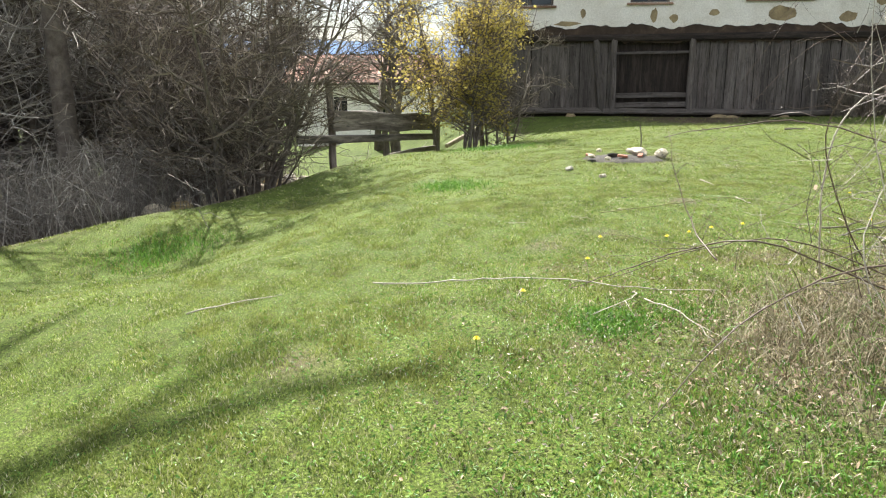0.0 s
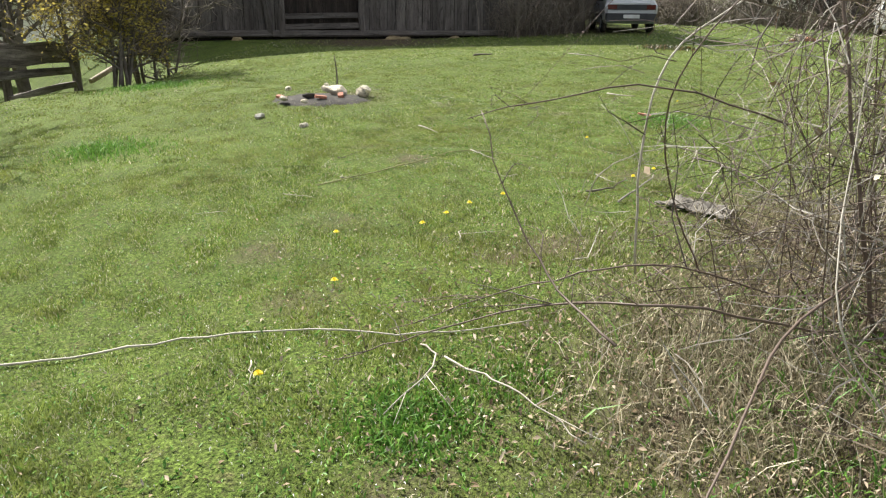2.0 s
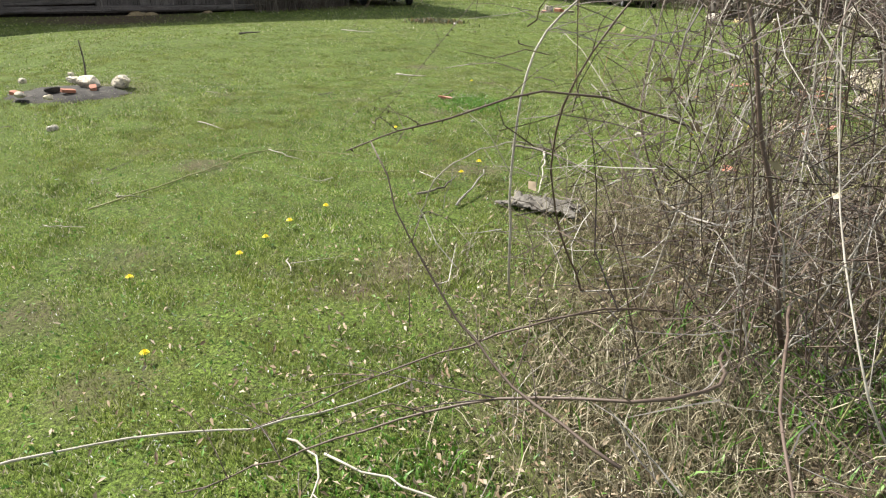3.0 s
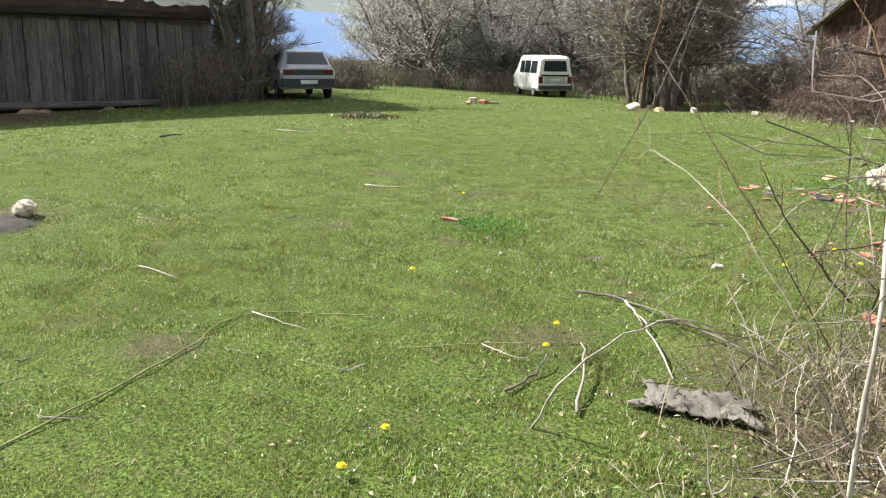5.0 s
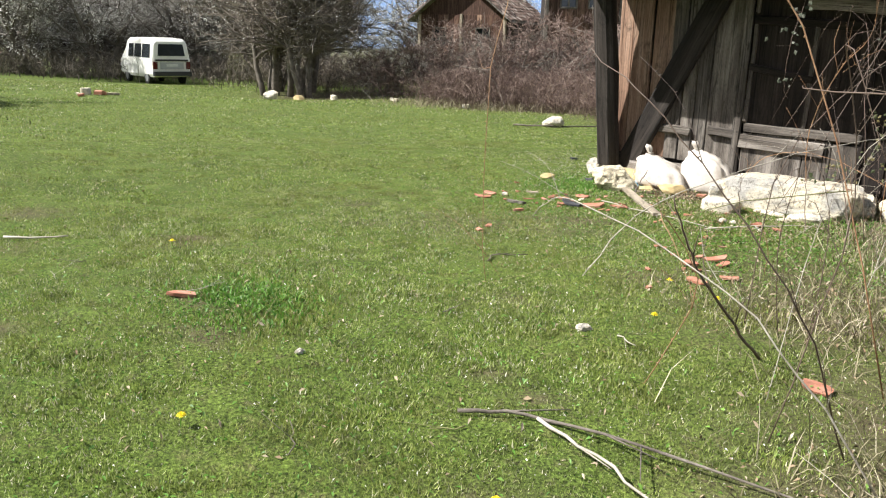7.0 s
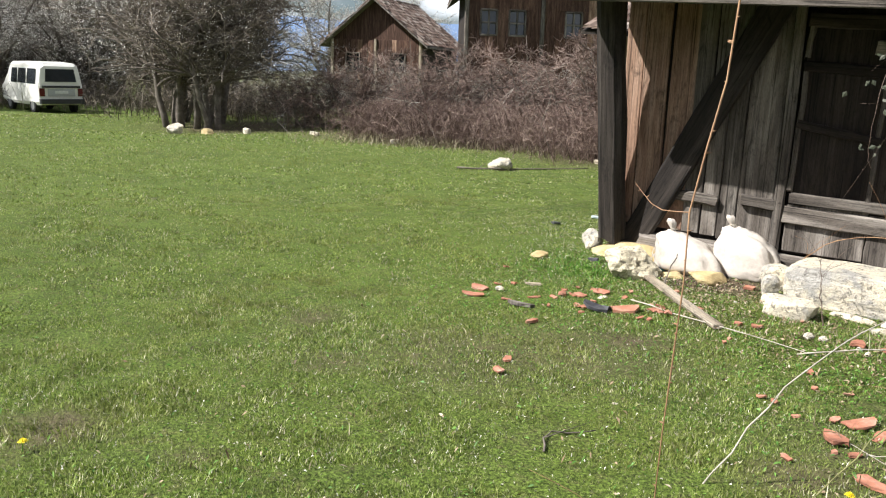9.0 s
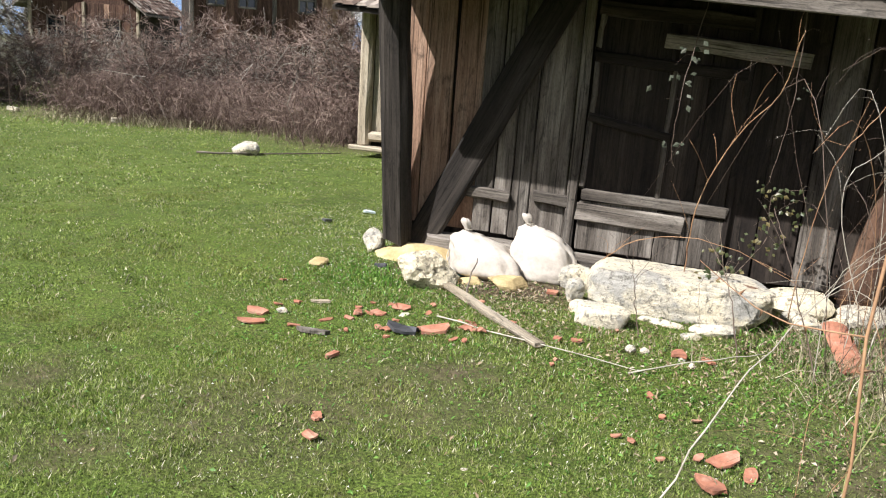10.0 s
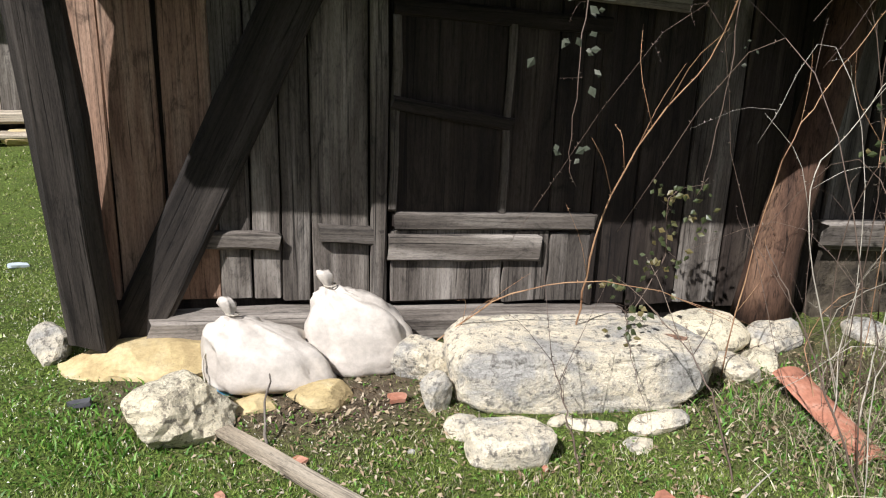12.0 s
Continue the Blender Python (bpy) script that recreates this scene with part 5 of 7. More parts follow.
# ---- fire pit ----
def build_fire_pit():
    x0, y0 = -0.95, -6.15
    pit = thing("fire_pit", "cold fire pit with ash, stones and broken bricks", "fire pit", pose(x0, y0, gz(x0, y0)))
    s = Soup()
    rnd = random.Random(8)
    n = 26
    s.v.append((0, 0, 0.035))
    for r, z in ((0.35, 0.022), (0.8, 0.01), (1.0, -0.03)):
        for a in range(n):
            w = 2 * math.pi * a / n
            k = r * rnd.uniform(0.82, 1.1)
            x, y = 0.54 * k * math.cos(w) * 0.95, 0.54 * k * math.sin(w) * 1.25
            s.v.append((x, y, z + gz(x0 + x, y0 + y) - gz(x0, y0)))
    s.f += [(0, 1 + a, 1 + (a + 1) % n) for a in range(n)]
    for q in range(2):
        for a in range(n):
            b = (a + 1) % n
            s.f.append((1 + q * n + a, 1 + (q + 1) * n + a, 1 + (q + 1) * n + b, 1 + q * n + b))
    part("ash_bed", s, M_ASH, pit, "grey and black ash", smooth=True)
    for k, (x, y, w, d, h, mat) in enumerate(((-0.25, 0.12, 0.3, 0.22, 0.16, M_STONE), (-0.3, 0.42, 0.22, 0.18, 0.16, M_STONE), (-0.55, -0.1, 0.2, 0.14, 0.1, M_STONE), (0.1, -0.1, 0.15, 0.1, 0.08, M_ASH), (0.35, -0.3, 0.12, 0.1, 0.07, M_STONE), (-0.5, 0.35, 0.2, 0.12, 0.09, M_ASH), (0.5, 0.0, 0.1, 0.08, 0.06, M_STONE))):
        part("pit_stone", stone_bmesh(w * 0.85, d * 0.85, h * 0.72, 800 + k, 0.22, 2), mat, pit, "pale hearth stone" if mat is M_STONE else "charred lump", pose(x, y, 0.02, 0, 0, 40 * k))
    for k, (x, y, t) in enumerate(((-0.05, 0.22, 20), (0.3, -0.35, 70), (0.15, 0.05, 130))):
        part("brick", Soup_box(-0.065, 0.065, -0.032, 0.032, 0, 0.028, b=0.012), M_BRICK, pit, "broken red brick", pose(x, y, 0.03, 5, 8, t))
    s = Soup()
    s.tube(curve_points([(-0.85, -0.1, 0), (-0.86, -0.1, 0.2), (-0.84, -0.12, 0.42)], 6), [0.012, 0.011, 0.01, 0.009, 0.008, 0.006], 5)
    part("stake", s, M_BARK, pit, "thin upright charred stake")


build_fire_pit()


# ---- vehicles ----
def loft(sections):
    """A closed body through equal rings of points."""
    s = Soup()
    n = len(sections[0])
    for ring in sections:
        s.v += ring
    for i in range(len(sections) - 1):
        for a in range(n):
            b = (a + 1) % n
            s.f.append((i * n + a, i * n + b, (i + 1) * n + b, (i + 1) * n + a))
    s.f += [tuple(reversed(range(n))), tuple((len(sections) - 1) * n + a for a in range(n))]
    return s


def car_ring(x, half_low, half_mid, half_top, z0, zm, z1):
    """One cross-section at x: sill, belt and roof, with rounded shoulders."""
    right = [(half_low * 0.92, z0), (half_low, z0 + 0.12), (half_mid, zm), (half_top + (half_mid - half_top) * 0.1, z1 - 0.1), (half_top * 0.85, z1)]
    return [(x, y, z) for y, z in right] + [(x, -y, z) for y, z in reversed(right)]


M_WHITE = plain("white_paint", (0.70, 0.685, 0.63), 0.3, 0, 0.5, 0.12, 2)
M_SILVER = plain("silver_paint", (0.42, 0.43, 0.44), 0.3, 0.3, 0.5, 0.15, 2)
M_RUBBER = plain("rubber", (0.02, 0.02, 0.02), 0.85, 0, 0.3)
M_BLACK = plain("black_plastic", (0.025, 0.025, 0.027), 0.55)
M_RIM = plain("steel_rim", (0.35, 0.35, 0.36), 0.4, 0.6)
M_RED = plain("red_lens", (0.085, 0.012, 0.010), 0.2)
M_PLATE = plain("number_plate", (0.6, 0.6, 0.58), 0.4)


def wheel(parent, x, y, r, w):
    t = Soup()
    t.tube([(x, y - w / 2, r), (x, y - w / 2 + 0.02, r), (x, y + w / 2 - 0.02, r), (x, y + w / 2, r)], [r * 0.9, r, r, r * 0.9], 20)
    wh = part("wheel", t, M_RUBBER, parent, "black tyre")
    q = Soup()
    side = math.copysign(1, y)
    q.tube([(x, y + side * (w / 2 - 0.03), r), (x, y + side * (w / 2 + 0.004), r), (x, y + side * (w / 2 + 0.006), r)], [r * 0.62, r * 0.6, r * 0.2], 16)
    part("rim", q, M_RIM, wh, "steel rim")


def quad_plate(pts, thick, normal):
    s = Soup()
    n = Vector(normal) * thick
    v = [Vector(p) for p in pts]
    s.add([tuple(p) for p in v] + [tuple(p + n) for p in v], [(3, 2, 1, 0), (4, 5, 6, 7), (0, 1, 5, 4), (1, 2, 6, 5), (2, 3, 7, 6), (3, 0, 4, 7)])
    return s


def build_van():
    x, y = -31.7, 9.85
    van = thing("van", "white minibus with black bumper parked on the meadow", "van", pose(x, y, gz(x, y), 0, 0, 178))
    r = [car_ring(-2.05, 0.72, 0.76, 0.62, 0.42, 1.0, 1.3), car_ring(-2.0, 0.79, 0.81, 0.68, 0.34, 1.05, 1.78), car_ring(-1.85, 0.81, 0.825, 0.7, 0.32, 1.05, 1.90), car_ring(-0.5, 0.82, 0.835, 0.72, 0.3, 1.05, 1.95),
         car_ring(1.1, 0.82, 0.83, 0.71, 0.3, 1.05, 1.92), car_ring(1.75, 0.81, 0.82, 0.64, 0.32, 1.05, 1.5), car_ring(2.1, 0.78, 0.78, 0.6, 0.36, 0.95, 1.12), car_ring(2.2, 0.7, 0.7, 0.55, 0.42, 0.85, 0.95)]
    part("body", loft(r), M_WHITE, van, "white painted body", smooth=False)
    part("rear_window", quad_plate([(-2.035, -0.58, 1.2), (-2.035, 0.58, 1.2), (-1.985, 0.52, 1.68), (-1.985, -0.52, 1.68)], 0.03, (-1, 0, 0.1)), M_GLASS, van, "dark rear window")
    part("tail_strip", Soup_box(-2.085, -2.03, -0.7, 0.7, 0.98, 1.06), M_BLACK, van, "black strip over the plate")
    part("rear_panel", Soup_box(-2.075, -2.03, -0.5, 0.5, 0.66, 0.94), M_SILVER, van, "grey tailgate panel")
    part("number_plate", Soup_box(-2.085, -2.06, -0.24, 0.24, 0.76, 0.87), M_PLATE, van)
    part("bumper", Soup_box(-2.2, -2.0, -0.82, 0.82, 0.38, 0.56, b=0.04), M_BLACK, van, "black rear bumper")
    for sy in (-1, 1):
        part("tail_light", Soup_box(-2.075, -2.02, sy * 0.7 - 0.09, sy * 0.7 + 0.09, 0.66, 0.96), M_RED, van, "dark red tail light")
        for a, b in ((-1.75, -0.85), (-0.75, 0.1), (0.2, 0.85)):
            part("side_window", quad_plate([(a, sy * 0.832, 1.12), (b, sy * 0.832, 1.12), (b - 0.02, sy * 0.755, 1.68), (a + 0.05, sy * 0.755, 1.68)], 0.012, (0, sy, 0.1)), M_GLASS, van, "dark side window")
        part("door_handle", Soup_box(-0.72, -0.58, sy * 0.835 - 0.012, sy * 0.835 + 0.012, 0.98, 1.01), M_BLACK, van)
        for wx in (-1.25, 1.25):
            wheel(van, wx, sy * 0.72, 0.3, 0.18)
    return van


def build_car():
    x, y = -20.4, -2.65
    car = thing("car", "silver hatchback parked in the shade beside the barn", "car", pose(x, y, gz(x, y), 0, 0, 189))
    r = [car_ring(-1.95, 0.7, 0.74, 0.66, 0.38, 0.72, 0.9), car_ring(-1.88, 0.8, 0.82, 0.7, 0.3, 0.8, 0.99), car_ring(-1.55, 0.82, 0.83, 0.6, 0.28, 0.9, 1.38), car_ring(-1.2, 0.82, 0.83, 0.58, 0.26, 0.9, 1.43), car_ring(0.1, 0.82, 0.83, 0.58, 0.26, 0.9, 1.42),
         car_ring(0.8, 0.82, 0.82, 0.62, 0.26, 0.88, 0.98), car_ring(1.7, 0.8, 0.8, 0.66, 0.28, 0.75, 0.86), car_ring(1.95, 0.72, 0.72, 0.6, 0.34, 0.62, 0.7)]
    part("body", loft(r), M_SILVER, car, "silver painted body")
    part("rear_window", quad_plate([(-1.86, -0.62, 1.0), (-1.86, 0.62, 1.0), (-1.6, 0.52, 1.34), (-1.6, -0.52, 1.34)], 0.02, (-0.8, 0, 0.6)), M_GLASS, car, "dark rear window")
    part("tail_panel", Soup_box(-1.965, -1.9, -0.74, 0.74, 0.7, 0.86), M_BLACK, car, "dark panel with tail lights")
    for sy in (-1, 1):
        part("tail_light", Soup_box(-1.972, -1.9, sy * 0.6 - 0.14, sy * 0.6 + 0.14, 0.72, 0.85), M_RED, car, "dark red tail light")
        for a, b in ((-1.35, -0.55), (-0.45, 0.35)):
            part("side_window", quad_plate([(a, sy * 0.815, 0.95), (b, sy * 0.815, 0.95), (b - 0.12, sy * 0.645, 1.34), (a + 0.12, sy * 0.645, 1.34)], 0.015, (0, sy, 0.3)), M_GLASS, car, "dark side window")
        for wx in (-1.2, 1.25):
            wheel(car, wx, sy * 0.74, 0.285, 0.17)
    part("bumper", Soup_box(-2.02, -1.88, -0.8, 0.8, 0.36, 0.6, b=0.04), M_BLACK, car, "dark bumper")
    part("number_plate", Soup_box(-2.035, -2.0, -0.25, 0.25, 0.45, 0.56), M_PLATE, car)
    return car


build_van()
build_car()


# ---- trees and thickets ----
def branchy(seed, height, stems, spread, droop, twig_r, twigs, limb_len=0.45, start=0.22):
    """Trunks, limbs and twigs of one bare tree, as two meshes' worth of soup and the twig ends."""
    rnd = random.Random(seed)
    wood_s, fine_s, ends = Soup(), Soup(), []

    def path(p, d, length, n, wander, sink):
        pts = [p.copy()]
        for _ in range(n):
            d = (d + Vector((rnd.uniform(-1, 1), rnd.uniform(-1, 1), rnd.uniform(-0.8, 0.8) - sink)) * wander).normalized()
            pts.append(pts[-1] + d * length / n)
        return pts

    for _ in range(stems):
        a, t = rnd.uniform(0, 6.3), rnd.uniform(0.05, spread)
        d = Vector((math.cos(a) * t, math.sin(a) * t, 1)).normalized()
        h = height * rnd.uniform(0.7, 1.0)
        tr = path(Vector((math.cos(a) * 0.12 * stems ** 0.5, math.sin(a) * 0.12 * stems ** 0.5, -0.15)), d, h, 8, 0.13, -0.1)
        r0 = (height * 0.017 * rnd.uniform(0.8, 1.2) + 0.02) * (0.36 if stems > 6 else 1)
        wood_s.tube(tr, [r0 * (1 - 0.1 * i) for i in range(9)], 7)
        for _ in range(int(11 + 5 / stems)):
            f = rnd.uniform(start, 0.98)
            k = min(int(f * 8), 7)
            p = tr[k].lerp(tr[k + 1], f * 8 - k)
            b = rnd.uniform(0, 6.3)
            out = Vector((math.cos(b), math.sin(b), rnd.uniform(0.1, 0.9))).normalized()
            L = height * limb_len * (1.1 - 0.65 * f) * rnd.uniform(0.6, 1.1)
            lb = path(p, out, L, 5, 0.22, droop)
            rl = r0 * (1 - 0.8 * f) * 0.5 + 0.008
            wood_s.tube(lb, [rl * (1 - 0.15 * i) for i in range(6)], 5, False)
            for _ in range(7):
                g = rnd.uniform(0.15, 1.0)
                k2 = min(int(g * 5), 4)
                p2 = lb[k2].lerp(lb[k2 + 1], g * 5 - k2)
                o2 = (out * 0.5 + Vector((rnd.uniform(-1, 1), rnd.uniform(-1, 1), rnd.uniform(-0.5, 0.9)))).normalized()
                sb = path(p2, o2, L * rnd.uniform(0.25, 0.55), 3, 0.25, droop)
                fine_s.tube(sb, [twig_r * 1.7, twig_r * 1.4, twig_r * 1.1, twig_r * 0.8], 3, False)
                for _ in range(twigs):
                    q = sb[rnd.randint(1, 3)]
                    o3 = (o2 * 0.6 + Vector((rnd.uniform(-1, 1), rnd.uniform(-1, 1), rnd.uniform(-0.7, 0.9)))).normalized()
                    tw = path(q, o3, height * rnd.uniform(0.035, 0.09), 2, 0.3, droop)
                    fine_s.tube(tw, [twig_r, twig_r * 0.8, twig_r * 0.35], 3, False)
                    ends += tw[1:]
    return wood_s, fine_s, ends


def flecks(ends, rnd, share, size, per=2):
    """Small blossom or leaf flecks about the twig ends."""
    s = Soup()
    for p in ends:
        if rnd.random() < share:
            for _ in range(per):
                c = p + Vector((rnd.gauss(0, 0.05), rnd.gauss(0, 0.05), rnd.gauss(0, 0.05)))
                u = Vector((rnd.uniform(-1, 1), rnd.uniform(-1, 1), rnd.uniform(-1, 1))).normalized()
                v = u.orthogonal().normalized()
                r = size * rnd.uniform(0.6, 1.4)
                s.add([c - u * r, c + v * r * 0.7, c + u * r, c - v * r * 0.7], [(0, 1, 2, 3)])
    return s


def make_tree(name, label, category, seed, height, stems, spread, droop, twig_r, twigs, fine_mat, fleck=None, m=None, group="", limb_len=0.45, start=0.22):
    w, f, ends = branchy(seed, height, stems, spread, droop, twig_r, twigs, limb_len, start)
    t = thing(name, label, category, m, group)
    part("trunk", w, M_BARK, t, "dark bark on trunk and limbs", smooth=True)
    part("crown", f, fine_mat, t, "bare twigs")
    if fleck:
        mat, share, size, text = fleck
        part("blossom", flecks(ends, random.Random(seed), share, size), mat, t, text)
    return t


def set_at(x, y, turn=0, scale=1.0, sink=0.1):
    return pose(x, y, gz(x, y) - sink, 0, 0, turn) @ Matrix.Scale(scale, 4)


def place_copy(ob, x, y, turn, scale):
    c = copy_thing(ob, pose(x, y, gz(x, y) - 0.1, 0, 0, turn))
    c.scale = (scale, scale, scale * random.uniform(0.9, 1.1))
    return c


# pale blossoming trees beyond the van
far_spots = [(-46.6, 5.2), (-42.4, 5.6), (-46.0, 7.6), (-38.8, 6.8), (-43.3, 9.4), (-38.2, 9.8), (-46.1, 13.8), (-43.5, 15.0), (-38.3, 15.3), (-40.4, 17.2), (-35.4, 17.0), (-37.4, 19.8), (-32.5, 18.9), (-48.0, 10.5), (-50.7, 6.2), (-52.0, 13.0), (-46.0, 27.5), (-50.0, 40.0), (-44.0, 44.0), (-36.0, 45.0), (-28.0, 42.0), (-20.0, 38.0), (-14.0, 34.0), (-41.5, 12.5), (-44.5, 18.5), (-36.5, 13.5), (-49.0, 16.5)]
proto = [make_tree("tree", "bare grey tree with pale blossom at the meadow's far edge", "tree", 900 + k, 8.6, 4 + k % 2, 0.55, 0.03, 0.0095, 12, M_TWIG_GREY, (M_BLOSSOM, 0.8 if k != 1 else 0.45, 0.034, "pale blossom"), set_at(*far_spots[k], 40 * k), "far edge trees", 0.5, 0.1) for k in range(3)]
for k, (x, y) in enumerate(far_spots[3:]):
    place_copy(proto[k % 3], x, y, 67 * k, random.uniform(0.8, 1.15))
# the drooping dark clump of trees before the thicket
near_spots = [(-21.4, 9.8), (-20.8, 10.3), (-19.8, 10.3), (-22.2, 11.8), (-23.2, 11.0)]
proto = [make_tree("tree", "low spreading tree with dark drooping twigs and sparse blossom", "tree", 920 + k, 6.6, 3, 0.4, 0.3, 0.0085, 15, M_TWIG, (M_BLOSSOM, 0.12, 0.02, "sparse pale blossom"), set_at(*near_spots[k], 70 * k), "drooping trees", 0.55, 0.3) for k in range(2)]
for k, (x, y) in enumerate(near_spots[2:]):
    place_copy(proto[k % 2], x, y, 51 + 83 * k, random.uniform(0.85, 1.05))
# dark shrubs and trees between barn and car
spots = [(-19.6, -4.3), (-21.0, -4.6), (-22.6, -3.9), (-25.2, -3.4), (-23.8, -5.6)]
proto = [make_tree("shrub", "dark leafless shrub beside the barn corner", "shrub", 940 + k, 4.6, 5, 0.5, 0.0, 0.006, 9, M_TWIG, None, set_at(*spots[k], 30 * k), "shrubs by the barn", 0.4, 0.08) for k in range(2)]
for k, (x, y) in enumerate(spots[2:]):
    place_copy(proto[k % 2], x, y, 77 * k, random.uniform(0.75, 1.1))
make_tree("tree", "tall bare forked tree at the barn corner", "tree", 945, 8.5, 2, 0.15, 0.0, 0.010, 4, M_TWIG, None, set_at(-18.9, -4.0), "", 0.35, 0.35)
s = Soup()
s.tube([(0, 0, -0.3), (0, 0, 4), (0.05, 0, 8)], [0.13, 0.115, 0.1], 10)
pole = thing("utility_pole", "pale wooden utility pole behind the shrubs", "pole", pose(-26.2, -3.7, gz(-26.2, -3.7)))
part("pole_shaft", s, M_WOOD_PALE, pole, smooth=True)
# taller bare shrubs rising out of the thicket
spots = [(-7.4, 12.8), (-8.9, 13.6), (-10.6, 14.6), (-12.6, 15.2), (-6.3, 12.6), (-15.5, 15.4), (-17.5, 14.2), (-9.4, 16.0), (-14.0, 13.6), (-19.0, 13.0)]
proto = [make_tree("shrub", "bare reddish brown shrub standing in the bramble thicket", "shrub", 950 + k, 3.0 - 0.5 * k, 9, 0.6, 0.06, 0.0055, 6, M_BRUSH, None, set_at(*spots[k], 30 * k), "thicket shrubs", 0.42, 0.08) for k in range(2)]
for k, (x, y) in enumerate(spots[2:]):
    place_copy(proto[k % 2], x, y, 61 * k, random.uniform(0.75, 1.2))
# the wooded bank beyond the fence
def build_tall_tree():
    """A slim tall tree, branched only near its top."""
    t = thing("tree", "tall slim bare tree rising from the wooded bank", "tree", set_at(2.0, -14.8))
    rnd = random.Random(6)
    s = Soup()
    top = 17.6
    trunk = curve_points([(0, 0, -0.3), (0.1, 0.1, 6), (-0.1, 0.2, 12), (0.1, 0.1, top)], 14)
    s.tube(trunk, [0.2 - 0.011 * i for i in range(14)], 8)
    f = Soup()
    for k in range(10):
        p = trunk[9 + k % 4]
        a = math.pi + rnd.uniform(-0.7, 0.7) if k < 6 else rnd.uniform(0, 6.3)
        d = Vector((math.cos(a), math.sin(a), rnd.uniform(0.0, 0.3)))
        e = p + d * rnd.uniform(2.0, 3.6)
        pts = curve_points([p, p.lerp(e, 0.5) + Vector((0, 0, 0.3)), e], 7)
        s.tube(pts, [0.12 - 0.014 * i for i in range(7)], 5, False)
        for _ in range(9):
            q = pts[rnd.randint(2, 6)]
            e2 = q + Vector((rnd.uniform(-1, 1), rnd.uniform(-1, 1), rnd.uniform(-0.5, 0.7))) * 0.9
            f.tube([q, q.lerp(e2, 0.5) + Vector((0, 0, 0.06)), e2], [0.02, 0.015, 0.008], 3, False)
    part("trunk", s, M_BARK, t, smooth=True)
    part("crown", f, M_TWIG, t, "bare twigs")


spots = [(2.4, -19.0), (3.4, -18.2), (0.2, -20.0), (1.2, -18.6), (-2.1, -19.6), (-5.4, -22.1), (-2.4, -18.0), (-7.3, -27.1), (-4.2, -26.6), (-0.4, -21.8), (6.0, -17.5), (4.2, -20), (8.5, -17.5), (-0.6, -17.6), (-9.5, -29), (-16, -40), (-20, -44), (-25, -43), (-29, -42), (-12, -38), (-7, -36), (-3, -33), (-33, -45), (-23, -38), (1, -29), (3, -26), (6, -24), (-14, -45), (-27, -50)]
proto = [make_tree("tree", "bare brown tree on the bank below the meadow", "tree", 960 + k, 8.6, 4, 0.35, 0.02, 0.0075, 9, M_TWIG_GREY, None, set_at(*spots[k], 30 * k), "bank trees", 0.45, 0.15) for k in range(3)]
for k, (x, y) in enumerate(spots[3:]):
    place_copy(proto[k % 3], x, y, 59 * k, random.uniform(0.75, 1.1))
make_tree("shrub", "large many-stemmed brown shrub at the meadow's edge", "shrub", 970, 4.8, 24, 0.42, -0.2, 0.0066, 6, M_TWIG, None, set_at(0.6, -12.4), "", 0.35, 0.1)
build_tall_tree()
make_tree("tree", "dark forked fruit tree before the white house", "tree", 971, 6.0, 2, 0.45, 0.0, 0.008, 6, M_TWIG, None, set_at(-10.9, -19.2), "fruit trees", 0.5, 0.3)
make_tree("tree", "dark forked fruit tree before the white house", "tree", 972, 6.0, 2, 0.45, 0.0, 0.008, 6, M_TWIG, None, set_at(-10.1, -17.4), "fruit trees", 0.5, 0.3)
make_tree("shrub", "many-stemmed shrub covered in yellow catkins by the fence", "shrub", 973, 4.6, 9, 0.24, -0.1, 0.0055, 6, M_TWIG, (M_CATKIN, 0.9, 0.03, "yellow catkins"), set_at(-5.7, -12.2), "", 0.3, 0.2)
make_tree("shrub", "bare many-stemmed shrub beside the barn", "shrub", 974, 4.0, 8, 0.3, -0.1, 0.005, 6, M_TWIG, None, set_at(-7.5, -12.2), "", 0.3, 0.1)


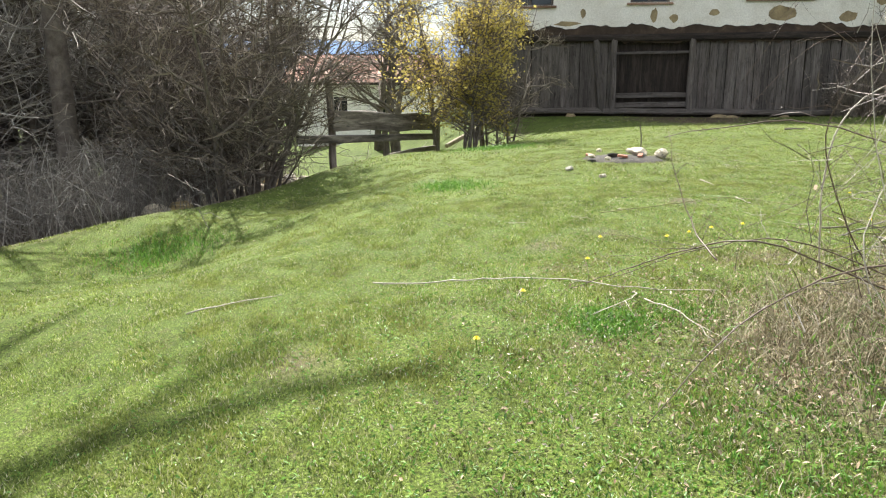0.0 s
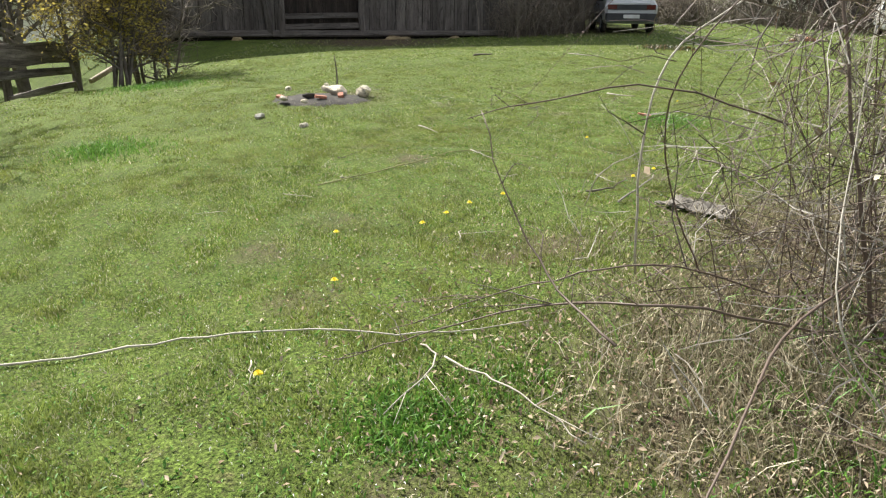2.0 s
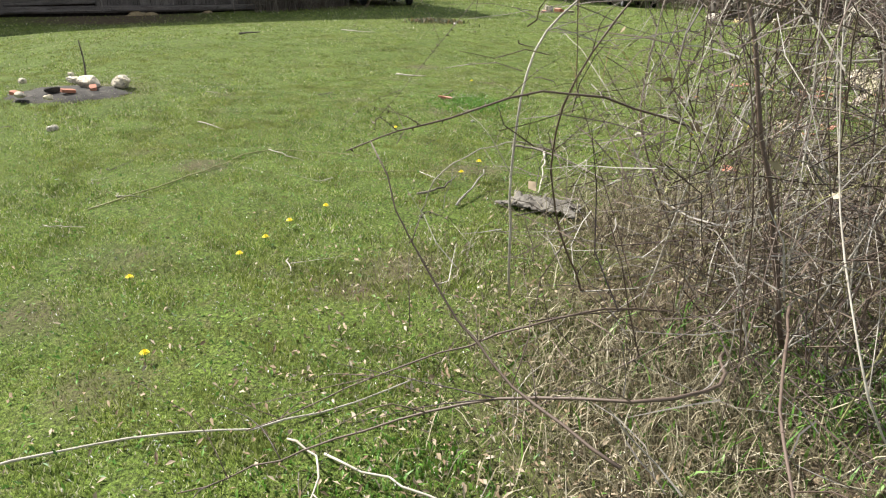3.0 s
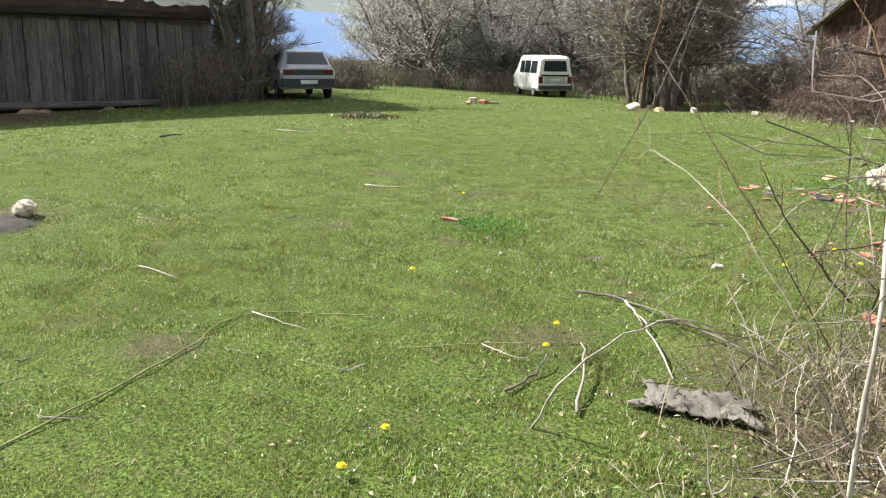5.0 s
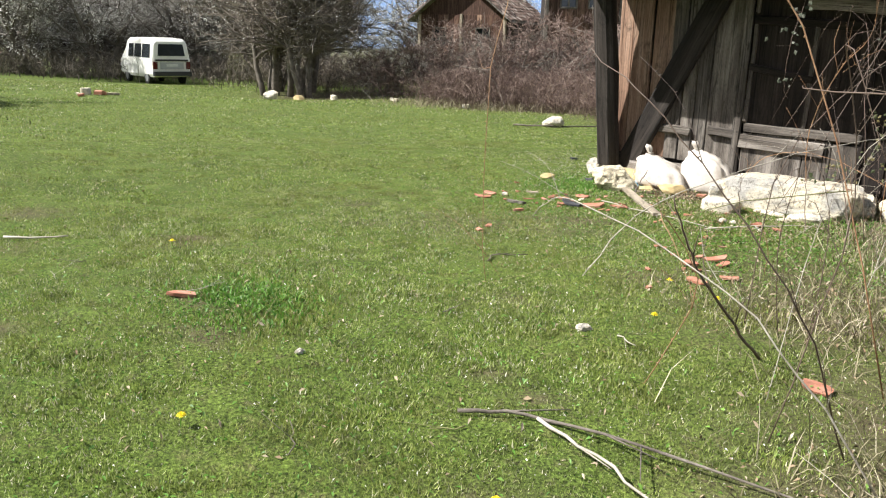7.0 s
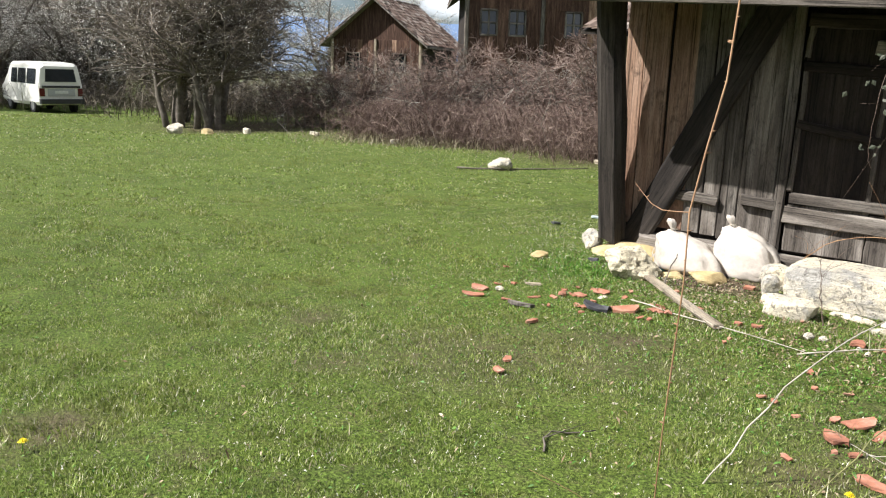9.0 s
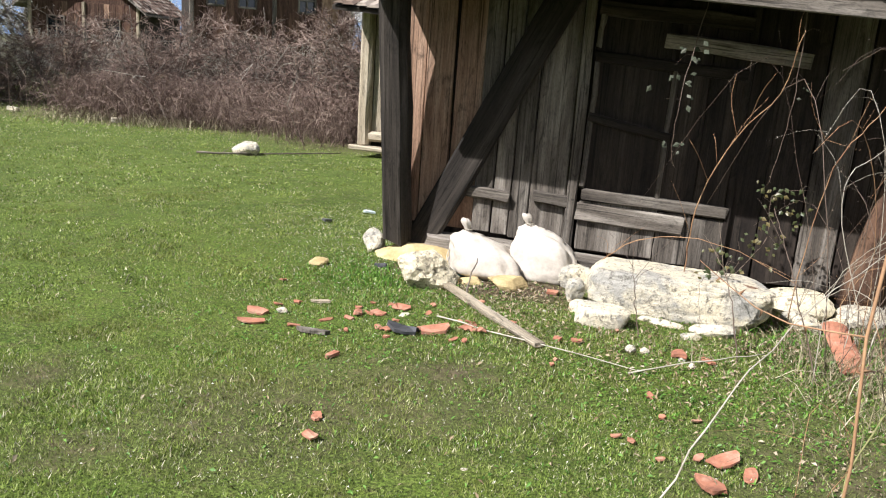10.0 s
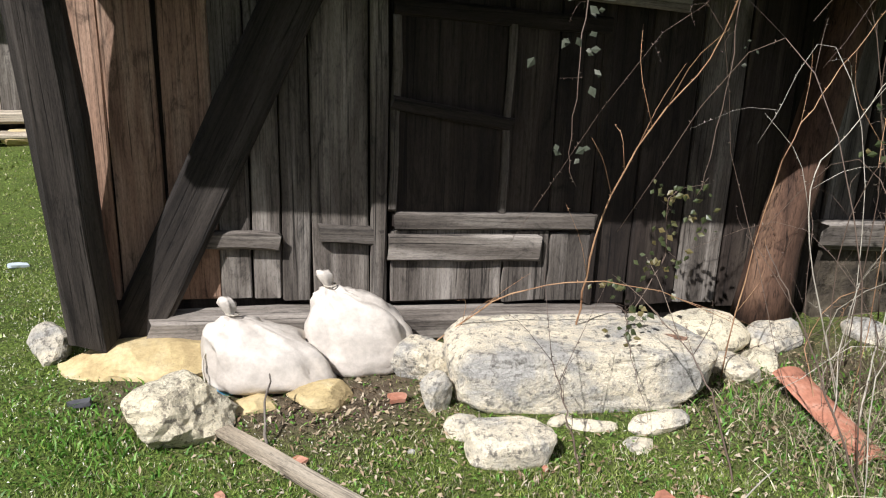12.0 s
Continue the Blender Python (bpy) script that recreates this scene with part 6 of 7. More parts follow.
def thicket(name, label, spots, n, mat, seed, height, r):
    """A tangle of arching canes as one mesh."""
    rnd = random.Random(seed)
    s = Soup()
    for _ in range(n):
        px, py, spread = rnd.choice(spots)
        x, y = rnd.gauss(px, spread), rnd.gauss(py, spread)
        a, h, reach = rnd.uniform(0, 6.3), height * rnd.uniform(0.35, 1.1), height * rnd.uniform(0.2, 0.9)
        z = gz(x, y)
        c, d = math.cos(a), math.sin(a)
        rr = r * rnd.uniform(0.5, 1.4)
        w = height * 0.07
        s.tube([(x, y, z - 0.05), (x + c * reach * 0.12 + rnd.gauss(0, w), y + d * reach * 0.12 + rnd.gauss(0, w), z + h * 0.35), (x + c * reach * 0.25 + rnd.gauss(0, w), y + d * reach * 0.25 + rnd.gauss(0, w), z + h * 0.65),
                (x + c * reach * 0.55, y + d * reach * 0.55 + rnd.gauss(0, w), z + h * 0.92), (x + c * reach, y + d * reach, z + h * rnd.uniform(0.3, 1.0))], [rr, rr * 0.9, rr * 0.8, rr * 0.6, rr * 0.3], 3, False)
        for _ in range(4):
            b, k = rnd.uniform(0, 6.3), rnd.uniform(0.15, 0.95)
            q = Vector((x + c * reach * 0.4 * k, y + d * reach * 0.4 * k, z + h * k))
            e = q + Vector((math.cos(b), math.sin(b), rnd.uniform(-0.5, 0.7))) * height * rnd.uniform(0.12, 0.34)
            s.tube([q, q.lerp(e, 0.5) + Vector((rnd.gauss(0, 0.03), rnd.gauss(0, 0.03), 0.04)), e], [rr * 0.6, rr * 0.5, rr * 0.25], 3, False)
    return tagged(new(name, s.mesh(name, mat)), label, "thicket", kind="stuff")


thicket("bramble_thicket", "reddish brown tangle of leafless brambles along the meadow", [(-13.5, 12.2, 0.9), (-12.2, 12.4, 0.9), (-11.0, 13.2, 1.0), (-9.5, 13.0, 0.9), (-8.2, 12.6, 0.8), (-6.9, 11.4, 0.6), (-14.8, 13.5, 1.0), (-10, 15.5, 1.4), (-13, 16, 1.6)], 3600, M_BRUSH, 31, 1.1, 0.0075)
thicket("grey_thicket", "tall grey leafless scrub behind the brambles", [(-12, 17, 1.8), (-15, 18, 2.0), (-9, 17.5, 1.6), (-18, 19, 2.0), (-6.5, 13.5, 0.9), (-22, 17, 2.0), (-26, 19, 2.2)], 1700, M_TWIG_GREY, 32, 2.1, 0.009)
thicket("edge_scrub", "low grey scrub along the far edge of the meadow", [(-40, 5, 2.2), (-37, 9, 2), (-35, 14, 2.5), (-32, 16.5, 2), (-27, 15, 2), (-24, 14, 1.6), (-43, 3, 2), (-31, -1, 1.2), (-28.5, -0.5, 0.8)], 3600, M_TWIG, 33, 1.3, 0.013)
thicket("bank_scrub", "brown scrub and brambles on the bank", [(3.0, -13.6, 0.7), (0.8, -14.0, 0.7), (5.5, -14.2, 0.9), (1.5, -16, 1.5), (7.5, -14.8, 1.0), (-2.5, -18, 1.8), (4, -17, 2), (-1.2, -14.6, 0.5)], 2400, M_TWIG_GREY, 34, 1.5, 0.006)
thicket("shade_scrub", "dark scrub in the shade between barn and car", [(-18.2, -5.0, 0.45), (-19.2, -4.6, 0.5), (-20.8, -5.0, 0.6), (-17.6, -5.8, 0.4), (-22, -4.9, 0.7)], 900, M_TWIG, 35, 1.6, 0.007)


# ---- distance ----
M_MOUNT = plain("hazy_mountain", (0.13, 0.19, 0.30), 1.0, 0, 0.0, 0.12, 0.004)


def ridge(name, label, dist, base, lift, seed, mat, n=160):
    s = Soup()
    for i in range(n):
        a = 2 * math.pi * i / n
        h = base + lift * (noise.noise(Vector((math.cos(a) * 2.2, math.sin(a) * 2.2, seed))) + 0.5 * noise.noise(Vector((math.cos(a) * 7, math.sin(a) * 7, seed))))
        h = max(h, base * 0.2)
        for k, f in ((1.0, 0.0), (1.12, 0.55), (1.3, 1.0), (1.6, 0.9)):
            s.v.append((math.cos(a) * dist * k, math.sin(a) * dist * k, -8 + h * f))
    for i in range(n):
        for q in range(3):
            k, k2 = i * 4 + q, ((i + 1) % n) * 4 + q
            s.f.append((k, k2, k2 + 1, k + 1))
    return tagged(new(name, s.mesh(name, mat, True)), label, "hills", kind="structure")


ridge("backdrop_mountain", "blue hazy mountain ridge far beyond the meadow", 1300, 82, 45, 4.3, M_MOUNT)


# ---- brambles near the walk ----
def thorns(s, pts, rnd, gap=0.05, size=0.007):
    """Small hooked thorns along a cane."""
    for p, q in zip(pts, pts[1:]):
        L = (q - p).length
        for _ in range(max(1, int(L / gap))):
            c = p.lerp(q, rnd.random())
            d = (q - p).normalized()
            o = Vector((rnd.uniform(-1, 1), rnd.uniform(-1, 1), rnd.uniform(-1, 1)))
            o = (o - d * o.dot(d)).normalized()
            k = d.cross(o) * size * 0.18
            s.add([c - d * size * 0.4 + k, c + d * size * 0.4, c - k, c + o * size * 1.7 - d * size * 0.4], [(0, 1, 3), (1, 2, 3), (2, 0, 3)])


def cane(parent, ctrl, r, mat, seed, label="", n=18, side=0, thorny=True, name="cane", side_len=0.35):
    """One cane through a few points, tapering, knotted and thorny, with side twigs."""
    rnd = random.Random(seed)
    pts = curve_points(ctrl, n)
    pts = [p + Vector((rnd.gauss(0, 0.004), rnd.gauss(0, 0.004), rnd.gauss(0, 0.003))) for p in pts]
    s = Soup()
    r *= 0.72
    s.tube(pts, [r * (1 - 0.62 * i / (n - 1)) * (1 + 0.12 * (i % 3 == 0)) for i in range(n)], 6)
    if thorny:
        thorns(s, pts, rnd)
    for _ in range(side):
        k = rnd.randint(2, n - 2)
        d = (pts[k + 1] - pts[k - 1]).normalized()
        o = (d * 0.8 + Vector((rnd.uniform(-1, 1), rnd.uniform(-1, 1), rnd.uniform(-0.3, 1)))).normalized()
        L = side_len * rnd.uniform(0.4, 1.2)
        tw = curve_points([pts[k], pts[k] + o * L * 0.5 + Vector((0, 0, 0.02)), pts[k] + o * L + Vector((rnd.gauss(0, 0.04), rnd.gauss(0, 0.04), rnd.gauss(0, 0.03)))], 6)
        s.tube(tw, [r * 0.42 * (1 - 0.13 * i) for i in range(6)], 4)
        if thorny:
            thorns(s, tw, rnd, 0.045, 0.006)
    return part(name, s, mat, parent, label, smooth=True)


def clear_of_walk(pts, gap=0.62):
    a = np.array([(p[0], p[1]) for p in pts])
    return far_from_walk(a[:, 0], a[:, 1]).min() > gap


def random_cane_points(rnd, base, height, reach, aim=None):
    a = rnd.uniform(0, 6.3) if aim is None else aim + rnd.gauss(0, 0.6)
    c, d = math.cos(a), math.sin(a)
    x, y = rnd.gauss(base[0], base[2]), rnd.gauss(base[1], base[2])
    z, h, R = gz(x, y), height * rnd.uniform(0.45, 1.1), reach * rnd.uniform(0.4, 1.2)
    w = Vector((rnd.gauss(0, 0.08), rnd.gauss(0, 0.08), 0))
    return [Vector((x, y, z - 0.03)), Vector((x + c * R * 0.18, y + d * R * 0.18, z + h * 0.6)) + w, Vector((x + c * R * 0.5, y + d * R * 0.5, z + h)) - w * 0.5, Vector((x + c * R, y + d * R, z + h * rnd.uniform(0.25, 0.95)))]


def build_big_bramble():
    bush = thing("bramble_bush", "big leafless bramble bush of thorny arching canes", "bramble", pose(0, 0, 0))
    # canes that stand out
    cane(bush, [(4.55, -2.1, -0.05), (5.6, -2.7, 0.42), (5.42, -3.12, 0.32), (5.3, -3.5, 0.14), (5.22, -3.85, -0.04)], 0.0065, M_CANE_DARK, 1, "low dark arching cane", 22, 7)
    cane(bush, [(4.3, -2.2, 0.0), (5.0, -2.75, 0.33), (5.05, -3.2, 0.24), (5.0, -3.7, 0.0)], 0.0055, M_CANE_DARK, 2, "", 18, 6)
    cane(bush, [(4.02, -2.78, -0.05), (4.08, -2.8, 0.45), (4.02, -2.74, 0.88), (3.7, -2.45, 1.14), (3.3, -2.0, 1.3), (2.8, -1.4, 1.36)], 0.0085, M_CANE_PALE, 3, "long bleached cane", 24, 3)
    cane(bush, [(4.1, -2.5, 0.0), (4.3, -2.7, 0.5), (4.6, -2.7, 0.95), (4.6, -2.3, 1.4), (4.4, -1.6, 1.7)], 0.006, M_CANE_DARK, 4, "", 22, 6)
    cane(bush, [(5.75, -2.9, 0.36), (5.5, -3.08, 0.42), (5.33, -3.22, 0.58), (5.2, -3.35, 0.86)], 0.0055, M_CANE_DARK, 5, "thin upright spiky shoot", 14, 4, side_len=0.2)
    cane(bush, [(4.5, -2.3, 0.75), (4.75, -2.8, 0.9), (5.0, -3.2, 0.86), (5.1, -3.4, 0.82)], 0.0055, M_CANE_DARK, 6, "", 14, 4, side_len=0.15)
    cane(bush, [(4.9, -2.1, 0.3), (5.5, -2.45, 0.32), (6.1, -2.7, 0.2), (6.5, -2.88, -0.1)], 0.007, M_CANE_DARK, 7, "brown cane bending to the ground", 16, 3)
    cane(bush, [(5.6, -2.0, -0.05), (5.66, -2.36, 0.4), (5.3, -2.3, 0.85), (5.0, -2.2, 1.5)], 0.0045, M_CANE_PALE, 8, "", 18, 3)
    cane(bush, [(5.9, -1.9, -0.05), (5.9, -2.25, 0.6), (5.85, -2.4, 1.3), (5.9, -2.35, 1.9)], 0.0035, M_CANE_PALE, 9, "", 16, 2)
    cane(bush, [(3.6, -1.9, 0.0), (3.5, -2.1, 0.6), (2.9, -1.8, 1.15), (2.2, -1.5, 1.2)], 0.007, M_CANE_DARK, 10, "", 18, 3)
    cane(bush, [(4.6, -1.9, -0.05), (4.62, -2.08, 0.6), (4.5, -2.2, 1.3), (4.3, -2.3, 2.1)], 0.014, M_CANE_DARK, 11, "thick dark stem", 16, 4)
    rnd = random.Random(77)
    made = 0
    bases = [(4.55, -1.85, 0.25), (4.2, -1.4, 0.35), (3.5, -1.2, 0.3), (3.9, -0.7, 0.4), (5.0, -1.5, 0.3), (4.7, -0.9, 0.4), (3.1, -1.5, 0.2), (5.6, -1.2, 0.3), (4.0, -2.0, 0.25)]
    mats = (M_CANE_DARK, M_CANE_DARK, M_CANE_DARK, M_CANE_DARK, M_CANE_GREEN, M_CANE_PALE)
    tries = 0
    while made < 165 and tries < 2200:
        tries += 1
        pts = random_cane_points(rnd, rnd.choice(bases), rnd.choice((1.3, 1.8, 2.3)), rnd.choice((0.8, 1.3, 1.9)))
        if clear_of_walk(pts) and min(q.x for q in pts) > 2.75 and not (pts[3].x < 3.9 and pts[3].y < -2.3):
            cane(bush, pts, rnd.uniform(0.0022, 0.0055), rnd.choice(mats), 100 + made, "", 18, rnd.randint(8, 15), side_len=0.28)
            made += 1
    # fine dead stems filling the heart of the bush
    s = Soup()
    dark = Soup()
    for _ in range(3400):
        b = rnd.choice(bases)
        x, y, h = rnd.gauss(b[0], 0.42), rnd.gauss(b[1], 0.42), 1.5 * rnd.random() ** 1.8
        p = Vector((x, y, gz(x, y) + 0.02 + h))
        d = Vector((rnd.uniform(-1, 1), rnd.uniform(-1, 1), rnd.uniform(-0.5, 0.6))).normalized()
        pts, L = [p], rnd.uniform(0.15, 0.55)
        for _ in range(3):
            d = (d + Vector((rnd.gauss(0, 0.28), rnd.gauss(0, 0.28), rnd.gauss(0, 0.22)))).normalized()
            pts.append(pts[-1] + d * L / 3)
        if min(q.z - gz(q.x, q.y) for q in pts) > 0 and clear_of_walk(pts, 0.75) and min(q.x for q in pts) > 2.7:
            r = rnd.uniform(0.0013, 0.0034)
            (dark if rnd.random() < 0.6 else s).tube(pts, [r, r * 0.9, r * 0.7, r * 0.4], 3, False)
    part("dark_growth", dark, M_CANE_DARK, bush, "tangle of dark thorny twigs")["kind"] = "stuff"
    part("dead_growth", s, M_TWIG_GREY, bush, "tangle of fine dead stems")["kind"] = "stuff"
    s = Soup()
    for _ in range(60):
        b = rnd.choice(bases)
        c = Vector((rnd.gauss(b[0], 0.5), rnd.gauss(b[1], 0.5), rnd.uniform(0.5, 1.4)))
        u = Vector((rnd.uniform(-1, 1), rnd.uniform(-1, 1), rnd.uniform(-1, 1))).normalized()
        v = u.orthogonal().normalized()
        k = rnd.uniform(0.012, 0.025)
        s.add([c - u * k * 1.3, c + v * k * 0.8 + u * k * 0.2, c + u * k * 1.4, c - v * k * 0.8 + u * k * 0.2], [(0, 1, 2, 3)])
    part("withered_leaves", s, M_LITTER, bush, "few withered leaves")
    return bush


def build_small_bramble(label, seed, bases, count, heights, reaches, traced, gap=0.55, leaves=0):
    bush = thing("bramble_bush", label, "bramble", pose(0, 0, 0))
    for k, (ctrl, r, mat, text, side) in enumerate(traced):
        cane(bush, ctrl, r, mat, seed + k, text, 20, side)
    rnd = random.Random(seed)
    made = tries = 0
    while made < count and tries < count * 8:
        tries += 1
        pts = random_cane_points(rnd, rnd.choice(bases), rnd.choice(heights), rnd.choice(reaches))
        if clear_of_walk(pts, gap) and not any(p.y > 2.9 + 0.13 * p.x and p.z < 1.9 for p in pts):
            cane(bush, pts, rnd.uniform(0.0018, 0.004), rnd.choice((M_CANE_DARK, M_CANE_DARK, M_CANE_DARK, M_CANE_RED, M_CANE_PALE)), seed + 50 + made, "", 12, rnd.randint(2, 5), side_len=0.25)
            made += 1
    return bush


build_big_bramble()
build_small_bramble("grey thorny bush with crossing canes on stony ground", 300, [(2.3, -1.3, 0.25), (1.95, -0.8, 0.25), (2.6, -0.5, 0.3), (2.75, -1.5, 0.15)], 13, (0.8, 1.2, 1.6), (0.5, 0.8, 1.0), [
    ([(2.86, -3.05, -0.05), (2.95, -2.96, 0.2), (2.92, -2.7, 0.33), (2.88, -2.4, 0.32), (2.84, -2.07, 0.1), (2.8, -1.85, -0.05)], 0.006, M_CANE_PALE, "arched cane rooted at both ends", 2),
    ([(2.7, -1.7, 0.0), (2.3, -1.9, 0.55), (1.7, -2.0, 0.8), (1.5, -2.0, 0.72)], 0.0045, M_CANE_PALE, "", 4),
    ([(2.5, -1.5, 0.0), (2.45, -1.9, 0.6), (2.1, -2.1, 1.1), (1.8, -2.1, 1.3)], 0.0045, M_CANE_DARK, "", 4),
    ([(2.4, -0.9, 0.0), (2.0, -1.0, 1.3), (1.5, -1.4, 2.1), (1.1, -1.6, 2.0), (0.99, -1.65, 1.5), (0.985, -1.73, 1.15), (0.975, -1.73, 0.7), (0.97, -1.7, 0.27)], 0.0045, M_CANE_RED, "long thin cane hanging down to the grass", 3),
    ([(1.6, 0.6, 0.55), (1.25, -0.2, 0.5), (1.1, -0.9, 0.34), (0.98, -1.68, 0.27)], 0.0045, M_CANE_GREEN, "thin green cane bowing over the grass", 1),
    ([(1.9, -0.9, 0.0), (1.75, -1.2, 0.4), (1.7, -1.4, 0.75)], 0.010, M_CANE_DARK, "", 4),
])
build_small_bramble("loose bramble of reddish canes by the shed", 400, [(1.7, 0.9, 0.25), (1.9, 1.6, 0.25), (1.6, 2.2, 0.2), (2.2, 0.4, 0.3), (2.1, 2.3, 0.25), (1.85, 2.4, 0.2), (1.4, 2.0, 0.2), (1.75, 1.9, 0.2), (2.3, 2.0, 0.3)], 78, (0.5, 0.9, 1.4, 1.8), (0.5, 0.9, 1.3), [
    ([(0.6, -0.55, -0.03), (0.78, -0.3, 0.36), (0.95, 0.2, 0.55), (1.3, 1.0, 0.75), (1.6, 1.7, 0.8)], 0.005, M_CANE_PALE, "bleached fallen cane", 2),
    ([(0.5, 2.62, 0.2), (0.5, 2.52, 0.5), (0.55, 2.48, 0.85), (0.71, 2.44, 1.21), (0.89, 2.44, 1.46), (0.96, 2.3, 1.8)], 0.0065, M_CANE_RED, "reddish cane arching up the shed door", 8),
    ([(1.6, 2.3, 0.0), (1.3, 2.3, 0.9), (1.5, 2.4, 1.21), (1.75, 2.45, 1.6)], 0.004, M_CANE_PALE, "bleached cane", 3),
    ([(1.15, 2.5, 0.05), (1.23, 2.44, 0.99), (1.45, 2.5, 1.4), (1.7, 2.5, 1.8)], 0.0045, M_CANE_RED, "", 3),
    ([(1.55, 2.1, 0.0), (1.66, 2.2, 0.6), (1.85, 2.2, 1.3)], 0.006, M_CANE_PALE, "", 2),
    ([(0.36, 1.8, -0.02), (0.3, 1.85, 0.2), (0.24, 1.95, 0.42)], 0.006, M_CANE_DARK, "dark leafless stem before the slab", 5),
    ([(0.9, 1.75, -0.02), (0.8, 1.9, 0.35), (0.68, 2.2, 0.5)], 0.006, M_CANE_DARK, "", 4),
    ([(1.3, 1.6, -0.02), (1.1, 1.75, 0.5), (0.95, 1.9, 0.85)], 0.006, M_CANE_DARK, "", 4),
    ([(-0.2, 2.66, 0.1), (0.2, 2.5, 0.45), (0.7, 2.45, 0.5), (1.2, 2.5, 0.3)], 0.005, M_CANE_RED, "", 4),
])


# vines with leaves on the shed front
def leaf_cluster(s, rnd, c, n, size):
    for _ in range(n):
        p = c + Vector((rnd.gauss(0, 0.04), rnd.gauss(0, 0.03), rnd.gauss(0, 0.04)))
        u = Vector((rnd.uniform(-1, 1), rnd.uniform(-0.5, 0.2), rnd.uniform(-1, 0.4))).normalized()
        w = Vector((rnd.uniform(-0.4, 0.4), -1, rnd.uniform(-0.2, 0.8))).normalized()
        v = u.cross(w).normalized()
        nrm = u.cross(v)
        k = size * rnd.uniform(0.7, 1.3)
        s.add([p, p + u * k * 0.5 + v * k * 0.42 + nrm * k * 0.08, p + u * k * 1.2, p + u * k * 0.5 - v * k * 0.42 + nrm * k * 0.08, p + u * k * 0.5 - nrm * k * 0.05], [(0, 4, 1), (1, 4, 2), (2, 4, 3), (3, 4, 0)])


def vine(label, ctrl, clusters, seed, mat=M_LEAF, size=0.035, per=4):
    rnd = random.Random(seed)
    v = thing("bramble_vine", label, "vine", pose(0, 0, 0))
    cane(v, ctrl, 0.004, M_CANE_DARK, seed, "", 18, 3, True, "stem", 0.12)
    for c in clusters:
        s = Soup()
        leaf_cluster(s, rnd, Vector(c), per, size)
        part("leaves", s, mat, v, "toothed bramble leaves")
    return v


M_LEAF_GREY = island_tint("grey_leaf", [(0.0, (0.02, 0.026, 0.014)), (0.75, (0.055, 0.062, 0.04)), (1.0, (0.17, 0.17, 0.14))], 0.7, 0.3, 0.1)
vine("hanging bramble shoot with greyish leaves before the door", [(0.42, 2.4, 2.0), (0.37, 2.37, 1.62), (0.34, 2.3, 1.4), (0.33, 2.3, 1.1), (0.36, 2.32, 0.95)], [(0.36, 2.36, 1.66), (0.38, 2.36, 1.58), (0.31, 2.28, 1.47), (0.35, 2.28, 1.4), (0.33, 2.3, 1.1)], 501, M_LEAF_GREY, 0.032, 5)
vine("bramble with olive and russet leaves at the shed wall", [(0.75, 2.75, 0.2), (0.95, 2.85, 0.5), (0.95, 2.86, 0.8), (1.15, 2.9, 0.85)], [(0.9, 2.82, 0.85), (0.97, 2.84, 0.8), (1.08, 2.86, 0.76), (0.92, 2.84, 0.62), (1.12, 2.88, 0.68), (0.85, 2.8, 0.5), (0.98, 2.85, 0.42), (0.7, 2.72, 0.42), (1.05, 2.84, 0.55), (0.8, 2.74, 0.3)], 502, M_LEAF, 0.03, 9)
vine("hanging thorny shoot with seed heads", [(0.95, 2.4, 1.95), (0.97, 2.42, 1.5), (0.93, 2.42, 1.1), (0.9, 2.42, 0.9)], [(1.0, 2.4, 1.5)], 503, M_LEAF_GREY, 0.02, 5)
vine("bramble with small green leaves by the leaning post", [(1.9, 2.6, 0.3), (1.75, 2.5, 0.9), (1.6, 2.45, 1.35), (1.62, 2.4, 1.8)], [(1.68, 2.45, 1.25), (1.72, 2.45, 1.4), (1.62, 2.42, 1.55), (1.75, 2.5, 1.0), (1.66, 2.45, 1.1), (1.7, 2.4, 1.65)], 504, M_LEAF, 0.035, 5)
vine("trailing bramble with dark leaves on the slab", [(0.75, 2.85, 0.25), (0.72, 2.6, 0.31), (0.66, 2.42, 0.3), (0.62, 2.2, 0.3), (0.66, 2.02, 0.1)], [(0.7, 2.5, 0.33), (0.66, 2.4, 0.33), (0.72, 2.42, 0.35), (0.63, 2.3, 0.33)], 505, M_LEAF, 0.03, 4)


# ---- sticks and small things on the meadow ----
def stick(name, label, ctrl, r, mat, seed, n=14, side=0, group="", lift=0.012):
    rnd = random.Random(seed)
    x0, y0 = ctrl[0][:2]
    t = thing(name, label, "stick", pose(x0, y0, gz(x0, y0)), group)
    pts = []
    for p in curve_points([(c[0], c[1], c[2] if len(c) > 2 else 0) for c in ctrl], n):
        pts.append(Vector((p.x - x0 + rnd.gauss(0, 0.006), p.y - y0 + rnd.gauss(0, 0.006), gz(p.x, p.y) - gz(x0, y0) + max(p.z, 0) + r + lift * rnd.uniform(0.4, 1.3))))
    s = Soup()
    r *= 0.8
    s.tube(pts, [r * (1 - 0.5 * i / (n - 1)) * (1 + 0.15 * (i % 4 == 1)) for i in range(n)], 6)
    for _ in range(side):
        k = rnd.randint(2, n - 3)
        d = (pts[k + 1] - pts[k]).normalized()
        o = (d + Vector((rnd.uniform(-1, 1), rnd.uniform(-1, 1), rnd.uniform(0, 0.3)))).normalized()
        s.tube([pts[k], pts[k] + o * 0.1, pts[k] + o * rnd.uniform(0.15, 0.3)], [r * 0.5, r * 0.4, r * 0.2], 4)
    part("stem", s, mat, t, smooth=True)
    return t


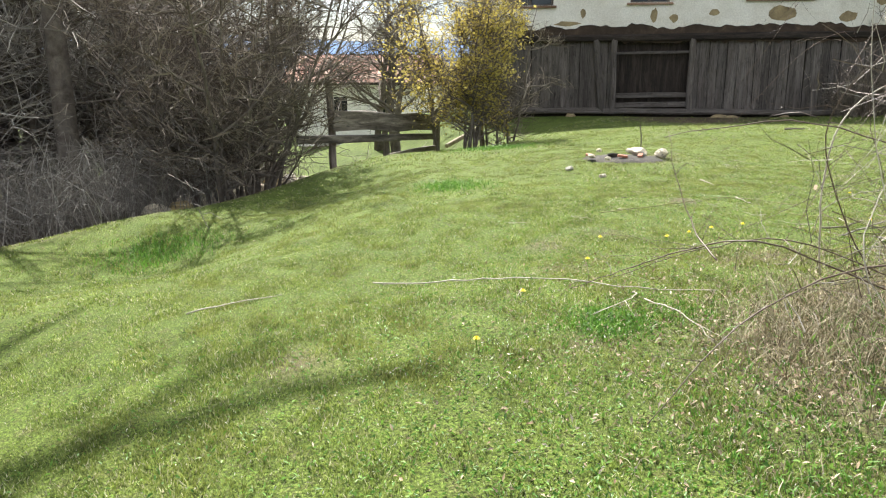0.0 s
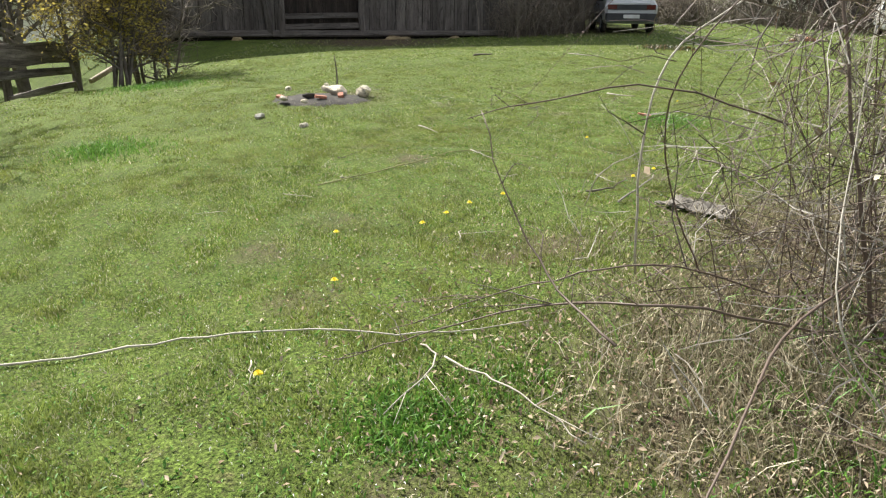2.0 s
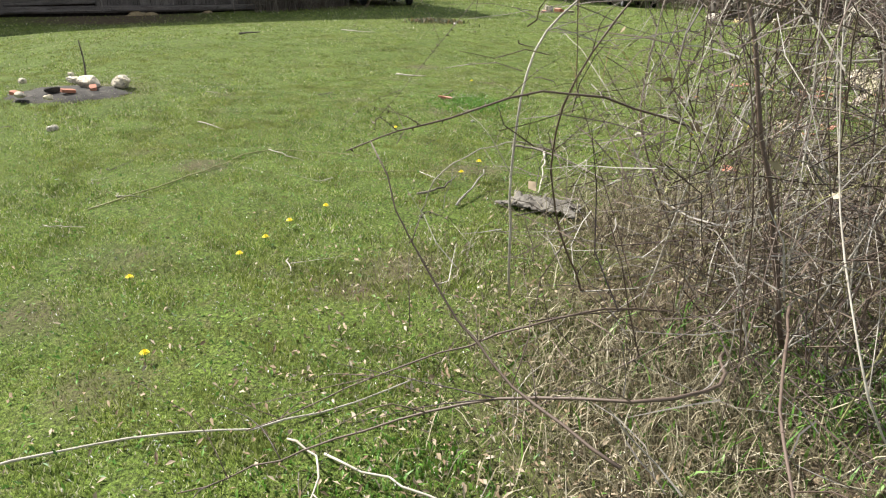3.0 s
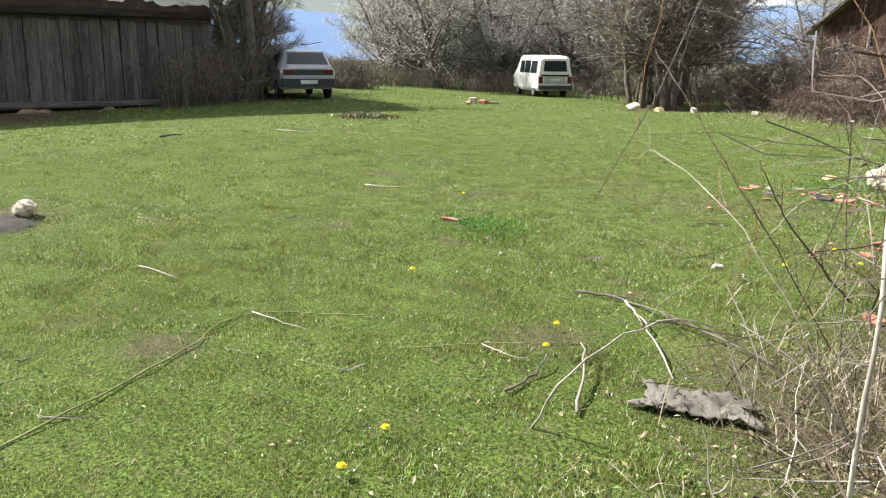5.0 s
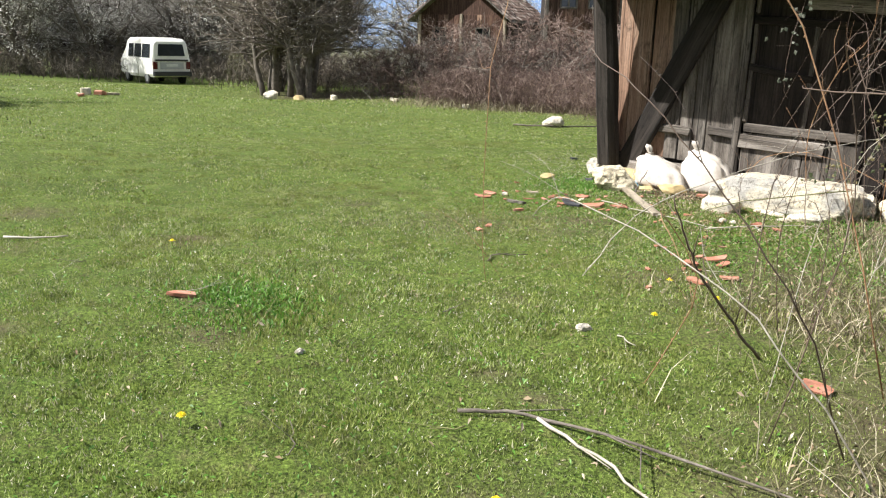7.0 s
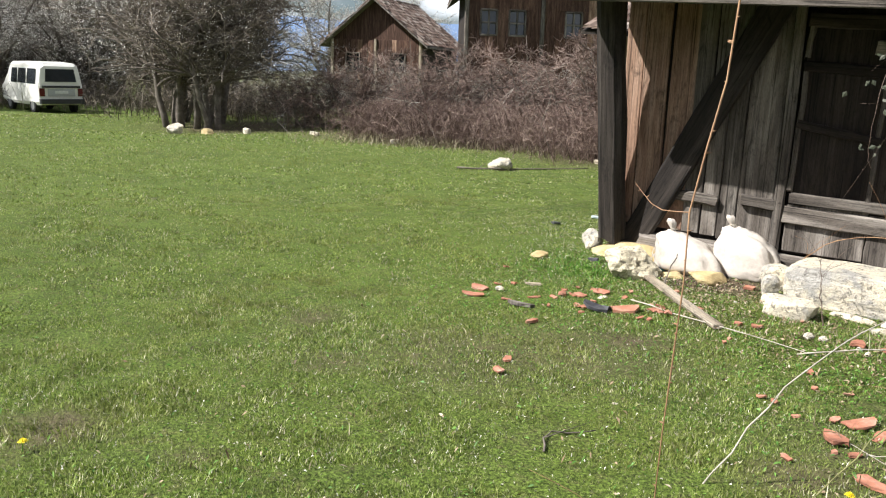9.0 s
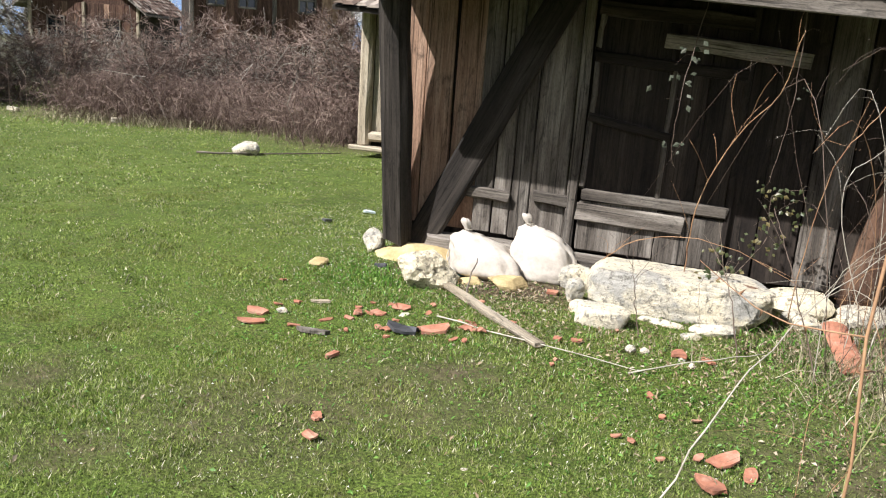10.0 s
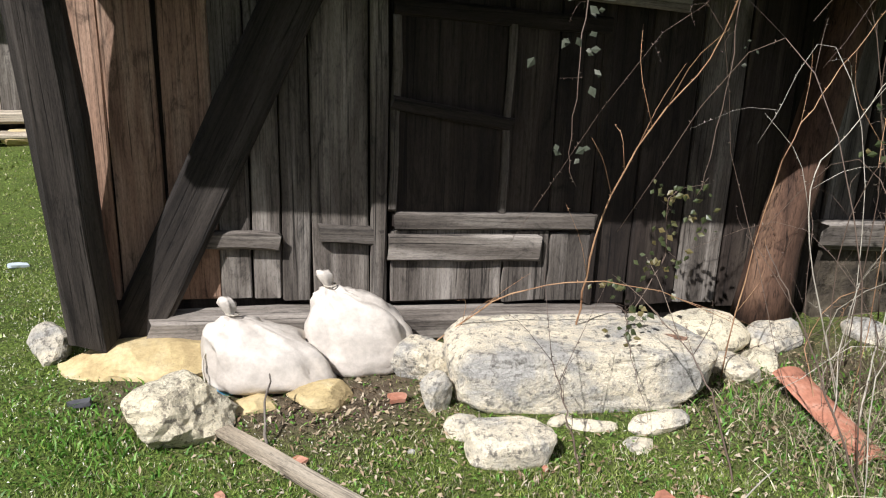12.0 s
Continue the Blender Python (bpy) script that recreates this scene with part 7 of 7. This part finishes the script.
stick("stick", "long bleached white stick lying in the grass", [(5.16, -5.36), (5.02, -4.9), (4.92, -4.46), (4.86, -4.0), (4.84, -3.63), (4.6, -3.2)], 0.0065, M_CANE_PALE, 1, 22)
stick("stick", "white forked twig in the green tuft", [(4.9, -3.6), (5.15, -3.5, 0.05), (5.45, -3.6, 0.02)], 0.005, M_CANE_PALE, 2, 12, 2)
stick("stick", "white forked twig in the green tuft", [(5.0, -3.5), (5.3, -3.2, 0.06), (5.5, -2.95, 0.02)], 0.005, M_CANE_PALE, 3, 12, 2)
stick("stick", "long thin cane lying bent on the grass", [(2.48, -4.93), (2.05, -4.55), (1.74, -4.29), (1.5, -4.2), (1.34, -4.0), (1.45, -3.65), (1.56, -3.37)], 0.006, M_CANE_GREEN, 4, 24, 1)
stick("stick", "short pale stick on the grass", [(1.34, -4.02), (1.67, -3.76)], 0.0045, M_CANE_PALE, 5, 6)
stick("stick", "short pale stick on the grass", [(0.27, -4.7), (0.6, -4.45)], 0.0065, M_CANE_PALE, 6, 6)
stick("stick", "straight pale stick far out on the grass", [(-2.18, -2.95), (-1.95, -2.63)], 0.011, M_CANE_PALE, 7, 6)
stick("stick", "dark short branch far out on the grass", [(-6.06, -5.25), (-6.34, -4.96)], 0.022, M_BARK, 8, 6)
stick("stick", "thin forked twig far out on the grass", [(-6.69, -3.65), (-6.4, -3.45), (-6.1, -3.1)], 0.010, M_CANE_PALE, 9, 8, 3)
stick("branch", "dark dead branch lying on the grass", [(1.45, -2.28), (1.65, -2.1), (2.1, -1.97, 0.02), (2.62, -1.84)], 0.010, M_BARK, 10, 14, 3)
stick("branch", "barkless pale branch lying on the grass", [(1.68, -2.1), (2.1, -2.2, 0.03), (2.62, -2.34)], 0.0085, M_CANE_PALE, 11, 12, 1)
stick("stick", "crooked grey stick by the rag", [(2.56, -3.05), (2.45, -2.9), (2.35, -2.8, 0.05)], 0.009, M_BARK, 12, 8)
stick("stick", "grey stick leaning by the rag", [(2.81, -2.86), (2.55, -2.72, 0.04), (2.29, -2.61, 0.06)], 0.009, M_TWIG_GREY, 13, 8)
stick("stick", "thin dry stalk on the grass", [(1.98, -3.39), (2.04, -3.0), (2.11, -2.6)], 0.004, M_CANE_GREEN, 14, 10)
stick("stick", "thin dry stalk on the grass", [(2.04, -3.0), (2.26, -2.87)], 0.004, M_CANE_PALE, 15, 6)
stick("stick", "long bowed stick behind the corner post", [(-7.45, 7.38), (-7.0, 7.75), (-6.5, 8.5), (-5.9, 9.25)], 0.022, M_BARK, 16, 14, 1)
stick("stick", "thin pale lath lying across the grass", [(-0.78, 1.5), (-0.1, 1.34), (0.48, 1.25)], 0.006, M_CANE_PALE, 17, 10)
stick("stick", "thin pale cane lying by the slab", [(0.39, 1.19), (0.7, 1.45, 0.04), (1.02, 1.72, 0.06)], 0.006, M_CANE_PALE, 18, 10)
stick("stick", "thin stalk on the slope", [(6.35, -5.79), (6.0, -5.75), (5.73, -5.63)], 0.006, M_CANE_PALE, 19, 8)
stick("stick", "short pale stick in the grass", [(5.15, -4.19), (5.32, -4.13)], 0.004, M_CANE_PALE, 20, 6)
stick("stick", "thin upright stick before the yellow stone", [(-0.79, 1.98, 0.0), (-0.81, 2.1, 0.1), (-0.8, 2.18, 0.2)], 0.008, M_BARK, 21, 8)
stick("stick", "dark curved twig in the grass", [(0.05, -0.75), (-0.02, -0.6), (0.1, -0.45)], 0.006, M_BARK, 22, 8, 1)
rnd = random.Random(5)
for k in range(46):
    x, y = rnd.gauss(1.8, 3.2), rnd.gauss(-3.2, 2.2)
    if y > 1.6 or y < -9:
        continue
    a, L = rnd.uniform(0, 6.3), rnd.uniform(0.06, 0.24)
    stick("stick", "small dry twig lying in the grass", [(x, y), (x + math.cos(a) * L * 0.5 + 0.01, y + math.sin(a) * L * 0.5), (x + math.cos(a) * L, y + math.sin(a) * L)], rnd.uniform(0.002, 0.005), rnd.choice((M_CANE_PALE, M_CANE_PALE, M_BARK, M_CANE_GREEN)), 600 + k, 6, rnd.randint(0, 1), "small twigs")


def build_rag():
    x0, y0 = 2.86, -2.38
    s = Soup()
    n, m = 30, 18
    c, d = math.cos(0.95), math.sin(0.95)
    for i in range(n):
        for j in range(m):
            u, v = i / (n - 1) - 0.5, j / (m - 1) - 0.5
            edge = 1 + 0.5 * noise.noise(Vector((u * 5, v * 5, 2)))
            lx, ly = u * 0.40 * edge, v * 0.22 * edge
            x, y = x0 + lx * c - ly * d, y0 + lx * d + ly * c
            hump = max(0, 1 - (2 * u) ** 2) * max(0, 1 - (2 * v) ** 2)
            z = gz(x, y) + 0.015 + hump * (0.02 + 0.03 * noise.noise(Vector((u * 6, v * 9, 0)))) + 0.03 * abs(noise.noise(Vector((u * 8 + v * 3, v * 7, 4)))) + 0.035 * abs(noise.noise(Vector((u * 22, v * 15, 8))))
            s.v.append((x, y, z))
    for i in range(n - 1):
        for j in range(m - 1):
            k = i * m + j
            s.f.append((k, k + m, k + m + 1, k + 1))
    ob = tagged(part("rag", s, M_RAG, smooth=True), "crumpled dirty grey cloth lying under the bramble", "rag")
    mod = ob.modifiers.new("thickness", "SOLIDIFY")
    mod.thickness = 0.006


build_rag()


def build_dandelion(x, y, r, seed):
    rnd = random.Random(seed)
    f = thing("dandelion", "yellow dandelion flower in the grass", "flower", pose(x, y, gz(x, y)), "dandelions")
    h = 0.045
    s = Soup()
    s.tube([(0, 0, -0.01), (0.004, 0, h * 0.6), (0.006, 0.002, h)], [0.002, 0.002, 0.0025], 5)
    part("stalk", s, M_LUSH, f)
    s = Soup()
    for ring, (rr, lift, n) in enumerate(((1.0, 0.0, 16), (0.7, 0.006, 13), (0.4, 0.010, 9))):
        for k in range(n):
            a = 2 * math.pi * k / n + ring * 0.3 + rnd.uniform(-0.1, 0.1)
            c, d = math.cos(a), math.sin(a)
            w = r * 0.13
            s.add([(0.006, 0.002, h), (0.006 + c * r * rr * 0.7 - d * w, 0.002 + d * r * rr * 0.7 + c * w, h + lift + 0.006), (0.006 + c * r * rr, 0.002 + d * r * rr, h + lift + 0.004), (0.006 + c * r * rr * 0.7 + d * w, 0.002 + d * r * rr * 0.7 - c * w, h + lift + 0.006)], [(0, 1, 2, 3)])
    part("flower_head", s, M_YELLOW, f, "yellow petals")


for k, (x, y) in enumerate(((4.35, -4.15), (6.09, -3.9), (2.77, -3.57), (2.98, -3.75), (3.4, -3.95), (3.2, -3.85), (2.2, -2.75), (1.95, -2.6), (3.6, -4.4), (1.05, -0.3), (1.35, -0.9), (1.4, -0.4), (-1.3, -2.2), (5.3, -4.1), (0.9, -3.1))):
    build_dandelion(x, y, 0.02, k)


# ---- far heaps on the meadow ----
for k, (x, y, l, w, t, mat, name, label) in enumerate((
        (-17.6, 2.3, 0.5, 0.1, 0.04, M_WOOD_PALE, "scrap_board", "pale broken board on a heap far out"), (-17.4, 2.7, 0.3, 0.2, 0.08, M_BRICK, "brick_lump", "reddish brick lump on a heap far out"),
        (-17.5, 3.0, 0.5, 0.1, 0.05, M_WOOD_PALE, "scrap_board", "pale broken board on a heap far out"), (-17.8, 2.5, 0.26, 0.2, 0.16, M_STONE, "stone_lump", "pale stone lump on a heap far out"),
        (-17.2, 2.2, 0.25, 0.12, 0.05, M_BRICK, "brick_lump", "reddish brick lump on a heap far out"), (-17.0, 9.5, 0.3, 0.2, 0.12, M_STONE, "stone_lump", "white stone lump in the grass by the trees"),
        (-15.4, 10.6, 0.3, 0.16, 0.08, M_STONE, "stone_lump", "white stone lump in the grass by the trees"), (-12.6, 10.9, 0.22, 0.16, 0.1, M_STONE, "stone_lump", "white stone lump in the grass by the trees"))):
    shard(name, label, "rubble", x, y, l, w, t, mat, 970 + k, 33 * k, 5)
rs = np.random.RandomState(18)
x, y = rs.normal(-11.8, 0.55, 900), rs.normal(-1.6, 0.3, 900)
v, f = blades(rs, x, y, 0.09 * rs.uniform(0.4, 1.2, 900), np.full(900, 0.02), False, 1.6)
tagged(new("dark_weeds", tris_object("dark_weeds", v, f, M_LEAF)), "patch of dark green weeds on the meadow", "weeds", kind="stuff")
